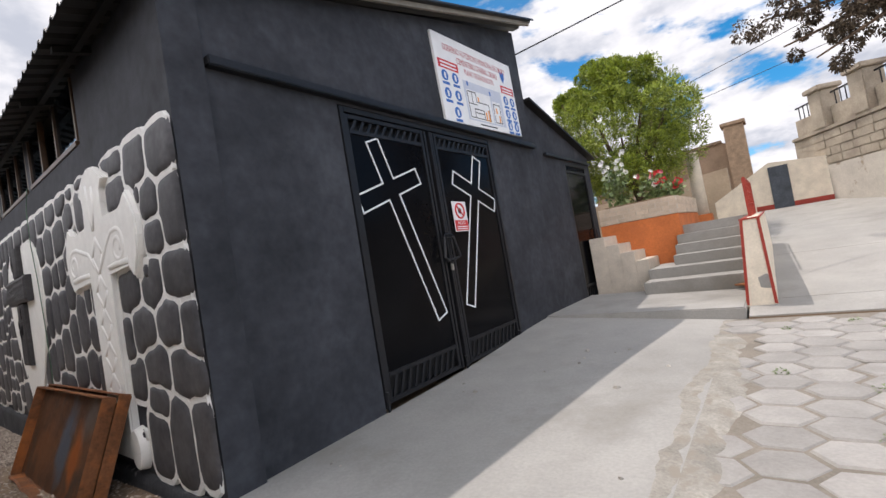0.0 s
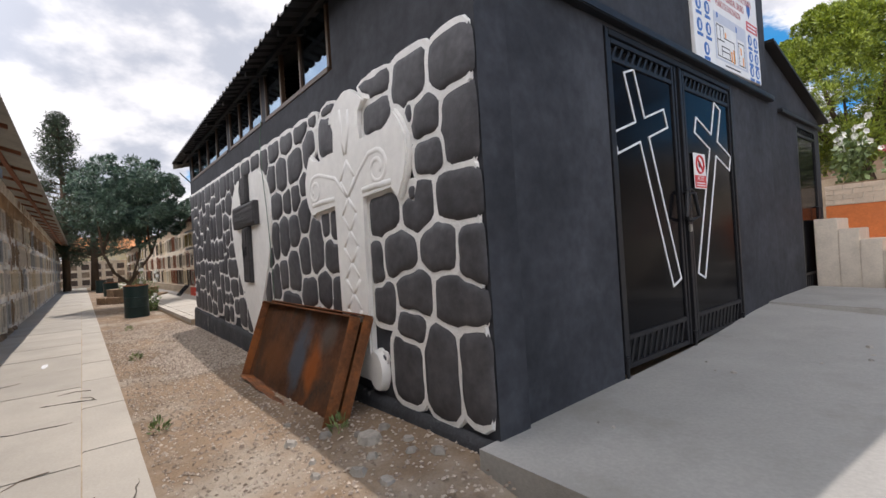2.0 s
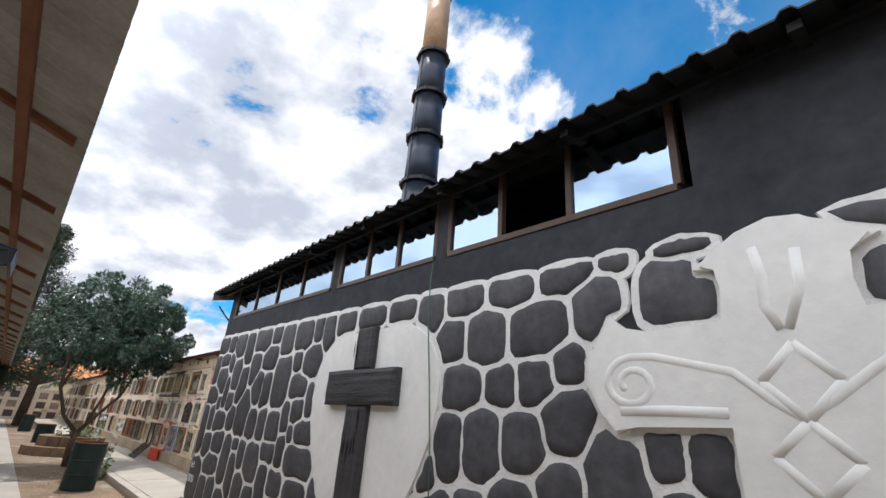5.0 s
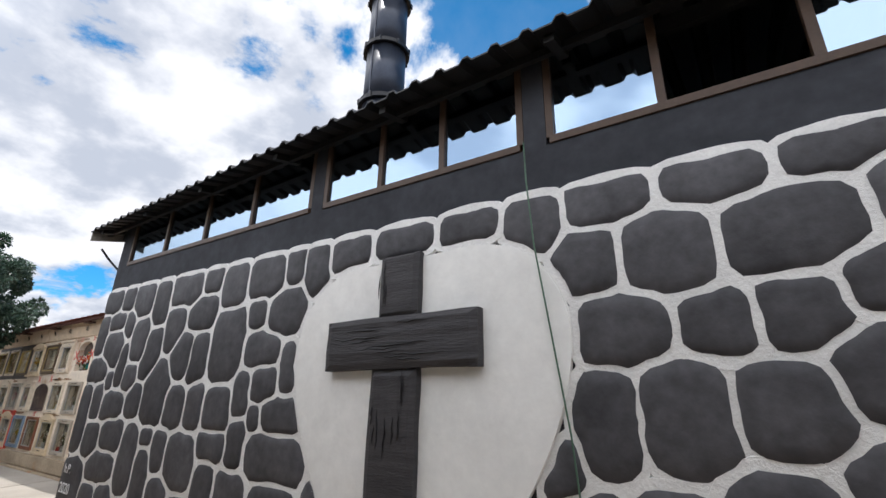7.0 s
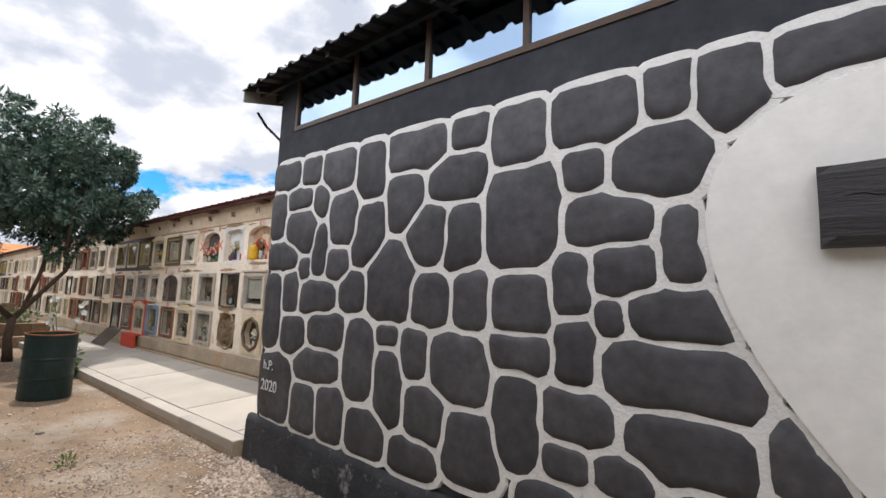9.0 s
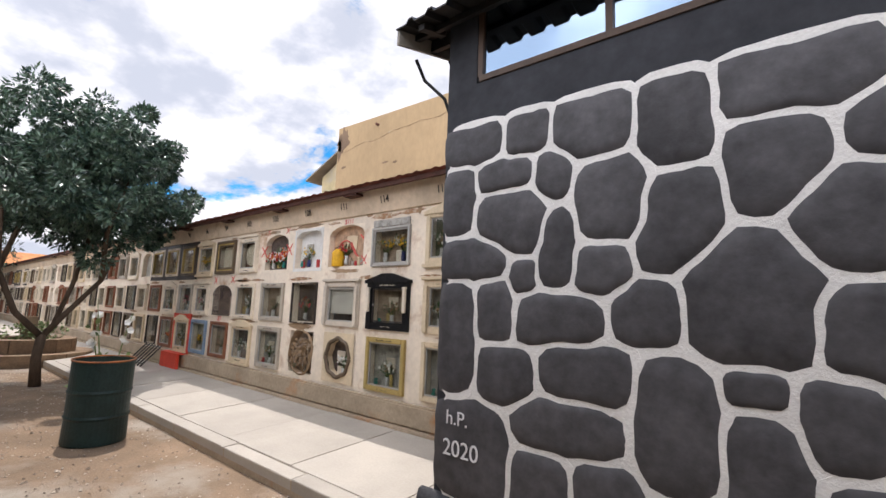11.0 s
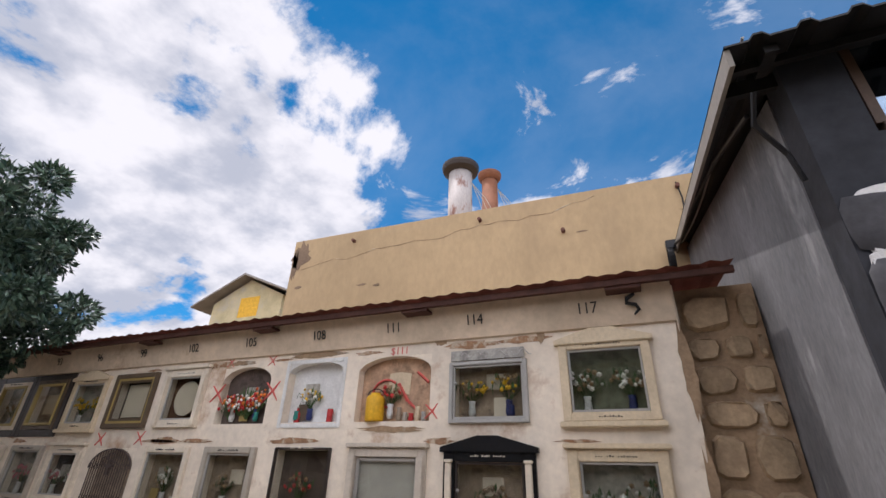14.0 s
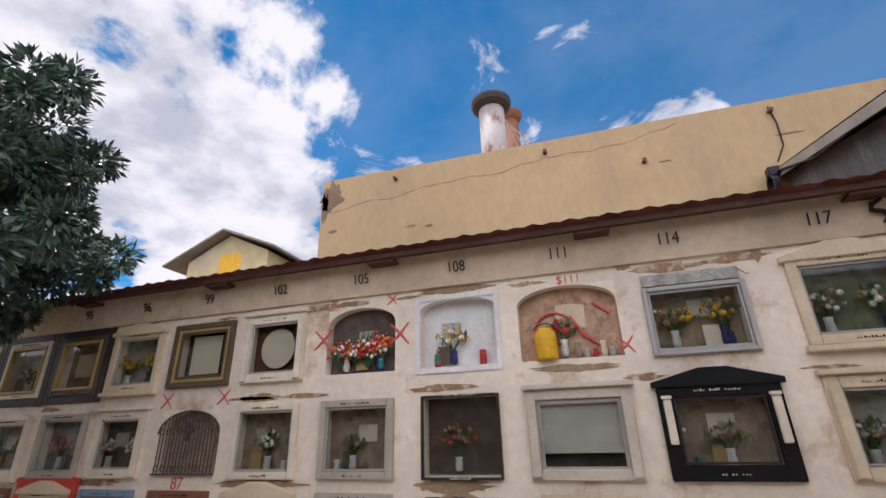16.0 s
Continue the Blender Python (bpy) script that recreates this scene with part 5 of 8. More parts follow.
def niche(kind, x, row, frame_mat="f_white", back="b_brown", seed=0, flowers=("p_red", "p_white"), vases=("v_white",), near=True, m=None, rows=N_ROWS, depth=0.10, half=HALF):
    z0, z1 = rows[row]
    h = z1 - z0
    rnd = random.Random(seed)
    th = base("burial_niche", m if m is not None else pose(x, NY, z0), LOOKS[kind], "burial niche", "wall of burial niches")
    part("back_panel", box(-half + 0.002, half - 0.002, depth, 0.30, 0.002, h - 0.002), M[back], th)
    F = M[frame_mat]
    w = 0.36
    if kind in ("pediment", "plain", "marble", "alu", "double", "sealed", "granite", "black", "picture"):
        lo, hi = -0.03, h + {"pediment": 0.0, "alu": -0.11}.get(kind, 0.02)
        t = {"plain": 0.062, "pediment": 0.07, "marble": 0.085, "alu": 0.035, "double": 0.05, "sealed": 0.075, "granite": 0.10, "black": 0.02, "picture": 0.055}[kind]
        if kind == "black":
            w = 0.335
        elif kind in ("granite", "picture", "sealed"):
            w = 0.395
        bm = bmesh.new()
        rect_ring(bm, w, lo, hi, t, -0.035 - rnd.uniform(0, 0.006), 0.02)
        fr = part("surround", bm, F, th)
        if kind in ("pediment", "granite"):
            part("pediment", prism([(-w - 0.03, hi - 0.03), (w + 0.03, hi - 0.03), (w + 0.03, hi + 0.01), (0.09, hi + 0.10), (-0.09, hi + 0.10), (-w - 0.03, hi + 0.01)], -0.06, 0.006, "y", 0.0), F, th)
        if kind == "pediment":
            part("sill", box(-w - 0.03, w + 0.03, -0.065, 0, lo - 0.045, lo - 0.001, 0.008), F, th)
        if kind == "granite":
            for s in (-1, 1):
                part("column", box(s * 0.34 - 0.026, s * 0.34 + 0.026, -0.075, -0.042, 0.20, h - 0.09, 0.006), M["f_white"], th, "white marble column")
                part("capital", box(s * 0.34 - 0.034, s * 0.34 + 0.034, -0.080, -0.042, h - 0.089, h - 0.065, 0.004), M["f_white"], th, "white marble capital")
        if kind in ("marble", "sealed"):
            part("cornice", box(-w - 0.025, w + 0.025, -0.07, 0, hi + 0.001, hi + 0.04, 0.008), F, th)
            for s in (-1, 1):
                part("pilaster", box(s * (w - 0.045) - 0.035, s * (w - 0.045) + 0.035, -0.062, -0.042, lo + 0.02, hi - 0.06, 0.006), F, th)
        if kind == "double":
            b2 = bmesh.new()
            rect_ring(b2, 0.45, -0.12, h + 0.10, 0.088, -0.022, 0.0)
            part("outer_frame", b2, M["f_dark"], th, "dark wood outer frame")
            b3 = bmesh.new()
            rect_ring(b3, w - 0.055, lo + 0.055, hi - 0.055, 0.03, -0.05, 0.0)
            part("inner_frame", b3, M["f_gold"], th, "narrow gilt inner frame")
        if kind == "picture":
            for inset, fm2, lab2, yy in ((0.055, "f_gold", "worn gilt inner moulding", -0.030), (0.085, "f_bronze", "dark inner moulding", -0.024)):
                b2 = bmesh.new()
                rect_ring(b2, w - inset, lo + inset, hi - inset, 0.029, yy, 0.0)
                part("inner_frame", b2, M[fm2], th, lab2)
        inner = w - t
        if kind == "sealed":
            part("sealed_panel", box(-inner, inner, 0.03, 0.05, 0.15, hi - t, 0.002), M["f_panel"], th, "pale grey sealing panel")
            b2 = bmesh.new()
            rect_ring(b2, inner - 0.004, 0.03, hi - t - 0.004, 0.03, -0.01, 0.03, 0.003)
            part("door_frame", b2, M["f_alu"], th, "aluminium door frame")
            part("latch", box(-inner + 0.01, -inner + 0.05, -0.025, -0.011, h * 0.40, h * 0.40 + 0.05, 0.004), M["f_alu"], th)
            g = part("pane", box(-inner + 0.034, inner - 0.034, 0.005, 0.009, 0.064, hi - t - 0.04), M["n_glass"], th)
            g.visible_shadow = False
            return th
        if near and kind in ("alu", "plain", "marble", "pediment", "granite"):
            b2 = bmesh.new()
            rect_ring(b2, inner - 0.003, lo + t + 0.003, hi - t - 0.003, 0.016, -0.02, 0.006, 0.002)
            part("door_frame", b2, M["f_alu"] if kind != "granite" else M["f_dark"], th)
            part("knob", lathe([(0.012, 0), (0.014, 0.012), (0.006, 0.02)], 10), M["f_alu"], th, at=pose(-inner + 0.03, -0.02, h * 0.5, 90))
        if kind == "alu":
            fan = part("fanlight", box(-w + 0.01, w - 0.02, -0.020, 0.0, hi + 0.012, hi + 0.105, 0.002), M["b_grey"], th, "grey ornamental panel above the door")
            sw = bmesh.new()
            for q in range(3):
                tube(sw, [(-0.25 + 0.23 * q + 0.0115 * i, -0.022, hi + 0.058 + 0.026 * math.sin(i * 0.55 + q)) for i in range(18)], 0.004, 4)
            part("scroll_wire", sw, M["f_alu"], fan, "thin silver scrolls")
        g = part("pane", box(-inner + 0.004, inner - 0.004, -0.006, -0.002, lo + t + 0.004, hi - t - 0.004), M["n_glass"], th)
        g.visible_shadow = False
        if near and kind not in ("alu", "picture"):
            tx = bmesh.new()
            for count, left, base_z in ((15, -0.15, hi - t * 0.62), (9, -0.09, lo + t * 0.4)):
                for k in range(count):
                    if rnd.random() < 0.16:
                        continue
                    tall = rnd.choice((0.007, 0.007, 0.014))
                    add_box(tx, left + k * 0.020, left + k * 0.020 + rnd.uniform(0.006, 0.014), -0.0445, -0.038, base_z, base_z + tall)
            lettering = part("lettering", tx, M["f_white"] if kind in ("granite", "black") else M["black"], th, "line of illegible script")
            lettering["kind"] = "stuff"
    elif kind in ("arch", "white_arch", "tan_arch"):
        arch_fill(th, "w_white" if kind == "white_arch" else "niche", 0, h, {"arch": 0.16, "white_arch": 0.10, "tan_arch": 0.15}[kind], half=half)
        if kind == "tan_arch":
            # a broken plaque, a sprayed ring and small pots along the sill
            part("plaque", prism([(-0.10, 0.28), (0.14, 0.25), (0.15, 0.45), (0.03, 0.47), (-0.09, 0.46)], -0.012, 0.003, "y", depth), M["f_cream"], th, "chipped pale plaque")
            ring = bmesh.new()
            tube(ring, [(-0.12 + 0.15 * math.cos(t * 0.45), depth - 0.012, 0.27 + 0.13 * math.sin(t * 0.45)) for t in range(13)], 0.012, 5)
            tube(ring, [(0.02, depth - 0.012, 0.36), (0.12, depth - 0.012, 0.20), (0.24, depth - 0.012, 0.10)], [0.014, 0.018, 0.008], 5)
            tube(ring, [(0.22, depth - 0.012, 0.46), (0.34, depth - 0.012, 0.36)], 0.014, 5)
            part("spray_mark", ring, M["spray"], th, "red sprayed ring and strokes")
            for q in range(5):
                vase(th, 0.06 + 0.065 * q, 0.002, ("b_brown", "f_grey", "v_red", "f_cream", "b_grey")[q], rnd.uniform(0.07, 0.13), 0.026, 0.05)
        if kind == "white_arch":
            bm = bmesh.new()
            rect_ring(bm, half + 0.045, -0.05, h + 0.03, 0.044, -0.010, 0.0)
            part("surround", bm, M["w_white"], th)
            part("lining", box(-half + 0.004, half - 0.004, 0.02, 0.099, 0.002, 0.006), M["w_white"], th)
    elif kind == "grille":
        arch_fill(th, "niche", 0, h, 0.22, 0.0, 0.1, half)
        g = bmesh.new()
        for k in range(17):
            xx = -0.344 + 0.043 * k
            top = h - 0.22 + 0.20 * math.sqrt(max(0, 1 - (xx / half) ** 2))
            tube(g, [(xx, -0.02, 0.01), (xx, -0.02, top)], 0.0055, 5)
        add_box(g, -0.02, 0.02, -0.03, -0.012, 0.30, 0.46)
        add_box(g, -0.065, 0.065, -0.031, -0.011, 0.38, 0.415)
        for k in range(9):
            cx = -0.32 + 0.08 * k
            for cz in (0.06, h - 0.20):
                tube(g, [(cx + 0.026 * math.cos(t * 0.7), -0.027, cz + 0.026 * math.sin(t * 0.7)) for t in range(9)], 0.004, 4)
        for k in (-1, 0, 1):
            tube(g, [(k * 0.1 + 0.05 * math.cos(t * 0.7), -0.027, h - 0.09 - abs(k) * 0.04 + 0.035 * math.sin(t * 0.7)) for t in range(9)], 0.005, 4)
        tube(g, [(half * math.cos(math.pi * i / 14), -0.02, h - 0.22 + 0.21 * math.sin(math.pi * i / 14)) for i in range(15)], 0.009, 5)
        add_box(g, -half, half, -0.028, -0.012, 0.0, 0.015)
        part("iron_grille", g, M["grille_iron"], th)
        return th
    elif kind == "hole":
        bm = bmesh.new()
        n = 30
        rim = [(0.30 * math.cos(2 * math.pi * i / n) * (1 + 0.12 * noise.noise((math.cos(i * 0.42), math.sin(i * 0.42), seed))), h / 2 + 0.33 * math.sin(2 * math.pi * i / n) * (1 + 0.12 * noise.noise((math.cos(i * 0.42), math.sin(i * 0.42), seed + 5)))) for i in range(n)]
        a = [bm.verts.new((p[0], -0.02 + 0.015 * noise.noise((p[0] * 9, p[1] * 9, 1)), p[1])) for p in rim]
        b = [bm.verts.new((p[0] * 1.10, -0.004, h / 2 + (p[1] - h / 2) * 1.08)) for p in rim]
        c = [bm.verts.new((p[0] * 0.93, 0.10, h / 2 + (p[1] - h / 2) * 0.93)) for p in rim]
        for u, v in ((b, a), (a, c)):
            for i in range(n):
                bm.faces.new((u[i], u[(i + 1) % n], v[(i + 1) % n], v[i]))
        part("broken_edge", bm, M["mud"], th, "broken mud-brick edge")
        for q in range(6):
            bouquet(th, rnd, -0.2 + 0.08 * q, 0.03 + 0.12 * (q % 3), ("p_dry", "b_brown"), 0.17, 16, 0.03, True)
    elif kind == "quatrefoil":
        n = 48
        bm = bmesh.new()
        rr = [0.262 + 0.010 * math.cos(16 * math.pi * i / n) for i in range(n)]
        def ringv(f, y):
            return [bm.verts.new((rr[i] * f * math.cos(2 * math.pi * i / n), y, h / 2 + rr[i] * f * math.sin(2 * math.pi * i / n))) for i in range(n)]
        def sq(y, e):
            out = []
            for i in range(n):
                c, s = math.cos(2 * math.pi * i / n), math.sin(2 * math.pi * i / n)
                k = e / max(abs(c), abs(s))
                out.append(bm.verts.new((c * k, y, h / 2 + s * k)))
            return out
        a, b, c = sq(-0.02, 0.345), ringv(1.0, -0.022), ringv(1.0, 0.1)
        for u, v in ((a, b), (b, c)):
            for i in range(n):
                bm.faces.new((u[i], u[(i + 1) % n], v[(i + 1) % n], v[i]))
        part("surround", bm, M["f_cream"], th)
        rg = bmesh.new()
        tube(rg, [(rr[i % n] * math.cos(2 * math.pi * i / n), -0.022, h / 2 + rr[i % n] * math.sin(2 * math.pi * i / n)) for i in range(n + 1)], 0.030, 6)
        part("scalloped_ring", rg, M["f_bronze"], th, "dark scalloped wooden ring")
    if flowers:
        span = 0.17 if len(vases) > 1 else 0.05
        for i, v in enumerate(vases):
            xx = -span + 2 * span * i / max(1, len(vases) - 1) if len(vases) > 1 else rnd.uniform(-0.06, 0.06)
            if v:
                vase(th, xx, 0.03, v, rnd.uniform(0.10, 0.15), 0.034, 0.065)
            bouquet(th, rnd, xx, 0.15, flowers, rnd.uniform(0.10, 0.16), 12 if near else 7, 0.07, kind == "hole")
        if kind == "arch" and near:
            for q in range(4):
                bouquet(th, rnd, -0.2 + 0.13 * q, 0.06 + 0.05 * (q % 2), flowers, 0.13, 14, 0.05)
            lf = bmesh.new()
            for q in range(16):
                a = -1.1 + 2.2 * q / 15
                tip = Vector((0.27 * math.sin(a), 0.05 + rnd.uniform(-0.02, 0.02), 0.12 + 0.30 * math.cos(a)))
                w = Vector((math.cos(a), 0, -math.sin(a))) * 0.018
                root = Vector((0.05 * math.sin(a), 0.06, 0.08))
                lf.faces.new([lf.verts.new(v) for v in (root, root.lerp(tip, 0.5) + w, tip, root.lerp(tip, 0.5) - w)])
            part("palm_leaves", lf, M["p_leaf"], th, "spread of long green leaves")["kind"] = "stuff"
        if near and rnd.random() < 0.7:
            part("photo", box(-0.06, 0.06, 0.07, 0.082, 0.004, 0.16, 0.002), M[rnd.choice(["f_gold", "f_bronze", "f_white"])], th, at=pose(rnd.uniform(-0.15, 0.15), 0, 0.03))
            vase(th, rnd.choice((-0.2, 0.2)), 0.03, rnd.choice(["v_white", "v_teal", "v_blue", "v_red"]), 0.09, 0.028, 0.04)
            plaque(th, rnd.uniform(-0.1, 0.1), 0.26, 0.09, 0.14, rnd.choice(["f_marble", "f_white", "b_pale"]), 0.085)
    return th


M["spray"] = paint("red_spray_paint", (0.62, 0.12, 0.10), 0.7, 0.15, 8, 40, 0, 10)
M["grille_iron"] = paint("grey_iron_grille", (0.075, 0.055, 0.05), 0.6, 0.25, 6, 40, 0.15, 40)
LIVE, DRY, MIX = ("p_white", "p_dry"), ("p_dry", "b_brown"), ("p_red", "p_white", "p_orange")
# column by column from the near end: (low, middle, top)
PLAN = [
    (("plain", "f_cream", "b_grey", DRY), ("marble", "f_cream", "b_pale", LIVE), ("pediment", "f_cream", "b_green", LIVE)),
    (("plain", "f_gold", "b_grey", LIVE), ("granite", "f_black", "b_brown", DRY), ("alu", "f_alu", "b_brown", ("p_dry", "p_yellow"))),
    (("quatrefoil", "f_cream", "b_dark", ("p_white",)), ("sealed", "f_marble", "b_dark", ()), ("tan_arch", "f_cream", "b_tan", ("p_dry", "p_red"))),
    (("hole", "f_grey", "b_brown", DRY), ("black", "f_dark", "b_dark", ("p_dry", "v_red")), ("white_arch", "w_white", "w_white", ("p_white", "p_yellow"))),
    (("plain", "f_grey", "b_grey", LIVE), ("plain", "f_grey", "b_brown", DRY), ("arch", "niche", "b_dark", MIX)),
    (("pediment", "f_cream", "b_dark", LIVE), ("plain", "f_white", "b_brown", LIVE), ("marble", "f_white", "b_rust", ())),
    (("plain", "f_rust", "b_brown", DRY), ("grille", "f_grey", "b_brown", ()), ("picture", "f_bronze", "b_dark", ())),
    (("plain", "f_blue", "b_pale", ("p_yellow",)), ("marble", "f_white", "b_dark", ("p_white", "p_pink")), ("pediment", "f_cream", "b_grey", ("p_yellow",))),
    (("pediment", "f_cream", "b_grey", LIVE), ("plain", "f_grey", "b_grey", ("p_pink",)), ("double", "f_bronze", "b_brown", ())),
    (("plain", "f_rust", "b_pale", MIX), ("pediment", "f_white", "b_grey", LIVE), ("double", "f_white", "b_grey", LIVE)),
    (("black", "f_dark", "b_dark", ()), ("plain", "f_rust", "b_brown", DRY), ("double", "f_white", "b_grey", DRY)),
]
for k, col in enumerate(PLAN):
    for row, (kind, fm, back, fl) in enumerate(col):
        vs = ("v_white", "v_blue") if kind in ("marble", "pediment", "alu", "arch") and fl else ("v_blue",) if kind == "white_arch" else ("v_white",)
        niche(kind, n_x(k), row, fm, back, 10 * k + row, fl, vs, half=half_of(k, row))
rn = random.Random(12)
for k in range(len(PLAN), N_COLS):
    for row in range(3):
        kind = rn.choice(["plain", "plain", "plain", "pediment", "arch", "black", "marble", "double" if row == 2 else "plain"])
        fm = "f_dark" if kind == "black" else rn.choice(["f_white", "f_white", "f_cream", "f_grey", "f_rust", "f_bronze"])
        niche(kind, n_x(k), row, fm, rn.choice(["b_brown", "b_grey", "b_brown", "b_pale"]), 1000 + 3 * k + row, rn.choice([(), (), LIVE, MIX]) if k < 24 else (), ("v_white",), near=False)

# things in and on single niches
def extras():
    def lace(x, row, w, h, nm, lab, mat):
        z0, z1 = N_ROWS[row]
        t = tagged(part(nm, lathe([(0.001, 0), (w, 0), (w * 0.98, 0.004), (0.001, 0.005)], 26) if nm == "lace_disc" else box(-w, w, -0.004, 0, -h, h), M[mat], at=pose(x, NY + 0.05, (z0 + z1) / 2, 90 if nm == "lace_disc" else 0)), lab, "cloth")
        return t
    lace(n_x(5), 2, 0.2, 0.2, "lace_disc", "round pale lace cloth inside a niche", "f_white")
    lace(n_x(6), 2, 0.19, 0.2, "lace_cloth", "square white lace cloth inside a niche", "f_white")
    lace(n_x(8), 2, 0.13, 0.13, "paper_sheet", "cream sheet of paper inside a niche", "f_cream")
    can = base("plastic_jug", pose(n_x(2) - 0.19, NY + 0.02, N_ROWS[2][0] + 0.002), "yellow plastic jug with a wire handle in a niche", "jug")
    part("jug_body", lathe([(0.085, 0), (0.09, 0.02), (0.09, 0.20), (0.075, 0.235), (0.05, 0.24), (0.05, 0.26)], 18), M["v_yellow"], can, smooth=True)
    hb = bmesh.new()
    tube(hb, [(0.09 * math.cos(math.pi * i / 10), 0, 0.24 + 0.06 * math.sin(math.pi * i / 10)) for i in range(11)], 0.005, 5)
    part("handle", hb, M["black"], can)
    for x, z, c, nm in ((n_x(3) - 0.2, N_ROWS[2][0], "v_red", "soda_bottle"), (n_x(3) + 0.21, N_ROWS[2][0], "v_red", "tin_can")):
        b = base(nm, pose(x, NY + 0.06, z + 0.007), "small red container standing in a niche", "container")
        part("body", lathe([(0.028, 0), (0.03, 0.01), (0.03, 0.09), (0.012, 0.125), (0.012, 0.145)] if nm == "soda_bottle" else [(0.028, 0), (0.03, 0.005), (0.03, 0.12), (0.027, 0.125)], 14), M[c], b, smooth=True)
        part("cap", lathe([(0.014, 0.145), (0.014, 0.158)] if nm == "soda_bottle" else [(0.026, 0.125), (0.026, 0.13)], 12), M["f_alu"], b)
    # red surround carried down to the walk below one niche, iron rack beside it
    rs = base("red_surround", pose(n_x(8), NY, 0), "bright red painted surround below and round a niche", "surround")
    bm = bmesh.new()
    rect_ring(bm, 0.455, 0.55, 1.36, 0.088, -0.03, -0.002)
    part("frame", bm, M["f_redpaint"], rs)
    part("apron_panel", box(-0.45, 0.45, -0.22, -0.165, 0.24, 0.55, 0.01), M["f_redpaint"], rs)
    part("shelf", box(-0.45, 0.45, -0.22, -0.031, 0.551, 0.575, 0.005), M["f_redpaint"], rs)
    part("gable", prism([(-0.47, 1.362), (0.47, 1.362), (0.47, 1.40), (0.1, 1.46), (-0.1, 1.46), (-0.47, 1.40)], -0.03, 0.005, "y", -0.002), M["f_redpaint"], rs)
    rk = base("iron_rack", pose(n_x(8) - 0.85, NY - 0.5, 0.262), "dark iron rack leaning by the niche ledge", "rack")
    for i in range(6):
        bb = bmesh.new()
        tube(bb, [(-0.45 + i * 0.18, -0.1, 0.0), (-0.38 + i * 0.18, 0.25, 0.42)], 0.016, 6)
        part("bar", bb, M["iron"], rk)
    for t in (0.1, 0.9):
        bb = bmesh.new()
        tube(bb, [(-0.47 + 0.07 * t, -0.1 + 0.35 * t, 0.42 * t + 0.015), (0.47 + 0.07 * t, -0.1 + 0.35 * t, 0.42 * t + 0.015)], 0.014, 6)
        part("crossbar", bb, M["iron"], rk)


extras()
# numbers painted on the cornice, graffiti
NUM = [("117", -14.11), ("114", -15.13), ("111", -15.99), ("108", -16.90), ("105", -17.86), ("102", -18.78), ("99", -19.68), ("96", -20.56), ("93", -21.46), ("90", -22.36), ("87", -23.26)]
for body, x in NUM:
    tagged(text_mesh("niche_number", body, 0.14, M["black"], pose(x, NY - 0.075, 3.10, 102), None, 0.002, "CENTER", 0.85), "black hand-painted niche number on the cornice", "number", "niche numbers")
hk = bmesh.new()
tube(hk, [(-13.72, NY - 0.11, 3.22), (-13.78, NY - 0.10, 3.19), (-13.79, NY - 0.095, 3.15), (-13.72, NY - 0.09, 3.13), (-13.70, NY - 0.085, 3.09), (-13.74, NY - 0.08, 3.05)], [0.012, 0.02, 0.018, 0.018, 0.016, 0.008], 6)
tagged(part("painted_hook", hk, M["black"]), "black painted hook mark beside a number", "mark")


def graffiti(x, z, s, y=NY - 0.001):
    g = bmesh.new()
    for d in (1, -1):
        tube(g, [(x - s, y, z - d * s), (x + 0.01, y, z), (x + s, y, z + d * s * 1.1)], [s * 0.10, s * 0.16, s * 0.08], 5)
    tagged(part("graffiti_cross", g, M["spray"]), "red spray-painted cross on the niche wall", "graffiti")


for x, z, s in ((n_x(4) - 0.40, 2.60, 0.09), (n_x(4) + 0.40, 2.60, 0.09), (n_x(4) - 0.30, 2.95, 0.05), (n_x(4) + 0.32, 2.93, 0.05), (n_x(6) - 0.36, 2.12, 0.07), (n_x(6) + 0.36, 2.13, 0.07), (n_x(2) + 0.42, 2.35, 0.06)):
    graffiti(x, z, s)
tagged(text_mesh("graffiti_number", "87", 0.15, M["spray"], pose(n_x(6) - 0.12, NY - 0.003, 1.31, 90), None, 0.002), "red sprayed number under a niche", "graffiti")
tagged(text_mesh("graffiti_number", "$111", 0.10, M["spray"], pose(n_x(2) - 0.05, NY - 0.003, 2.895, 90), None, 0.002), "red sprayed number above a niche", "graffiti")


def flake(x, z, w, h, seed, mat="mud", y=NY):
    """A thin ragged patch where the plaster has come off."""
    n, r = 26, random.Random(seed)
    out = [(x + w * math.cos(2 * math.pi * i / n) * r.uniform(0.65, 1.15), z + h * math.sin(2 * math.pi * i / n) * r.uniform(0.6, 1.2)) for i in range(n)]
    tagged(part("plaster_scar", prism(out, -0.005, 0, "y", y), M[mat]), "ragged scar of bare mud in the plaster", "plaster scar", "plaster scars", kind="structure")


for i, (x, z, w, h) in enumerate(((n_x(3), 2.955, 0.36, 0.035), (n_x(2), 2.20, 0.36, 0.03), (n_x(3) - 0.1, 1.36, 0.35, 0.05), (n_x(4) - 0.1, 2.93, 0.2, 0.03), (n_x(1) + 0.5, 2.98, 0.04, 0.09), (n_x(7), 2.98, 0.25, 0.02), (n_x(5), 1.36, 0.5, 0.035),
                                  (n_x(0) + 0.6, 2.6, 0.05, 0.4), (n_x(0) + 0.6, 1.6, 0.05, 0.5), (n_x(2) + 0.5, 2.99, 0.08, 0.05), (n_x(9), 2.99, 0.4, 0.02))):
    flake(x, z, w, h, i)


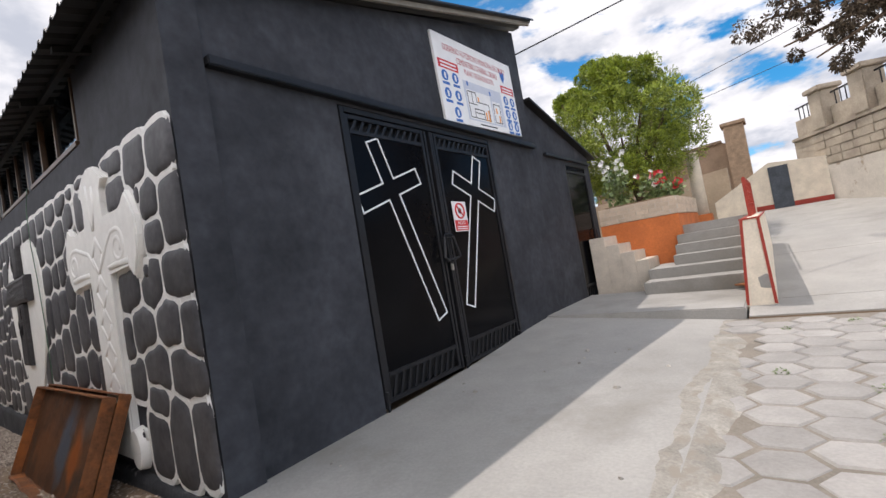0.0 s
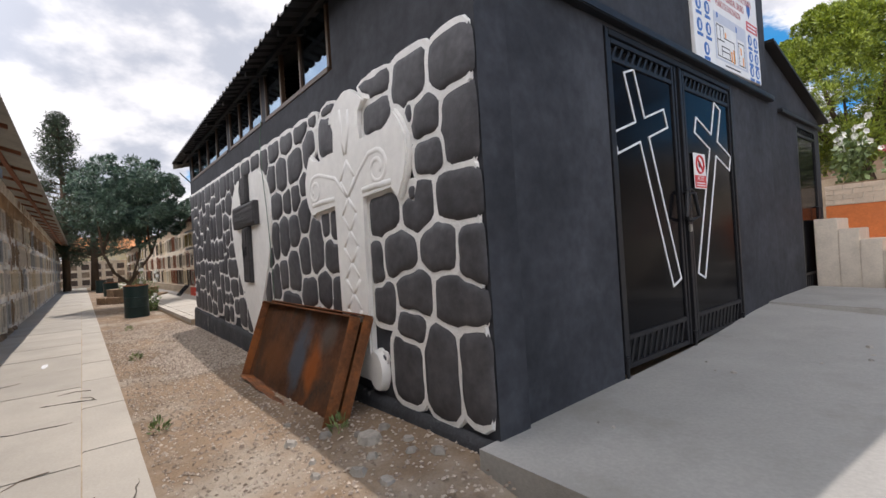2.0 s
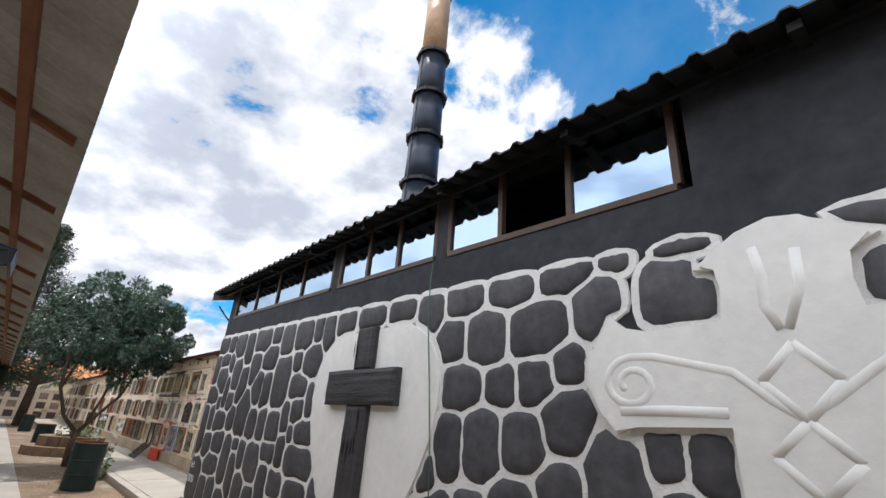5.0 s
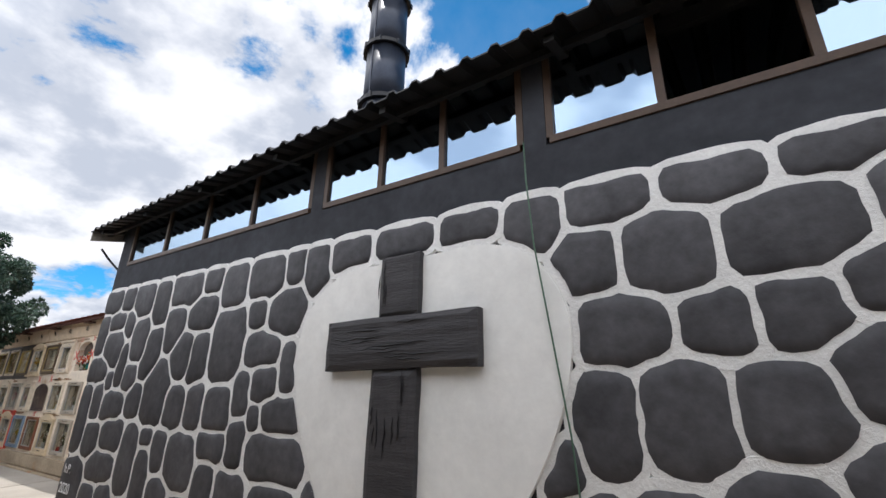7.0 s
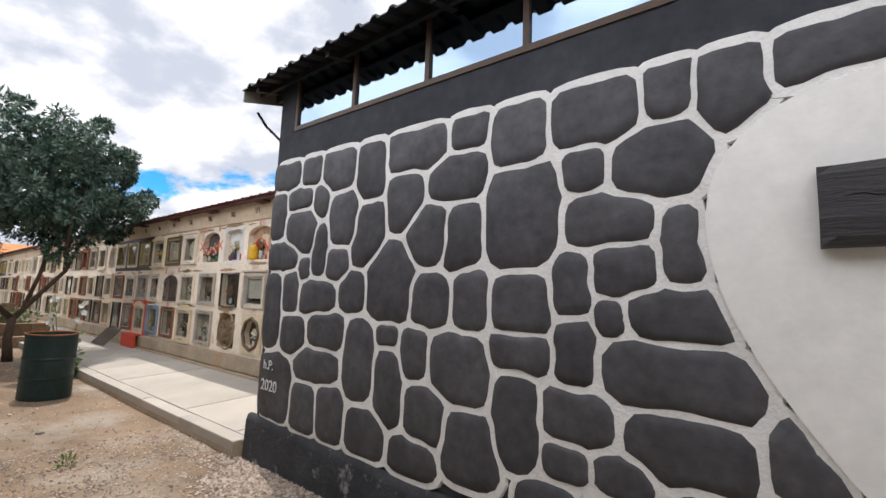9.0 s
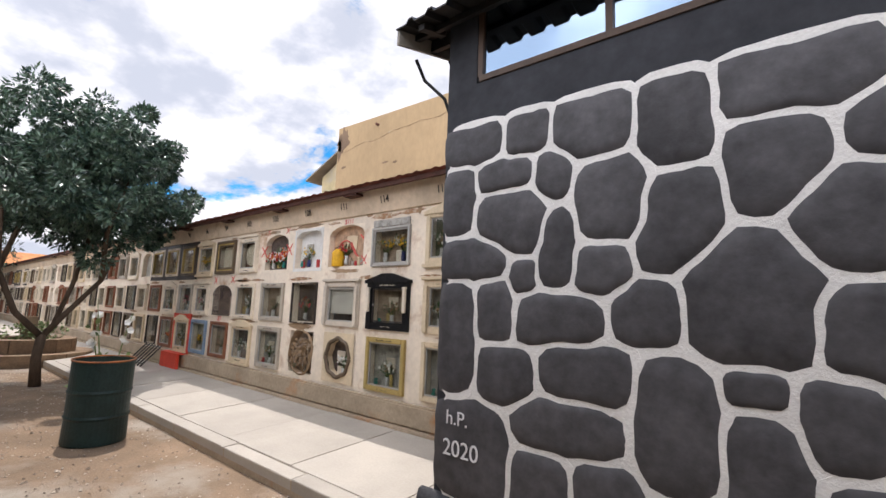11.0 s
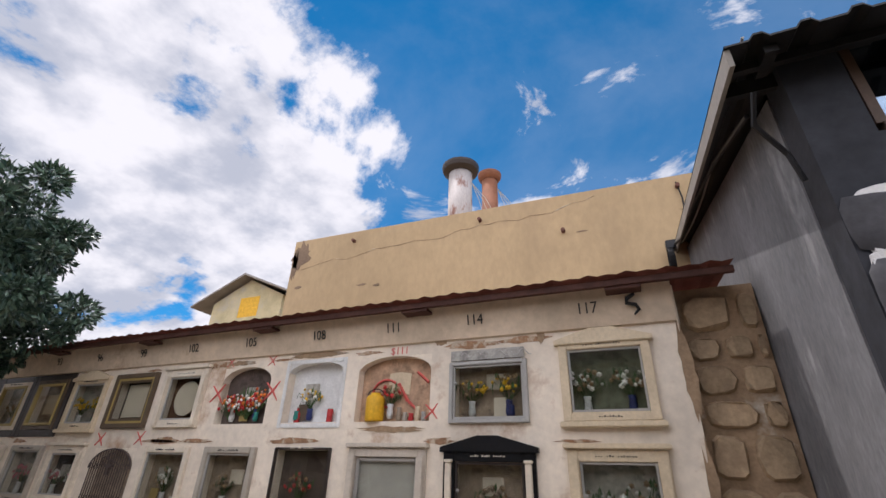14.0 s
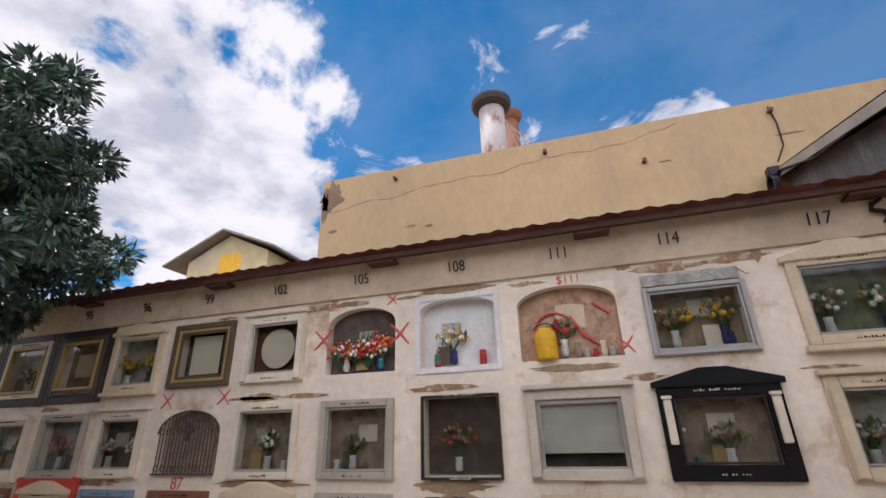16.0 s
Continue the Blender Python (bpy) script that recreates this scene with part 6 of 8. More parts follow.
# rough masonry between the niche wall and the block
M["tanstone"] = paint("tan_field_stone", (0.40, 0.29, 0.18), 0.95, 0.3, 4.0, 30, 0.9, 16, second=(0.27, 0.19, 0.12), second_at=(0.52, 0.66), second_scale=3.0, piece=0.2)
def masonry():
    w = tagged(part("wall_masonry", box(NX0 + 0.004, -12.83, NY + 0.16, NY + 0.5, 0, 3.3), M["mud"]), "rough field stone wall beside the niches", "wall", kind="structure")
    r = random.Random(4)
    z = 0.02
    while z < 3.2:
        h = r.uniform(0.22, 0.36)
        x = NX0 + 0.01
        while x < -12.85:
            ww = min(r.uniform(0.22, 0.46), -12.84 - x)
            if ww > 0.06:
                bm = bmesh.new()
                n = 10
                c = Vector((x + ww / 2, 0, z + h / 2))
                a = [(c.x + (ww / 2 - 0.012) * math.copysign(abs(math.cos(t)) ** 0.6, math.cos(t)) * r.uniform(0.85, 1), c.z + (h / 2 - 0.012) * math.copysign(abs(math.sin(t)) ** 0.6, math.sin(t)) * r.uniform(0.85, 1)) for t in [2 * math.pi * i / n for i in range(n)]]
                v0 = [bm.verts.new((p[0], NY + 0.165, p[1])) for p in a]
                v1 = [bm.verts.new((c.x + (p[0] - c.x) * 0.88, NY + 0.115 + r.uniform(-0.02, 0.02), c.z + (p[1] - c.z) * 0.86)) for p in a]
                for i in range(n):
                    bm.faces.new((v0[i], v0[(i + 1) % n], v1[(i + 1) % n], v1[i]))
                bm.faces.new(v1)
                part("stone", bm, M["tanstone"], w)
            x += ww
        z += h


masonry()


# ---- yellow building behind ----
def yellow():
    w = tagged(part("wall_yellow", prism([(-20.5, 0), (-9.5, 0), (-9.5, 6.28), (-20.5, 6.50)], 4.5, 0, "y", 6.2), M["yellow"]), "cracked yellow rendered wall behind the niches", "wall", kind="structure")
    cr = bmesh.new()
    r = random.Random(5)
    z = 5.75
    pts = []
    for i in range(34):
        x = -20.3 + i * 0.19
        z += r.uniform(-0.06, 0.055) + (0.02 if i > 8 else -0.005)
        pts.append((x, 6.199, z))
    tube(cr, pts, [0.002 + 0.007 * abs(math.sin(i * 1.3)) ** 2 for i in range(34)], 5)
    part("crack", cr, M["mud"], w)
    flake(-20.27, 6.12, 0.26, 0.34, 31, "adobe", 6.2)
    flake(-20.42, 5.9, 0.09, 0.35, 32, "adobe", 6.2)
    for i, (x, z, a, b) in enumerate(((-18.6, 5.2, 0.12, 0.025), (-18.25, 5.15, 0.09, 0.03), (-20.2, 5.35, 0.1, 0.04), (-14.3, 5.6, 0.1, 0.015), (-12.6, 5.7, 0.2, 0.02))):
        flake(x, z, a, b, 40 + i, "adobe", 6.2)
    for x, z in ((-18.9, 6.33), (-16.1, 6.27), (-12.75, 6.22), (-14.6, 5.75), (-11, 6.2)):
        part("drain_stub", lathe([(0.035, 0), (0.035, 0.1), (0.022, 0.1)], 10), M["tile"], w, at=pose(x, 6.21, z - 0.1, 90))
    for x, y, r_, lip, z1, cm, sm, lab in ((-17.30, 8.2, 0.305, 0.18, 9.12, "f_dark", "stackwhite", "old whitewashed metal flue with a rusted cap"), (-17.12, 10.2, 0.24, 0.12, 10.22, "f_rust", "f_rust", "short rust-red metal flue")):
        c = base("roof_flue", pose(x, y, 6.2), lab, "flue")
        H = z1 - 6.2
        part("pipe", lathe([(r_, 0), (r_, H - 0.14)], 26), M[sm], c, smooth=True)
        part("cap_ring", lathe([(r_ + 0.02, H - 0.20), (r_ + lip - 0.03, H - 0.12), (r_ + lip, H - 0.03), (r_ + lip, H + 0.04), (r_ + lip - 0.03, H + 0.04), (r_ - 0.05, H - 0.05)], 26), M[cm], c)
        for q in range(3):
            st = bmesh.new()
            tube(st, [(r_, 0.05, H - 0.5), (r_ + 0.16 + 0.09 * q, 0.1, H - 1.0), (r_ + 0.35 + 0.15 * q, 0.1, H - 1.75)], 0.010, 5)
            part("stay", st, M["f_grey"], c)
    hang = bmesh.new()
    tube(hang, [(-12.76, 6.17, 6.2), (-12.72, 6.17, 5.9), (-12.74, 6.16, 5.5), (-12.9, 6.1, 5.22)], 0.012, 6)
    tagged(part("hanging_cable", hang, M["black"]), "black cable hanging down the yellow wall", "cable")


M["stackwhite"] = paint("peeling_white_flue", (0.46, 0.42, 0.40), 0.7, 0.2, 3, 30, 0.2, 30, second=(0.24, 0.12, 0.09), second_at=(0.55, 0.65), second_scale=4.0, tilt=(1, 1, 0.35))
yellow()


def gable_house():
    th = base("gable_house", pose(-30.9, 14.4, 0), "small yellowed gable house with a sheet roof", "house")
    part("wall", prism([(-2.1, 0), (2.3, 0), (2.3, 9.3), (0.1, 10.35), (-2.1, 9.3)], 6, 0, "y", 0.0), M["gable"], th)
    for s, x1 in ((-1, -3.1), (1, 2.9)):
        bm = prism([(0.1, 10.42), (x1, 10.42 - 0.42 * abs(x1 - 0.1)), (x1, 10.5 - 0.42 * abs(x1 - 0.1)), (0.1, 10.52)], 7, 0, "y", -0.5)
        part("roof", bm, M["sheet"], th)
    part("patch", box(-0.3, 0.9, -0.012, 0, 8.4, 9.4), M["v_yellow"], th, "yellow painted patch")


M["gable"] = paint("weathered_gable", (0.52, 0.44, 0.26), 0.9, 0.25, 1.2, 20, 0.3, 20, second=(0.42, 0.38, 0.30), second_at=(0.5, 0.65), second_scale=0.8)
gable_house()
# conduit at the corner of the block, with a coil of wire
cd = bmesh.new()
tube(cd, [(-13.02, 1.40, 3.62), (-13.03, 1.52, 3.50), (-12.90, 1.62, 3.35), (-12.86, 1.66, 3.2)], 0.014, 6)
tube(cd, [(-13.0, 6.0, 5.02), (-13.02, 5.0, 4.62), (-13.01, 3.9, 4.42), (-12.99, 2.6, 4.05), (-12.97, 1.75, 3.75)], 0.016, 6)
tagged(part("conduit_cable", cd, M["black"]), "black cable run under the gable eave", "cable")
sag = bmesh.new()
tube(sag, [(-12.90, 6.0 - 0.55 * i, 5.02 - 0.10 * i - 0.16 * math.sin(math.pi * i / 8)) for i in range(9)], 0.009, 6)
tagged(part("sagging_cable", sag, M["f_alu"]), "thin pale cable sagging along the cement gable", "cable")
cb = base("cable_coil", pose(-13.02, 6.02, 5.0), "black junction box with a coil of cable under the eave", "junction box")
part("box", box(-0.10, 0.05, -0.08, 0.06, -0.06, 0.08, 0.01), M["iron"], cb)
for k in range(4):
    c = bmesh.new()
    tube(c, [(0.02 * k - 0.08, 0.02 + 0.13 * math.cos(i * math.pi / 8), -0.2 + 0.18 * math.sin(i * math.pi / 8)) for i in range(17)], 0.012, 5)
    part("coil_turn", c, M["black"], cb)


def plaster_scars():
    """Ragged patches where the whitewash has fallen off between the niches."""
    r = random.Random(41)
    for k in range(26):
        x = n_x(0) + 0.4 - r.uniform(0, 12.5)
        z = r.choice((2.94, 2.93, 2.10, 1.36, 2.16))
        w, h = r.uniform(0.10, 0.34), r.uniform(0.012, 0.035)
        n = 22
        out = []
        for i in range(n):
            a = 6.283 * i / n
            f = 1 + 0.55 * noise.noise((k * 3.1, 2.2 * math.cos(a), 2.2 * math.sin(a)))
            out.append((x + w * f * math.cos(a), z + h * f * math.sin(a)))
        tagged(part("plaster_scar", prism(out, -0.003, 0.0, "y", NY - 0.001), M["scar"]), "brown scar where the whitewash has fallen off", "plaster scar", kind="structure")


M["scar"] = paint("bare_mud_scar", (0.36, 0.21, 0.12), 0.95, 0.35, 8, 40, 0.9, 30, second=(0.52, 0.42, 0.31), second_at=(0.5, 0.58), second_scale=12)
plaster_scars()

# ---- niche wall in the south, seen along its length ----
LY = -2.0
L_ROWS = ((0.20, 0.80), (1.00, 1.58), (1.78, 2.36), (2.58, 3.14))
L_COLS = 58


def l_x(k):
    return 1.2 - 0.95 * k


def south_wall():
    bm = bmesh.new()
    x0, x1 = l_x(L_COLS - 1) - 0.5, l_x(0) + 0.5
    upper = bmesh.new()
    add_box(bm, x0, x1, LY - 2.4, LY - 0.42, 0, 3.95)
    for a, b in ((-0.2, 0.20), (0.80, 1.00), (1.58, 1.78), (2.36, 2.58), (3.14, 3.62)):
        add_box(upper if a > 3 else bm, x0, x1, LY - 0.42, LY, a, b)
    add_box(bm, x0, x1, LY - 0.42, LY + 0.03, 3.62, 3.90)
    for row, (a, b) in enumerate(L_ROWS):
        xr = x1
        for k in range(L_COLS):
            add_box(upper if row == 3 else bm, l_x(k) + HALF, xr, LY - 0.42, LY, a, b)
            xr = l_x(k) - HALF
        add_box(upper if row == 3 else bm, x0, xr, LY - 0.42, LY, a, b)
    w = tagged(part("wall_niches_south", bm, M["mudwhite"]), "crumbling whitewashed mud wall of burial niches", "wall", kind="structure")
    part("upper_wall", upper, M["mudbare"], w, "bare brown mud plaster with remains of whitewash")
    r = random.Random(21)
    for k in range(44):
        x = r.uniform(-18, -2.5)
        n = 9
        rr = [r.uniform(0.05, 0.11) for _ in range(n)]
        bmk = bmesh.new()
        c = (x, LY + 0.02, r.uniform(0.02, 0.10))
        top = [bmk.verts.new((c[0] + 1.6 * rr[i] * math.cos(6.283 * i / n), c[1] + 0.6 * rr[i] * math.sin(6.283 * i / n), c[2] + r.uniform(0.0, 0.06))) for i in range(n)]
        bot = [bmk.verts.new((c[0] + 1.9 * rr[i] * math.cos(6.283 * i / n), c[1] + 0.9 * rr[i] * math.sin(6.283 * i / n), -0.02)) for i in range(n)]
        bmk.faces.new(top)
        for i in range(n):
            bmk.faces.new((bot[i], bot[(i + 1) % n], top[(i + 1) % n], top[i]))
        part("foot_stone", bmk, M["fieldstone"], w)


M["mudbare"] = paint("bare_mud_plaster", (0.36, 0.24, 0.14), 0.95, 0.35, 1.8, 25, 0.9, 12, second=(0.62, 0.54, 0.43), second_at=(0.54, 0.64), second_scale=1.2)
M["mudwhite"] = paint("flaking_whitewash", (0.80, 0.76, 0.68), 0.95, 0.25, 1.6, 25, 0.9, 14, second=(0.30, 0.19, 0.11), second_at=(0.52, 0.60), second_scale=1.5)
south_wall()


def south_roof():
    th = base("roof_niches_south", pose(0, 0, 0), "corrugated sheet roof overhanging the south niches", "roof", kind="structure")
    bm = bmesh.new()
    x0, x1 = l_x(L_COLS - 1) - 0.6, l_x(0) + 0.6
    n = int((x1 - x0) / 0.09)
    rows = [[bm.verts.new((x0 + (x1 - x0) * i / n, y, z + 0.03 * (i % 2))) for i in range(n + 1)] for y, z in ((-1.17, 3.65), (-4.6, 4.75))]
    for i in range(n):
        bm.faces.new((rows[0][i], rows[0][i + 1], rows[1][i + 1], rows[1][i]))
    bmesh.ops.solidify(bm, geom=bm.faces[:], thickness=0.008)
    part("sheet", bm, M["sheet"], th)
    part("purlin", box(x0, x1, -1.62, -1.55, 3.68, 3.755, 0.004), M["f_rust"], th, "rusty steel purlin")
    for k in range(28):
        x = l_x(0) - 1.9 * k
        bb = bmesh.new()
        vs = add_box(bb, x - 0.04, x + 0.04, -2.02, -1.25, 0, 0.06)
        for v in vs:
            v.co.z += 3.60 + 0.32 * (-1.2 - v.co.y)
        part("rafter", bb, M["f_rust"], th)


south_roof()
rl = random.Random(31)
for k in range(2, L_COLS):
    for row in range(4):
        near = 4 <= k <= 16
        if rl.random() < (0.55 if row == 3 else 0.08):
            kind = "hole"
        else:
            kind = rl.choice(["plain", "plain", "plain", "marble", "pediment", "arch", "plain"])
        fm = rl.choice(["f_white", "f_white", "f_alu", "f_white", "f_cream", "f_marble"])
        fl = ()
        niche(kind, 0, row, fm, rl.choice(["b_grey", "b_pale", "b_pale", "f_grey", "b_brown"]), 5000 + 4 * k + row, fl, ("v_white",), near=near and row < 3,
              m=pose(l_x(k), LY, L_ROWS[row][0], 0, 0, 180), rows=L_ROWS, depth=0.06)
aw = base("niche_awning", pose(-10.35, LY, 3.08), "small dark blue sheet awning over a niche", "awning")
M["awning"] = paint("blue_sheet", (0.035, 0.06, 0.11), 0.4, 0.25, 5, 30, 0.1, 30)
part("sheet", prism([(0.0, 0.12), (0.62, 0.02), (0.62, 0.0), (0.0, 0.10)], 0.8, 0, "x", -0.4), M["awning"], aw)
part("front_lip", box(-0.4, 0.4, 0.60, 0.615, -0.12, 0.0), M["awning"], aw)
for s in (-0.36, 0.36):
    b = bmesh.new()
    tube(b, [(s, 0.0, -0.15), (s, 0.55, 0.0)], 0.008, 5)
    part("brace", b, M["iron"], aw)

# ---- far end: a low block of niches across the walk, trees and roofs beyond ----
def end_block():
    th = base("niche_block", pose(-58, 0, 0), "low whitewashed block of niches across the far end", "niche block")
    part("wall", box(-1.5, 0, -2.6, 6.5, 0, 2.5), M["niche"], th)
    part("coping", box(-1.6, 0.1, -2.7, 6.6, 2.505, 2.6), M["niche"], th)
    for i in range(9):
        for j in range(3):
            y, z = -2.1 + i * 0.95, 0.25 + j * 0.76
            part("opening", box(0.0, 0.02, y - 0.30, y + 0.30, z, z + 0.52), M["b_dark"] if (i + j) % 3 else M["b_brown"], th)
            bm = bmesh.new()
            for a, b, c, d in ((y - 0.36, y - 0.301, z - 0.05, z + 0.57), (y + 0.301, y + 0.36, z - 0.05, z + 0.57), (y - 0.30, y + 0.30, z + 0.521, z + 0.57)):
                add_box(bm, 0.002, 0.06, a, b, c, d)
            part("frame", bm, M["f_white"], th)
    h = base("tiled_house", pose(-74, 6, 0), "distant house with an orange tiled roof", "house")
    part("wall", box(-3, 3, -8, 8, 0, 4.2), M["gable"], h)
    part("roof", prism([(-3.4, 4.2), (3.4, 4.2), (0, 6.0)], 17, 0, "y", -8.5), M["orangetile"], h)


M["orangetile"] = paint("orange_tiles", (0.50, 0.20, 0.07), 0.8, 0.25, 2, 20, 0.3, 20)
end_block()

# ---- plants ----
def leaf_crown(name, th, mat, clumps, per, leaf, rnd, spread=0.32, droop=0.2, label=""):
    """Thousands of small folded leaves in tufts about the branch ends."""
    verts, faces = [], []
    for c, r in clumps:
        for k in range(per):
            d = Vector((rnd.gauss(0, 1), rnd.gauss(0, 1), rnd.gauss(0, 1)))
            d.normalize()
            p = c + d * r * rnd.uniform(0.35, 1.0) ** 0.6
            ax = (d + Vector((rnd.uniform(-0.7, 0.7), rnd.uniform(-0.7, 0.7), rnd.uniform(-0.6, 0.6) - droop))).normalized()
            side = ax.cross(Vector((rnd.uniform(-1, 1), rnd.uniform(-1, 1), rnd.uniform(-1, 1)))).normalized()
            up_ = side.cross(ax)
            L, w = leaf[0] * rnd.uniform(0.7, 1.3), leaf[1] * rnd.uniform(0.7, 1.3)
            i = len(verts)
            verts += [p, p + ax * L * 0.5 + side * w, p + ax * L - up_ * L * 0.12, p + ax * L * 0.5 - side * w]
            faces += [(i, i + 1, i + 2), (i, i + 2, i + 3)]
    me = bpy.data.meshes.new(name)
    me.from_pydata([tuple(v) for v in verts], [], faces)
    me.materials.append(mat)
    ob = new(name, me)
    ob.parent = th
    ob["kind"] = "stuff"
    if label:
        ob["label"] = label
    return ob


def branching(th, rnd, stems, mat):
    """Limbs from (start, end, radius) with a bend, one part a limb."""
    for nm, pts, radii in stems:
        bm = bmesh.new()
        tube(bm, pts, radii, 9)
        part(nm, bm, mat, th, smooth=True)


def isl_leaf(name, a, b, rough=0.5):
    """Leaf colour that varies leaf by leaf."""
    m = bpy.data.materials.new(name)
    m.use_nodes = True
    ns, ls = m.node_tree.nodes, m.node_tree.links
    p = ns["Principled BSDF"]
    g = ns.new("ShaderNodeNewGeometry")
    x = ns.new("ShaderNodeMix")
    x.data_type = "RGBA"
    x.inputs[6].default_value, x.inputs[7].default_value = (*a, 1), (*b, 1)
    ls.new(g.outputs["Random Per Island"], x.inputs[0])
    ls.new(x.outputs[2], p.inputs["Base Color"])
    p.inputs["Roughness"].default_value = rough
    p.inputs["Transmission Weight"].default_value = 0.0
    p.inputs["Subsurface Weight"].default_value = 0.0
    return m


M["leaf_dark"] = isl_leaf("dark_leaf", (0.016, 0.042, 0.028), (0.13, 0.20, 0.13), 0.32)
M["leaf_lime"] = isl_leaf("lime_leaf", (0.075, 0.12, 0.010), (0.32, 0.38, 0.03), 0.5)
M["leaf_pine"] = isl_leaf("pine_needle", (0.022, 0.036, 0.018), (0.06, 0.085, 0.04), 0.7)
M["leaf_sprig"] = isl_leaf("sprig_leaf", (0.07, 0.11, 0.03), (0.20, 0.26, 0.09), 0.5)
M["leaf_brown"] = isl_leaf("dry_needle", (0.035, 0.025, 0.015), (0.10, 0.07, 0.04), 0.8)


def path_tree():
    rnd = random.Random(9)
    th = base("tree", pose(-21.9, 0.9, 0.02), "dark green broadleaf tree with a forked trunk beside the walk", "tree")
    V = Vector
    stems = [("trunk", [V((0, 0, -0.05)), V((0.02, -0.05, 0.5)), V((0.05, -0.02, 0.95))], [0.10, 0.08, 0.075]),
             ("limb", [V((0.05, -0.02, 0.9)), V((0.1, -0.45, 1.35)), V((0.0, -0.75, 2.1)), V((0.1, -0.85, 3.2)), V((0.1, -1.1, 4.0))], [0.058, 0.05, 0.045, 0.035, 0.015]),
             ("limb", [V((0.05, -0.02, 0.9)), V((0, 0.3, 1.35)), V((0.1, 0.75, 2.0)), V((0, 1.05, 2.9)), V((0, 1.3, 4.0))], [0.058, 0.05, 0.042, 0.032, 0.015]),
             ("limb", [V((0.02, 0.12, 1.1)), V((-0.1, 0.35, 1.9)), V((-0.1, 0.5, 2.8)), V((0, 0.45, 4.0)), V((0, 0.5, 5.2))], [0.045, 0.04, 0.036, 0.025, 0.01]),
             ("limb", [V((0.0, -0.75, 2.1)), V((-0.5, -0.5, 3.0)), V((-0.9, -0.3, 4.2))], [0.05, 0.04, 0.015]),
             ("limb", [V((0.1, 0.75, 2.0)), V((0.7, 0.6, 2.9)), V((1.0, 0.8, 4.1))], [0.05, 0.04, 0.015])]
    branching(th, rnd, stems, M["bark"])
    clumps = []
    for k in range(290):
        a, u = rnd.uniform(0, 6.283), rnd.uniform(-1, 1)
        rr = rnd.uniform(0.3, 1.0) ** 0.5
        q = math.sqrt(1 - u * u)
        rr *= 0.80 + 0.42 * noise.noise((2.1 * q * math.cos(a), 2.1 * q * math.sin(a), 2.1 * u + 5))
        c = V((2.0 * rr * q * math.cos(a), 0.25 + 2.1 * rr * q * math.sin(a), 4.05 + 1.7 * rr * u))
        if noise.noise((c.x * 1.5 + 9, c.y * 1.5, c.z * 1.5)) < -0.16:
            continue
        if c.z < 2.8 and abs(c.y) < 0.4:
            c.z += 0.4
        clumps.append((c, rnd.uniform(0.15, 0.30)))
    for k in range(40):
        a = rnd.uniform(0, 6.283)
        u = rnd.uniform(-0.7, 1.0)
        q = math.sqrt(1 - u * u)
        clumps.append((V((1.95 * q * math.cos(a), 0.25 + 1.95 * q * math.sin(a), 4.05 + 1.68 * u)), rnd.uniform(0.08, 0.16)))
    for k in range(26):
        a = rnd.uniform(0, 6.283)
        clumps.append((V((1.7 * math.cos(a), 0.1 + 1.55 * math.sin(a), rnd.uniform(2.9, 5.0) + 0.2)), 0.24))
    for y, z in ((-0.8, 5.75), (0.3, 5.95), (1.0, 5.6), (-1.3, 5.3), (1.6, 5.0), (-1.7, 4.3), (1.75, 3.9)):
        clumps.append((V((rnd.uniform(-0.4, 0.4), y, z - 0.45)), 0.3))
    leaf_crown("crown", th, M["leaf_dark"], clumps, 190, (0.115, 0.022), rnd, label="dense glossy dark green leaves")


path_tree()


def lime_tree():
    rnd = random.Random(19)
    V = Vector
    th = base("tree", pose(-3.0, 13.0, 1.6), "yellow-green feathery tree in the planted terrace", "tree")
    stems = [("trunk", [V((0.3, 0, -0.2)), V((0.28, 0, 0.5)), V((0.1, 0, 1.3))], [0.16, 0.14, 0.11])]
    for k in range(7):
        a = k * 0.9
        stems.append(("limb", [V((0.15, 0, 1.0)), V((0.8 * math.cos(a), 0.8 * math.sin(a), 2.2)), V((1.4 * math.cos(a), 1.4 * math.sin(a), 3.4 + 0.4 * math.sin(k * 2)))], [0.08, 0.05, 0.015]))
    branching(th, rnd, stems, M["bark"])
    clumps = []
    for k in range(170):
        a, u = rnd.uniform(0, 6.283), rnd.uniform(-1, 1)
        rr = rnd.uniform(0.35, 1.0) ** 0.5
        q = math.sqrt(1 - u * u) * (1.0 if u < 0.2 else 0.95)
        clumps.append((V((2.0 * rr * q * math.cos(a), 2.0 * rr * q * math.sin(a), 2.7 + 1.75 * rr * u)), rnd.uniform(0.22, 0.42)))
    for k in range(70):
        a = rnd.uniform(0, 6.283)
        far = 1.5 * math.sqrt(rnd.random())
        clumps.append((V((far * math.cos(a), far * math.sin(a), 4.55 - 0.38 * far * far + rnd.uniform(-0.2, 0.2))), rnd.uniform(0.10, 0.22)))
    leaf_crown("crown", th, M["leaf_lime"], clumps, 470, (0.075, 0.014), rnd, droop=-0.3, label="light yellow-green feathery foliage")


lime_tree()


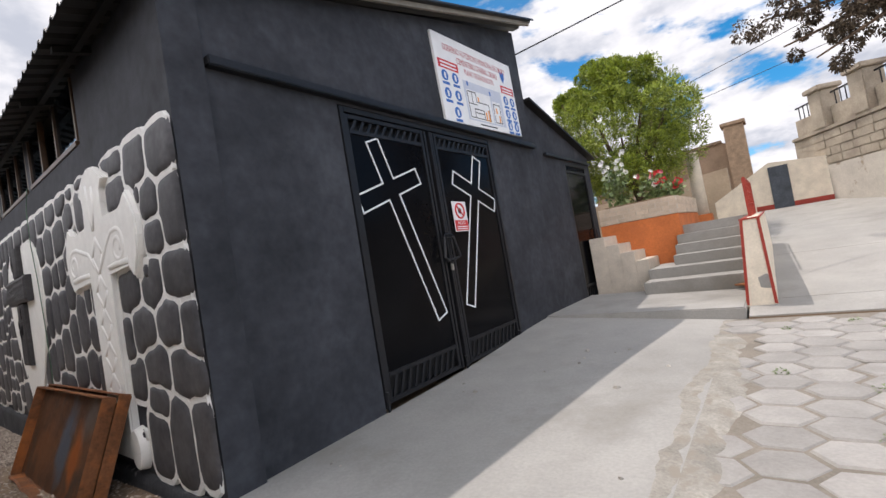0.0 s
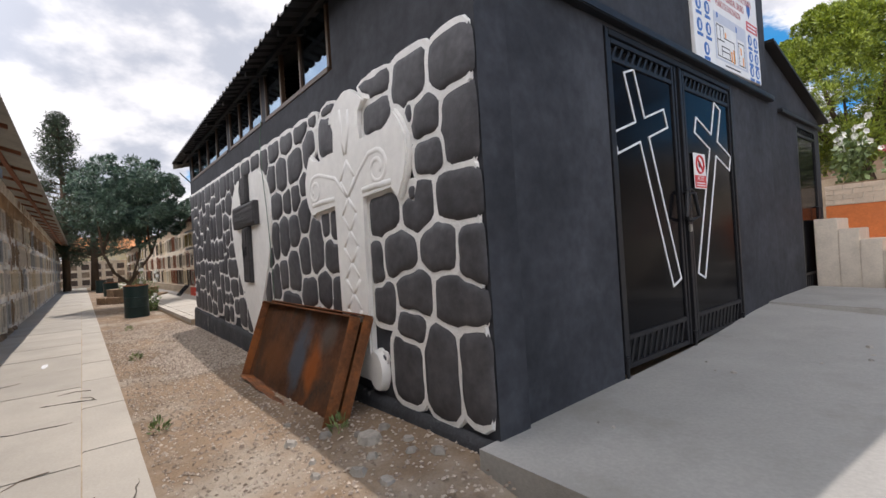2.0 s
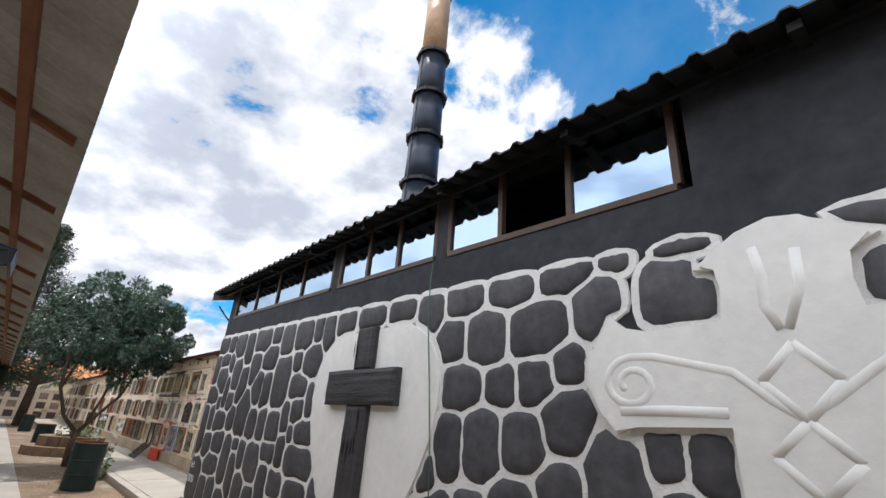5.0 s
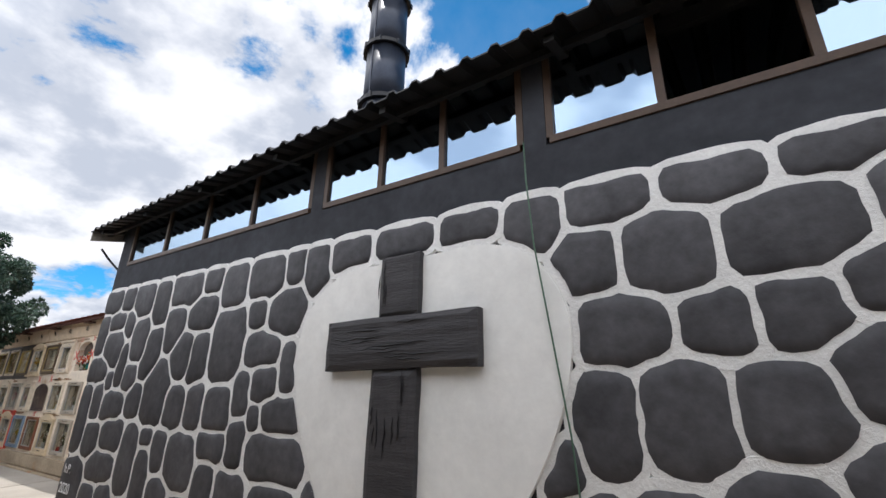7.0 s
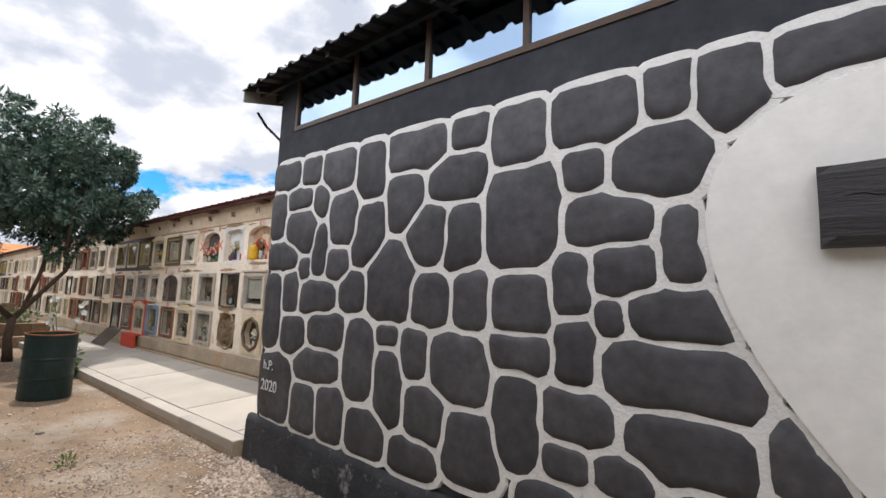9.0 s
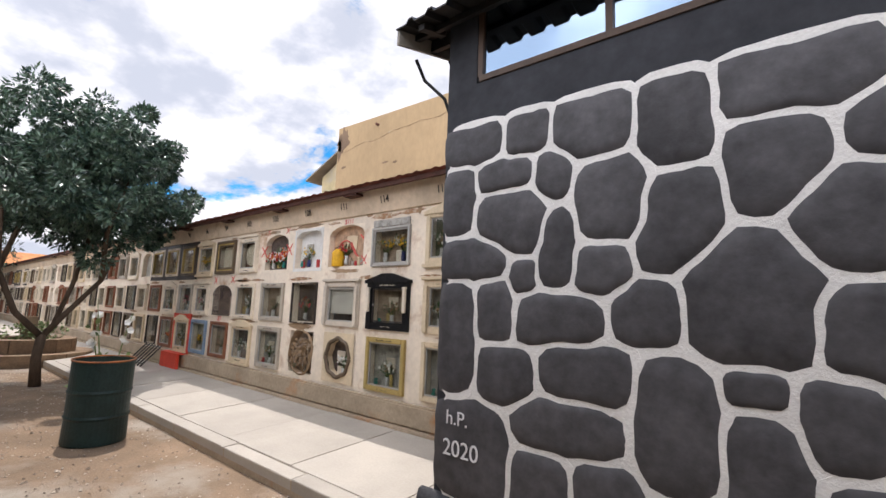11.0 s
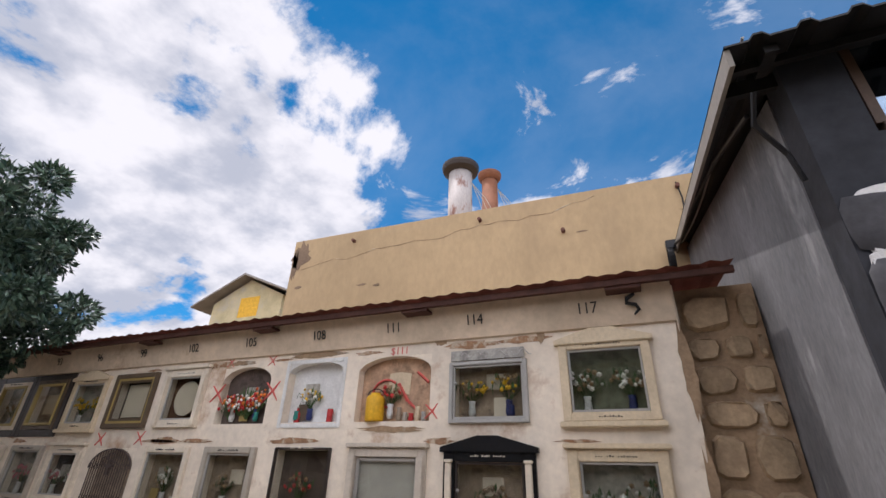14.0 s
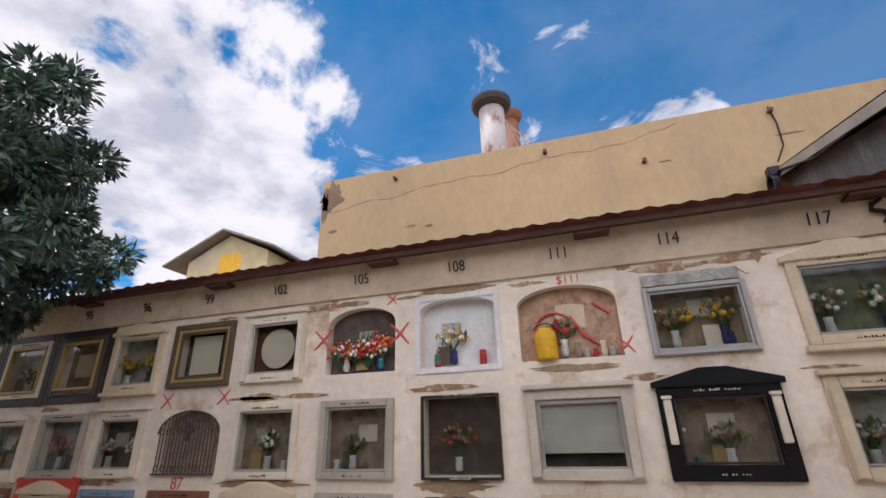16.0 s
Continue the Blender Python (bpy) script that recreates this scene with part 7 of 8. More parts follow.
def pine(x, y, h, spread, lab):
    rnd = random.Random(int(h * 10))
    V = Vector
    th = base("pine_tree", pose(x, y, 0), lab, "tree")
    branching(th, rnd, [("trunk", [V((0, 0, -0.1)), V((0.1, 0.1, h * 0.5)), V((0, 0, h * 0.97))], [0.3, 0.2, 0.04])], M["bark"])
    clumps = []
    for k in range(26):
        z = h * (0.30 + 0.68 * k / 26)
        for j in range(3):
            a = rnd.uniform(0, 6.283)
            L = spread * (1.12 - k / 26) * rnd.uniform(0.5, 1.1)
            bm = bmesh.new()
            e = V((L * math.cos(a), L * math.sin(a), z + 0.25 * L))
            tube(bm, [V((0, 0, z)), e * 0.5 + V((0, 0, z * 0.5)), e], [0.06, 0.04, 0.015], 5)
            part("branch", bm, M["bark"], th)
            for q in range(3):
                clumps.append((V((0, 0, z)).lerp(e, 0.55 + 0.22 * q), rnd.uniform(0.3, 0.55)))
    leaf_crown("crown", th, M["leaf_pine"], clumps, 60, (0.30, 0.03), rnd, label="ragged dark pine foliage")


pine(-50, -1.5, 15.2, 3.2, "tall ragged pine standing beyond the niches")
pine(-47, 0.3, 8.6, 3.4, "dark bushy pine beyond the niches")
pine(-54, -2.6, 7.0, 3.2, "low dark pine beyond the end of the walk")


def flowering(x, y, h, n, lab, cols, seed, z=0.02):
    """A tall leafy stalk plant with open blossoms."""
    rnd = random.Random(seed)
    th = base("hollyhock", pose(x, y, z), lab, "flowering plant")
    clumps = []
    for k in range(n):
        bm = bmesh.new()
        a = rnd.uniform(0, 6.283)
        hh = h * rnd.uniform(0.7, 1.0)
        e = Vector((0.25 * math.cos(a), 0.25 * math.sin(a), hh))
        tube(bm, [(0.04 * math.cos(a), 0.04 * math.sin(a), -0.02), e * 0.5, e], [0.012, 0.010, 0.004], 5)
        part("stalk", bm, M["leaf_sprig"], th)
        for q in range(5):
            clumps.append((Vector(e) * rnd.uniform(0.08, 0.75) + Vector((rnd.uniform(-0.1, 0.1), rnd.uniform(-0.1, 0.1), 0)), 0.13))
        for q in range(5):
            c = Vector(e) * rnd.uniform(0.55, 1.0) + Vector((rnd.uniform(-0.06, 0.06), rnd.uniform(-0.06, 0.06), 0))
            fl = bmesh.new()
            s = rnd.uniform(0.04, 0.065)
            out = Vector((rnd.uniform(-1, 1), rnd.uniform(-1, 0.2), rnd.uniform(-0.2, 0.5))).normalized()
            t1 = out.orthogonal().normalized()
            t2 = out.cross(t1)
            mid = fl.verts.new(c)
            rim = [fl.verts.new(c + out * 0.03 + (t1 * math.cos(j * 0.6283) + t2 * math.sin(j * 0.6283)) * s * (1 if j % 2 else 0.8)) for j in range(10)]
            for j in range(10):
                fl.faces.new((mid, rim[j], rim[(j + 1) % 10]))
            part("blossom", fl, M[rnd.choice(cols)], th)
    leaf_crown("leaves", th, M["leaf_sprig"], clumps, 9, (0.10, 0.042), rnd)


flowering(-19.2, 1.26, 1.65, 3, "hollyhock with white flowers behind the drum", ("p_white",), 3)
flowering(-18.9, 1.15, 0.7, 3, "low leafy plant with pale flowers beside the drum", ("p_white",), 4)


# ---- steel drums, stone ring planter ----
def drum(x, y, lab, h=0.88, r=0.295, tilt=0.0):
    th = base("steel_drum", pose(x, y, 0.03, 0, tilt, 0), lab, "drum", "green steel drums")
    prof = [(r, 0), (r + 0.006, 0.012)]
    for zc in (0.30, 0.58):
        prof += [(r, zc - 0.025), (r + 0.012, zc), (r, zc + 0.025)]
    prof += [(r, h - 0.01), (r - 0.012, h - 0.01), (r - 0.012, 0.06)]
    part("body", lathe(prof, 40), M["drum"], th, smooth=False)
    rm = bmesh.new()
    tube(rm, [(r * math.cos(i * math.pi / 20), r * math.sin(i * math.pi / 20), h) for i in range(41)], 0.011, 6, cap=False)
    part("rim", rm, M["rust"], th, "rolled rim with rust")
    part("soil", lathe([(r - 0.013, h - 0.10), (r - 0.02, h - 0.08)], 24), M["adobe"], th)
    return th


drum(-17.33, 0.74, "dark green open steel drum standing on the earth", 0.93, 0.31, 1.5)
drum(-27.5, 0.55, "dark green steel drum further along the walk")
drum(-40.0, 0.5, "dark green steel drum far along the walk")


def ring_planter():
    th = base("stone_planter", pose(-26.0, 1.3, 0), "low stepped stone planter ring", "planter")
    for k, (r0, r1, z0, z1) in enumerate(((1.0, 1.35, 0.0, 0.30), (0.62, 0.98, 0.05, 0.62))):
        for i in range(14):
            a0, a1 = 6.283 * i / 14 + 0.012, 6.283 * (i + 1) / 14 - 0.012
            bm = bmesh.new()
            vs = []
            for a in (a0, (a0 + a1) / 2, a1):
                vs.append([bm.verts.new((r * math.cos(a), r * math.sin(a), z)) for r, z in ((r0, z0), (r1, z0), (r1, z1), (r0, z1))])
            for u, v in zip(vs, vs[1:]):
                for q in range(4):
                    bm.faces.new((u[q], v[q], v[(q + 1) % 4], u[(q + 1) % 4]))
            bm.faces.new(vs[0][::-1])
            bm.faces.new(vs[-1])
            part("kerb_stone", bm, M["fieldstone"], th)
    part("pillar", box(-0.14, 0.14, -0.14, 0.14, 0.0, 1.15, 0.02), M["fieldstone"], th)
    clumps = [(Vector((random.uniform(-0.5, 0.5), random.uniform(-0.5, 0.5), 0.75)), 0.25) for _ in range(12)]
    leaf_crown("shrub", th, M["leaf_sprig"], clumps, 40, (0.09, 0.03), random.Random(2))


ring_planter()

# ---- ramp, steps and terrace in the north-east ----
RS = 0.118


def ramp_z(y):
    return 0.36 + RS * (y - 6.1)


def ramp_slabs():
    w = base("road_ramp", pose(0, 0, 0), "pale concrete ramp rising to the upper terrace", "ramp", kind="structure")
    ys = [6.1, 6.75, 9.4, 12.2, 15.0, 18.5]
    xs = [-0.42, 2.2, 5.2, 9.0]
    for i in range(len(ys) - 1):
        for j in range(len(xs) - 1):
            if i == 0 and j > 0:
                continue
            bm = bmesh.new()
            x0, x1 = (xs[0], xs[-1]) if i == 0 else (xs[j], xs[j + 1])
            for v in add_box(bm, x0 + 0.006, x1 - 0.006, ys[i] + 0.006, ys[i + 1] - 0.006, 0, 1):
                v.co.z = (ramp_z(v.co.y) if v.co.z > 0.5 else ramp_z(v.co.y) - 0.25)
            part("slab", bm, M["concrete"], w)
    bm = bmesh.new()
    for v in add_box(bm, -0.42, 9, 6.1, 18.5, 0, 1):
        v.co.z = ramp_z(v.co.y) - (0.015 if v.co.z > 0.5 else 0.6)
    part("bed", bm, M["gravel"], w)


ramp_slabs()
STEPS = [(7.72, 0.52, -1.86), (8.18, 0.685, -1.86), (8.55, 0.85, -1.5), (8.88, 1.015, -1.5), (9.2, 1.18, -1.5), (9.55, 1.345, -1.5)]
for y, z, x in STEPS:
    tagged(part("stair_step", box(x, -0.46, y, 12.0, z - 0.12, z + 0.163, 0.012), M["concrete"]), "worn concrete step with rounded nosing", "step", "steps up to the terrace", kind="structure")
tagged(part("terrace", box(-6, -0.46, 12.0, 18, 0.4, 1.50), M["concrete"]), "raised terrace behind the planter", "terrace", kind="structure")
# stepped side wall by the small gate
sw = base("stepped_wall", pose(0, 0, 0), "stepped rendered side wall beside the small gate", "stepped wall", kind="structure")
for i, (x0, x1, z) in enumerate(((-2.86, -2.58, 1.53), (-2.58, -2.34, 1.36), (-2.34, -2.10, 1.19), (-2.10, -1.88, 1.02))):
    part("step_block", box(x0 + 0.001, x1 - 0.001, 8.45, 9.3, 0.45, z, 0.01), M["render"] if False else M["f_marble"], sw)


def planter():
    w = base("planter_wall", pose(0, 0, 0), "orange painted planter topped with cream bricks", "planter wall", kind="structure")
    part("painted_wall", box(-2.86, -1.42, 9.32, 12.0, 0.4, 1.75, 0.01), M["orange"], w)
    z = 1.755
    for c in range(4):
        h = 0.082
        x = -2.86 + (0.0 if c % 2 else -0.12)
        while x < -1.42:
            a, b = max(x, -2.86), min(x + 0.235, -1.405)
            if b - a > 0.03:
                part("brick", box(a + 0.004, b - 0.004, 9.31, 9.42, z + 0.004, z + h, 0.004), M["cream"], w)
            x += 0.24
        y = 9.42 + (0.0 if c % 2 else -0.1)
        while y < 12:
            a, b = max(y, 9.425), min(y + 0.235, 12.0)
            if b - a > 0.03:
                part("brick", box(-1.515, -1.405, a + 0.004, b - 0.004, z + 0.004, z + h, 0.004), M["cream"], w)
            y += 0.24
        z += h
    part("mortar_core", box(-2.85, -1.415, 9.325, 11.99, 1.751, z - 0.004), M["f_marble"], w)
    part("soil", box(-2.75, -1.53, 9.43, 11.9, z - 0.003, z + 0.03), M["adobe"], w)
    return z


pz = planter()
flowering(-2.55, 9.9, 1.2, 7, "white hollyhock growing in the brick planter", ("p_white",), 13, pz)
flowering(-2.0, 10.4, 0.75, 6, "red and white flowers in the brick planter", ("p_red", "p_white", "p_pink"), 14, pz)
flowering(-1.75, 10.9, 0.55, 6, "low red flowers in the brick planter", ("p_red",), 15, pz)


def parapet():
    th = base("ramp_parapet", pose(0, 0, 0), "cream rendered parapet edged with red paint", "parapet")
    out = [(6.5, 0.36), (10.5, 0.8), (10.5, 1.50), (6.5, 1.44)]
    body = prism(out, 0.32, 0.0, "x", -0.45)
    for v in body.verts:
        if v.co.z > 1.2:
            v.co.x = -0.36 if v.co.x < -0.3 else -0.155
    part("body", body, M["f_white"], th)
    for a, b in (((-0.445, 0.42), (-0.358, 1.44)), ((-0.165, 0.42), (-0.187, 1.44))):
        part("red_edge", prism([a, (a[0] + 0.032, a[1]), (b[0] + 0.032, b[1]), b], 0.006, 0.0, "y", 6.493), M["red"], th)
    part("red_edge", box(-0.36, -0.153, 6.492, 6.53, 1.441, 1.462), M["red"], th)
    for x in (-0.365, -0.18):
        part("red_edge", prism([(6.531, 1.441), (10.5, 1.501), (10.5, 1.515), (6.531, 1.455)], 0.03, 0.0, "x", x), M["red"], th)
    flake_bm = prism([(-0.28, 0.62), (-0.17, 0.60), (-0.152, 0.72), (-0.20, 0.78), (-0.29, 0.74)], -0.004, 0, "y", 6.499)
    for v in flake_bm.verts:
        v.co.x += 0.01
    part("chipped_patch", flake_bm, M["concrete"], th)
    rail = base("hand_rail", pose(0, 0, 0), "red painted steel railing on the parapet", "railing")
    for k, (y, h) in enumerate(((8.3, 0.6), (9.0, 0.6), (9.7, 0.6), (10.4, 0.6))):
        z = 1.44 + (y - 6.5) * 0.015
        part("post", box(-0.33, -0.28, y - 0.025, y + 0.025, z - 0.01, z + h, 0.004), M["red"], rail)
    for dz in (0.60, 0.40, 0.20):
        b = bmesh.new()
        tube(b, [(-0.305, 8.3, 1.467 + dz), (-0.305, 10.4, 1.499 + dz)], 0.016, 8)
        part("rail_bar", b, M["red"], rail)


parapet()


def pillar_white():
    th = base("pillar", pose(-1.55, 14.0, 1.5), "round white pillar with an orange foot", "pillar")
    part("shaft", lathe([(0.17, 0.2), (0.15, 1.9)], 20), M["f_white"], th, smooth=True)
    part("foot", box(-0.22, 0.22, -0.22, 0.22, 0, 0.2, 0.01), M["orange"], th)


pillar_white()


def back_wall():
    w = base("wall_back", pose(0, 0, 0), "white rendered wall with a red base and a dark panel", "wall", kind="structure")
    part("wall", prism([(-1.4, 1.3), (1.35, 1.3), (1.35, 2.72), (0.05, 2.86), (-1.4, 2.0)], 0.3, 0, "y", 16.0), M["f_white"], w)
    part("red_base", box(-0.4, 1.35, 15.985, 16.0, 1.3, 1.66), M["red"], w)
    part("dark_panel", box(0.02, 0.48, 15.96, 15.984, 1.52, 2.72, 0.005), M["bluedoor"], w, "worn blue-grey steel door")
    part("tan_wall", prism([(-6, 1.3), (-1.0, 1.3), (-1.0, 3.1), (-6, 2.7)], 0.3, 0, "y", 17.2), M["tan"], w, "tan rendered wall")
    h = base("adobe_house", pose(-2.2, 22, 0), "brown adobe house with a brick chimney pier", "house")
    part("wall", prism([(-4.5, -0.1), (1.4, -0.1), (1.4, 4.4), (0.9, 4.6), (-4.5, 4.3)], 5, 0, "y", 0.0), M["adobe"], h)
    part("coping", prism([(-4.5, 4.3), (0.9, 4.6), (0.9, 4.7), (-4.5, 4.42)], 0.5, 0, "y", -0.1), M["fieldstone"], h)
    part("pier", box(1.05, 1.75, -0.3, 0.5, -0.1, 5.15), M["fieldstone"], h)
    part("cap", box(0.97, 1.83, -0.38, 0.58, 5.155, 5.3, 0.02), M["fieldstone"], h)


M["bluedoor"] = paint("worn_blue_door", (0.065, 0.075, 0.09), 0.6, 0.4, 4, 30, 0.2, 30)
M["tan"] = paint("stained_tan_render", (0.44, 0.34, 0.24), 0.9, 0.2, 1.2, 20, 0.3, 20, second=(0.32, 0.24, 0.17), second_at=(0.5, 0.65), second_scale=1.0)
M["buff"] = paint("buff_stone", (0.40, 0.34, 0.265), 0.9, 0.22, 2.0, 25, 0.6, 16, second=(0.27, 0.225, 0.18), second_at=(0.52, 0.66), second_scale=1.6)
M["peel"] = paint("peeling_white_band", (0.56, 0.51, 0.44), 0.9, 0.15, 2, 25, 0.4, 18, second=(0.34, 0.27, 0.20), second_at=(0.56, 0.62), second_scale=1.3)
back_wall()


def terrace_wall():
    a, b = Vector((4.4, 10.6, 0)), Vector((1.36, 16.0, 0))
    ang = math.atan2(b.y - a.y, b.x - a.x)
    L = (b - a).length
    m = Matrix.Translation(a) @ Matrix.Rotation(ang, 4, "Z")
    th = tagged(new("wall_terrace"), "high buff stone retaining wall with square pillars", "wall", kind="structure")
    th.matrix_basis = m
    part("wall", box(-2, L + 1.2, -0.35, 0.0, 0.5, 3.35), M["buff"], th)
    part("render_band", box(-2, L + 0.2, 0.0, 0.03, 0.5, 2.45, 0.01), M["peel"], th, "peeling white render along the foot")
    rnd = random.Random(8)
    z = 2.47
    for c in range(4):
        x = -2 + rnd.uniform(0, 0.3)
        while x < L + 0.1:
            w = rnd.uniform(0.35, 0.7)
            part("stone", box(x + 0.008, x + w - 0.008, 0.001, 0.025 + rnd.uniform(0, 0.02), z + 0.006, z + 0.21, 0.008), M["buff"], th)
            x += w
        z += 0.216
    part("coping", box(-2, L + 1.2, -0.42, 0.06, 3.355, 3.45, 0.015), M["buff"], th)
    for k in range(5):
        x = 0.5 + 1.42 * k
        p = part("pillar", box(x - 0.24, x + 0.24, -0.40, 0.08, 3.451, 4.45, 0.02), M["buff"], th)
        part("pillar_cap", box(x - 0.31, x + 0.31, -0.47, 0.15, 4.451, 4.58, 0.025), M["buff"], p)
        part("infill", box(x + 0.26, x + 1.16, -0.28, -0.1, 3.451, 3.95, 0.01), M["buff"], th)
        for q in range(5):
            part("rail_bar", box(x + 0.32 + q * 0.18, x + 0.34 + q * 0.18, -0.2, -0.18, 3.951, 4.3), M["iron"], th)
        part("top_rail", box(x + 0.24, x + 1.18, -0.21, -0.17, 4.301, 4.34), M["iron"], th)


terrace_wall()


def overhang_tree():
    """A dry conifer on the upper terrace whose boughs hang into the sky."""
    rnd = random.Random(44)
    V = Vector
    th = base("conifer", pose(4.9, 12.6, 3.3), "dark brownish conifer with drooping boughs above the wall", "tree")
    branching(th, rnd, [("trunk", [V((0, 0, -0.3)), V((0.1, 0, 2.5)), V((0, 0, 6))], [0.25, 0.2, 0.08])], M["bark"])
    clumps = []
    for k, (ex, ey, ez) in enumerate(((-4.5, -2.1, 1.7), (-4.3, -2.1, 1.1), (-3.9, -2.2, 0.7), (-4.1, -2.0, 2.3), (-3.5, -2.2, 1.2), (-3.2, -2.3, 1.9), (-3.6, -2.1, 2.9), (-2.6, -2.2, 1.6), (-2.9, -2.4, 2.9), (-2.0, -2.3, 2.2), (-2.2, -2.2, 3.6))):
        e, s = V((ex, ey, ez)), V((0, 0, 1.2 + 0.35 * k))
        m_ = s.lerp(e, 0.5) + V((0, 0, 0.4))
        bm = bmesh.new()
        tube(bm, [s, m_, e], [0.08, 0.05, 0.015], 6)
        part("bough", bm, M["bark"], th)
        for q in range(16):
            t = rnd.uniform(0.45, 1.02)
            c = s.lerp(m_, t * 2) if t < 0.5 else m_.lerp(e, (t - 0.5) * 2)
            clumps.append((c + V((rnd.uniform(-0.35, 0.35), rnd.uniform(-0.35, 0.35), rnd.uniform(-0.3, 0.15))), rnd.uniform(0.10, 0.22)))
    leaf_crown("crown", th, M["leaf_brown"], clumps, 190, (0.07, 0.016), rnd, droop=0.8, label="sparse brown-green needles")


overhang_tree()
# overhead wires
for i, (a, b, sag) in enumerate((((-2.9, 6.70, 4.66), (14, 26, 16.5), 0.5), ((-6, 30, 9), (30, 22, 15.5), 0.6), ((-6, 30, 8), (30, 24, 13.2), 0.6))):
    bm = bmesh.new()
    A, B = Vector(a), Vector(b)
    tube(bm, [A.lerp(B, t / 12) - Vector((0, 0, sag * 4 * (t / 12) * (1 - t / 12))) for t in range(13)], 0.012 if i == 0 else 0.016, 5)
    tagged(part("overhead_wire", bm, M["black"]), "thin black overhead wire across the sky", "wire")

# ---- paving pieces and loose ground, last ----
def walk_slabs(name, x0, x1, y_edges, z, step, label, seed, at=None):
    w = base(name, at or pose(0, 0, 0), label, "walk", kind="structure")
    r = random.Random(seed)
    bed = part("bed", box(x0, x1, y_edges[0] + 0.005, y_edges[-1] - 0.005, -0.3, z - 0.012), M["mudledge"], w)
    for j, (a, b) in enumerate(zip(y_edges, y_edges[1:])):
        x = x1 - (0.3 * j)
        part("slab", box(x, x1, a + 0.004, b - 0.004, z - 0.1, z, 0.006), M["slab"], w) if j else None
        while x > x0:
            n = max(x0, x - step * r.uniform(0.97, 1.03) * (1 if x > -32 else 4))
            part("slab", box(n + 0.004, x - 0.004, a + 0.004, b - 0.004, z - 0.1, z + r.uniform(-0.003, 0.003), 0.006), M["slab"], w)
            x = n
    return w


south = walk_slabs("pavement_south", -57, -0.9, (-2.0, -0.56, -0.20), 0.035, 1.45, "pale concrete slab walk beside the niche wall", 1)
walk_slabs("pavement_north", -57, -13.0, (0.0, 0.17, 1.58), 0.0, 1.3, "concrete slab walk with a kerb before the numbered niches", 2, pose(0, 1.44, 0.175, 3.2))


# hexagonal pavers
def hex_pavers():
    w = base("pavement_cobbles", pose(0, 0, 0), "worn hexagonal concrete pavers with weeds in the joints", "pavement", kind="structure")
    bed = bmesh.new()
    add_box(bed, -0.75, 9, -6, 6.1, -0.2, 0.285)
    for v in bed.verts:
        if v.co.z > 0:
            v.co.z = 0.255 + 0.012 * (v.co.y if v.co.y > 0 else 0)
    part("bed", bed, M["joint"], w)
    R = 0.176
    me = []
    r = random.Random(6)
    for q in range(4):
        bm = bmesh.new()
        lo, hi, tp = [], [], []
        for k in range(6):
            a = math.pi / 3 * k + r.uniform(-0.05, 0.05)
            rr = R * r.uniform(0.93, 1.0)
            p = (rr * 1.10 * math.cos(a), rr * 0.98 * math.sin(a))
            lo.append(bm.verts.new((*p, -0.05)))
            hi.append(bm.verts.new((*p, 0.012)))
            tp.append(bm.verts.new((p[0] * 0.92, p[1] * 0.92, 0.026)))
        for u, v in ((lo, hi), (hi, tp)):
            for k in range(6):
                bm.faces.new((u[k], u[(k + 1) % 6], v[(k + 1) % 6], v[k]))
        bm.faces.new(tp)
        me.append(finish("hex_paver", bm, M["hexa"]))
    count = 0
    for i in range(34):
        for j in range(50):
            x = -0.45 + i * R * 1.68 + r.uniform(-0.01, 0.01)
            y = -5.5 + (j + 0.5 * (i % 2)) * R * 1.735 + r.uniform(-0.01, 0.01)
            if not (-0.62 < x < 8.6 and -5.8 < y < 5.85) or (x < -0.35 and r.random() < 0.35):
                continue
            if x > 4.5 or y < -3.2:
                continue
            ob = new("hex_paver", me[r.randrange(4)])
            ob.parent = w
            ob.matrix_basis = pose(x, y, 0.255 + 0.012 * max(0, y) + r.uniform(-0.004, 0.004), r.uniform(-1, 1), r.uniform(-1, 1), r.choice((0, 180)))
            count += 1
    # far pavers, out of the walker's way
    far = bmesh.new()
    for i in range(10, 26):
        for j in range(38):
            x, y = -0.45 + i * R * 1.72, -5.5 + (j + 0.5 * (i % 2)) * R * 1.78
            if 4.6 < x < 8.6 and -5.8 < y < 5.85:
                vs = [far.verts.new((x + R * 1.05 * math.cos(math.pi / 3 * k), y + R * 0.95 * math.sin(math.pi / 3 * k), 0.28 + 0.012 * max(0, y))) for k in range(6)]
                far.faces.new(vs)
    o = part("hex_pavers_far", far, M["hexa"], w)
    o["kind"] = "stuff"
    # weeds
    wd = []
    for k in range(34):
        wd.append((Vector((r.uniform(-0.4, 2.2), r.uniform(1.6, 5.9), 0.32)), r.uniform(0.03, 0.06)))
    for k in range(10):
        wd.append((Vector((0.5 + r.uniform(0, 1.2), 5.95, 0.345)), 0.08))
    weeds = leaf_crown("weeds", w, M["leaf_sprig"], [(Vector((c.x, c.y, c.z + 0.02 * (c.y > 3))), s) for c, s in wd], 40, (0.028, 0.006), r)
    for v in weeds.data.vertices:
        v.co.z = 0.275 + 0.012 * v.co.y + abs(v.co.z - 0.32) * 0.5


M["joint"] = paint("sandy_joint", (0.22, 0.19, 0.155), 0.95, 0.25, 3, 50, 0.6, 60)
hex_pavers()
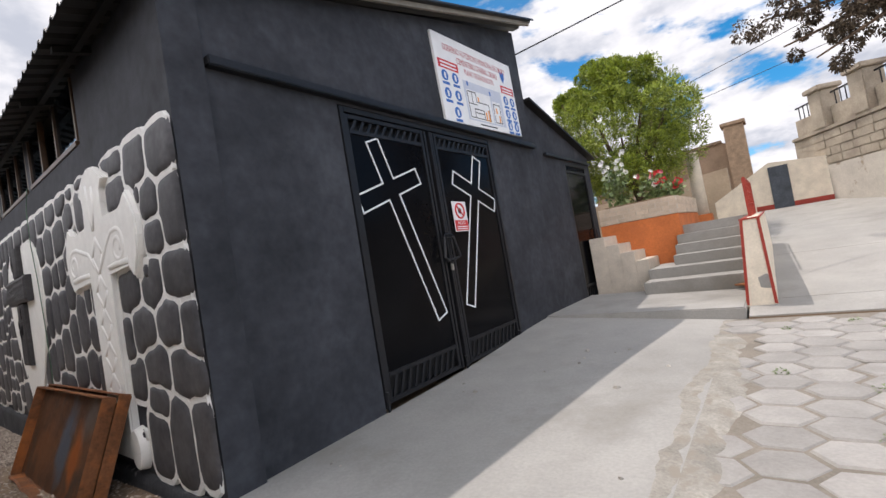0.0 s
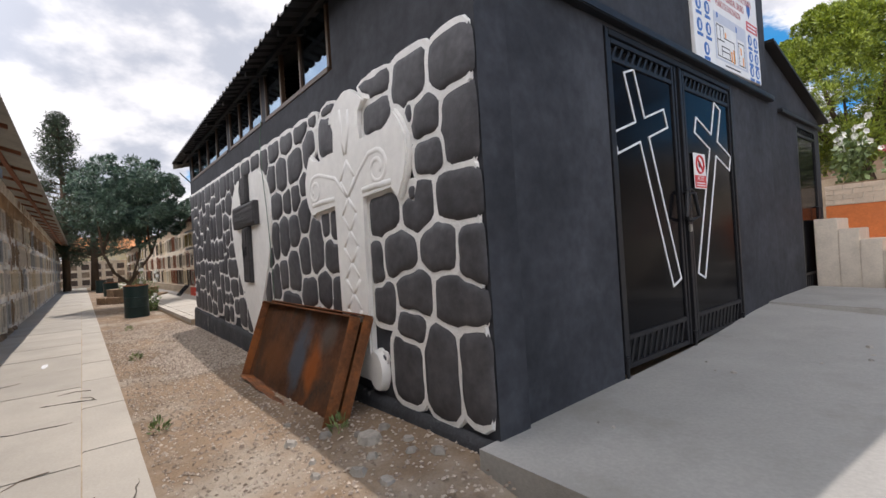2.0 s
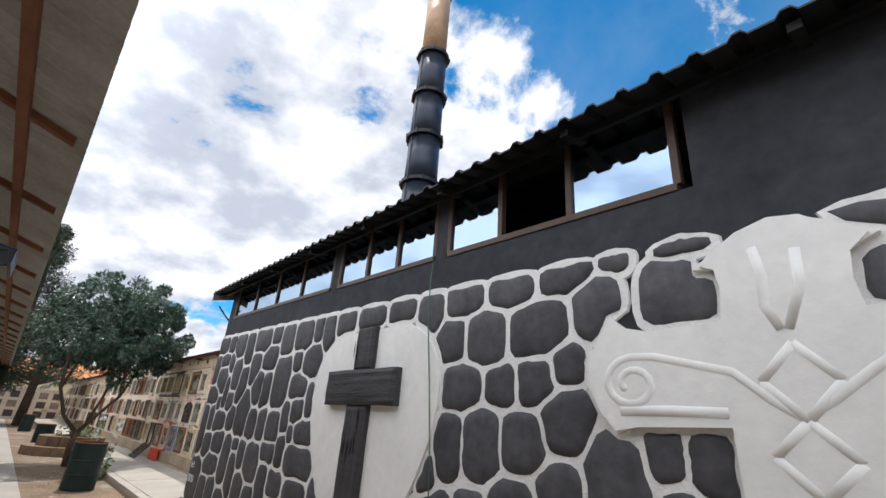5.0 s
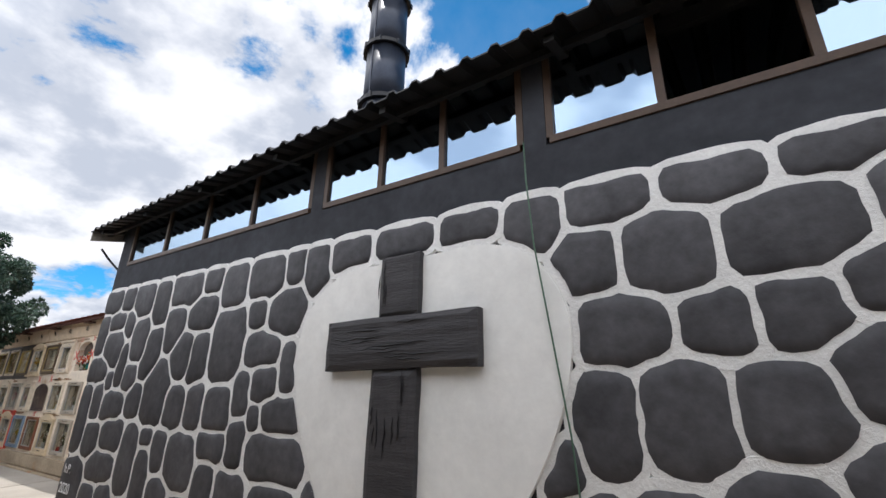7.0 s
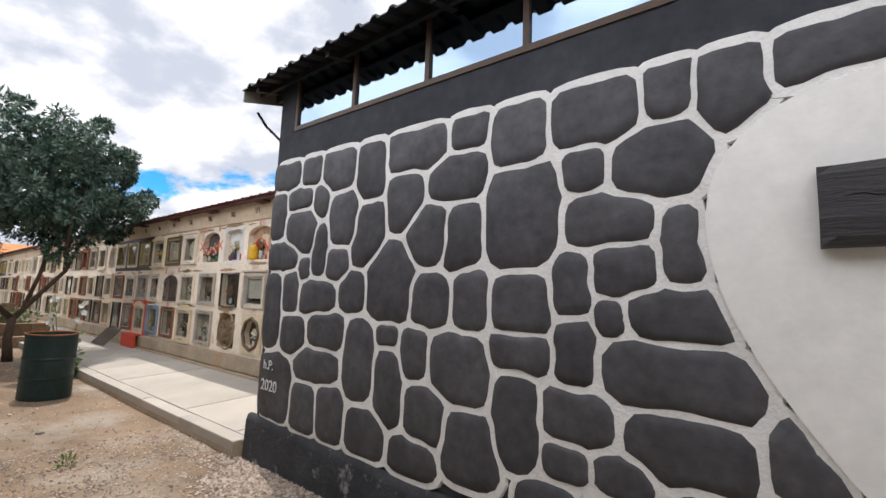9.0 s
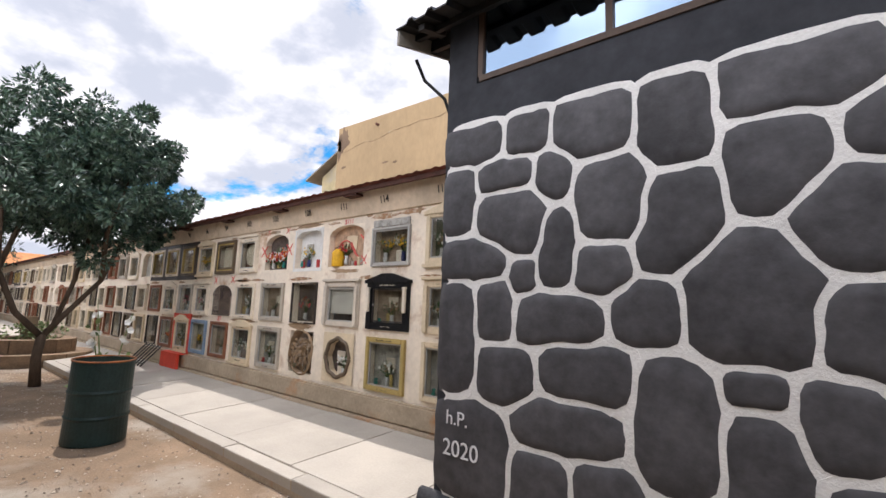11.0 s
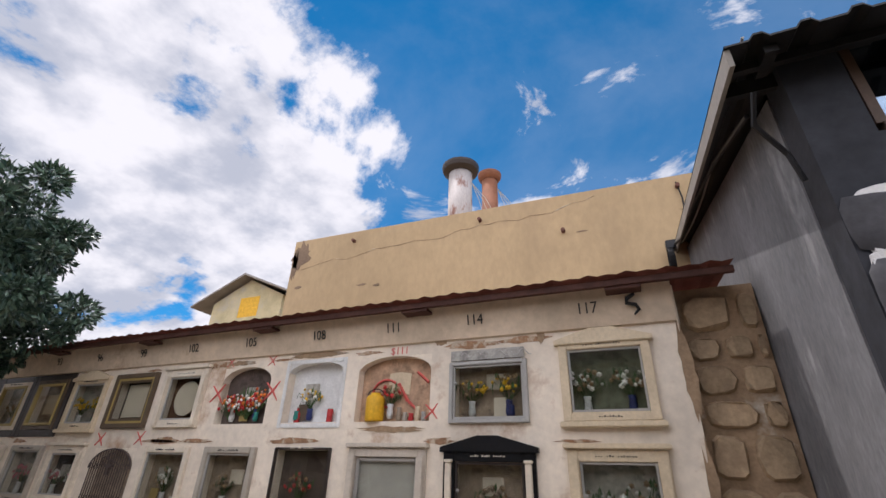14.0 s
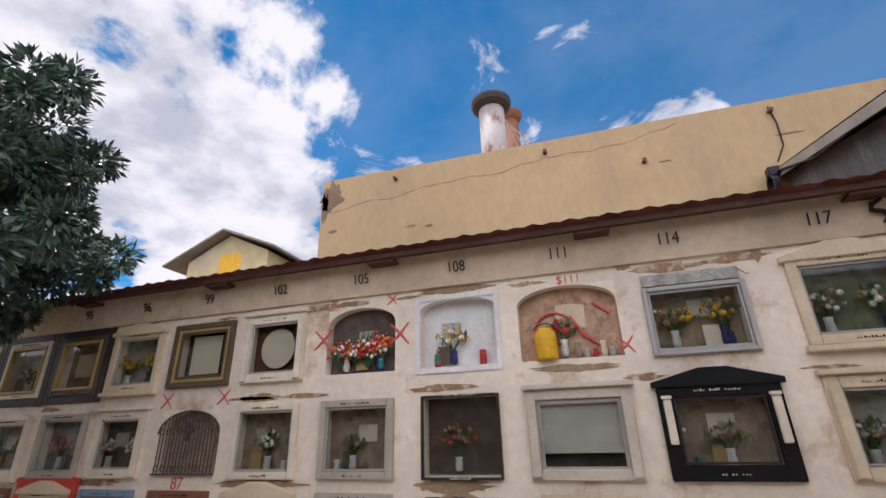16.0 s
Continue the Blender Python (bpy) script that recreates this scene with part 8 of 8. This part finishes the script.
# ragged concrete lip where the apron meets the pavers
M["scrabble"] = paint("broken_concrete_edge", (0.305, 0.28, 0.24), 0.95, 0.3, 5.0, 60, 0.9, 35, second=(0.25, 0.22, 0.18), second_at=(0.5, 0.6), second_scale=7.0)
lip = bmesh.new()
row = []
for i in range(60):
    y = 1.2 + i * 0.082
    w_ = 0.10 * noise.noise((y * 2.3, 0, 0)) + 0.05 * noise.noise((y * 9, 0, 0))
    z = apron_z(-0.55, y)
    row.append([lip.verts.new(p) for p in ((-0.66 + 0.10 * noise.noise((y * 1.3, 4, 0)) + 0.06 * noise.noise((y * 7, 4, 0)), y, apron_z(-0.74, y) + 0.004), (-0.48 + w_, y, z - 0.004), (-0.36 + w_ * 1.4, y, z - 0.045))])
for a, b in zip(row, row[1:]):
    for k in range(2):
        lip.faces.new((a[k], b[k], b[k + 1], a[k + 1]))
tagged(part("concrete_lip", lip, M["scrabble"], smooth=True), "ragged concrete edge beside the pavers", "kerb", kind="structure")


# hairline cracks in the walk, chips of stone lying about
M["crack"] = paint("crack_shadow", (0.10, 0.085, 0.07), 0.95, 0.3, 6, 30, 0.2, 40)


def surface_crack(name, x, y, length, turn, z, label, seed):
    r = random.Random(seed)
    bm = bmesh.new()
    pts, a = [], turn
    for i in range(12):
        pts.append((x, y, z(x, y)))
        a += r.uniform(-0.35, 0.35)
        x, y = x + length / 11 * math.cos(a), y + length / 11 * math.sin(a)
    tube(bm, pts, [0.0015] + [r.uniform(0.002, 0.006) for _ in range(10)] + [0.001], 4)
    tagged(part(name, bm, M["crack"]), label, "crack")


for k, (x, y, ln, tn) in enumerate(((-4.6, -1.75, 0.9, 0.3), (-5.2, -1.62, 0.8, 0.15), (-5.9, -1.7, 0.7, 0.4), (-6.6, -1.2, 0.6, 1.2), (-7.4, -0.9, 0.5, 1.5), (-8.6, -1.6, 0.7, 0.5), (-3.9, -0.45, 0.8, 3.0))):
    surface_crack("walk_crack", x, y, ln, tn, lambda a, b: 0.039, "thin dark crack in the concrete walk", 300 + k)
rc = random.Random(64)
for k in range(26):
    x, y = (rc.uniform(-2.6, -0.7), rc.uniform(1.6, 5.6)) if k < 14 else (rc.uniform(-4.4, -3.2), rc.uniform(0.3, 1.15))
    sz = rc.uniform(0.012, 0.03) if k < 14 else rc.uniform(0.02, 0.06)
    zz = apron_z(x, y) if k < 14 else ground_z(x, y)
    bm = bmesh.new()
    low_r = [bm.verts.new((x + sz * rc.uniform(0.7, 1.3) * math.cos(q * 1.257), y + sz * rc.uniform(0.7, 1.3) * math.sin(q * 1.257), zz - 0.002)) for q in range(5)]
    top_r = [bm.verts.new((x + 0.6 * (v.co.x - x), y + 0.6 * (v.co.y - y), zz + sz * rc.uniform(0.4, 0.8))) for v in low_r]
    for q in range(5):
        bm.faces.new((low_r[q], low_r[(q + 1) % 5], top_r[(q + 1) % 5], top_r[q]))
    bm.faces.new(top_r)
    tagged(part("stone_chip", bm, M["pebble"]), "small grey stone chip lying on the ground", "stone", "stone chips")

# pebbles, twigs and litter on the earth
def pebbles():
    r = random.Random(77)
    verts, faces = [], []
    for k in range(44000):
        x = r.uniform(-14.5, -2.6)
        y = r.uniform(-0.18, 1.5)
        dense = k > 15000
        if dense:
            x, y = r.uniform(-13.2, -7.5), r.uniform(0.0, 1.5)
            if noise.noise((x * 0.9, y * 0.9, 3)) + 0.9 * (y - 0.45) - 0.6 * sstep(-12.2, -13.2, x) + r.uniform(-0.25, 0.25) < 0:
                continue
        elif r.random() < 0.15:
            x, y = r.uniform(-25, -13), r.uniform(-0.1, 1.9)
        s = r.uniform(0.005, 0.017) * (1.35 if dense else 1) * (1.5 if r.random() < 0.03 else 1)
        z = ground_z(x, y) + s * 0.25
        i = len(verts)
        a = r.uniform(0, 6.28)
        for q in range(4):
            t = a + q * 1.571
            verts.append((x + s * r.uniform(0.7, 1.3) * math.cos(t), y + s * r.uniform(0.7, 1.3) * math.sin(t), z))
        verts.append((x + r.uniform(-0.3, 0.3) * s, y + r.uniform(-0.3, 0.3) * s, z + s * r.uniform(0.5, 0.9)))
        faces += [(i, i + 1, i + 4), (i + 1, i + 2, i + 4), (i + 2, i + 3, i + 4), (i + 3, i, i + 4)]
    me = bpy.data.meshes.new("gravel")
    me.from_pydata(verts, [], faces)
    me.materials.append(M["gravel_bits"])
    tagged(new("gravel", me), "loose grey and brown gravel on bare earth", "gravel", kind="stuff")


M["gravel_bits"] = isl_leaf("gravel_bits", (0.17, 0.125, 0.095), (0.50, 0.42, 0.34), 0.9)
pebbles()
rt = random.Random(5)
for k in range(10):
    x, y = rt.uniform(-9, -3), rt.uniform(-1.7, -0.4)
    a = rt.uniform(0, 6.28)
    b = bmesh.new()
    L = rt.uniform(0.08, 0.3)
    tube(b, [(x, y, 0.042), (x + 0.5 * L * math.cos(a), y + 0.5 * L * math.sin(a), 0.047), (x + L * math.cos(a + 0.3), y + L * math.sin(a + 0.3), 0.042)], [0.004, 0.004, 0.002], 4)
    tagged(part("twig", b, M["bark"]), "small dry twig lying on the concrete walk", "twig", "fallen twigs")
for k, (x, y, w, h) in enumerate(((-6.4, -1.35, 0.13, 0.05), (-5.3, -1.2, 0.12, 0.05), (-10.2, -1.0, 0.2, 0.04))):
    n = 18
    out = [(x + w * math.cos(6.283 * i / n) * rt.uniform(0.6, 1.2), y + h * math.sin(6.283 * i / n) * rt.uniform(0.6, 1.2)) for i in range(n)]
    tagged(part("paint_stain", prism(out, 0.003, 0, "z", 0.037), M["whiteline"]), "spilt white paint on the concrete walk", "stain", kind="structure")
for k, (x, y) in enumerate(((-5.55, -0.05), (-9.5, 0.1), (-4.1, 0.9), (-13.8, 0.3))):
    tuft = base("weed_tuft", pose(x, y, ground_z(x, y)), "small green weed tuft at the edge of the walk", "weed")
    leaf_crown("tuft", tuft, M["leaf_sprig"], [(Vector((0, 0, 0.03)), 0.06)], 60, (0.06, 0.008), random.Random(k), droop=-0.8)
for k, (x, y, s) in enumerate(((-3.75, 0.95, 0.12), (-3.2, 0.75, 0.06), (-3.5, 1.1, 0.05), (-15.2, 0.35, 0.07), (-4.6, 0.7, 0.05))):
    n = 8
    rr = [s * rt.uniform(0.7, 1.1) for _ in range(n)]
    bm = bmesh.new()
    z = ground_z(x, y)
    lo = [bm.verts.new((x + rr[i] * math.cos(6.283 * i / n), y + 0.7 * rr[i] * math.sin(6.283 * i / n), z - 0.01)) for i in range(n)]
    hi = [bm.verts.new((x + 0.8 * rr[i] * math.cos(6.283 * i / n), y + 0.55 * rr[i] * math.sin(6.283 * i / n), z + s * rt.uniform(0.2, 0.4))) for i in range(n)]
    for i in range(n):
        bm.faces.new((lo[i], lo[(i + 1) % n], hi[(i + 1) % n], hi[i]))
    bm.faces.new(hi)
    tagged(part("rubble_stone", bm, M["pebble"]), "loose lump of pale rubble on the earth", "stone", "loose stones")
leaf = prism([(-0.62, 7.62), (-0.5, 7.5), (-0.42, 7.6), (-0.5, 7.72)], 0.02, 0, "z", 0.525)
tagged(part("dry_leaf", leaf, M["rust"]), "curled dry brown leaf on the landing", "leaf")
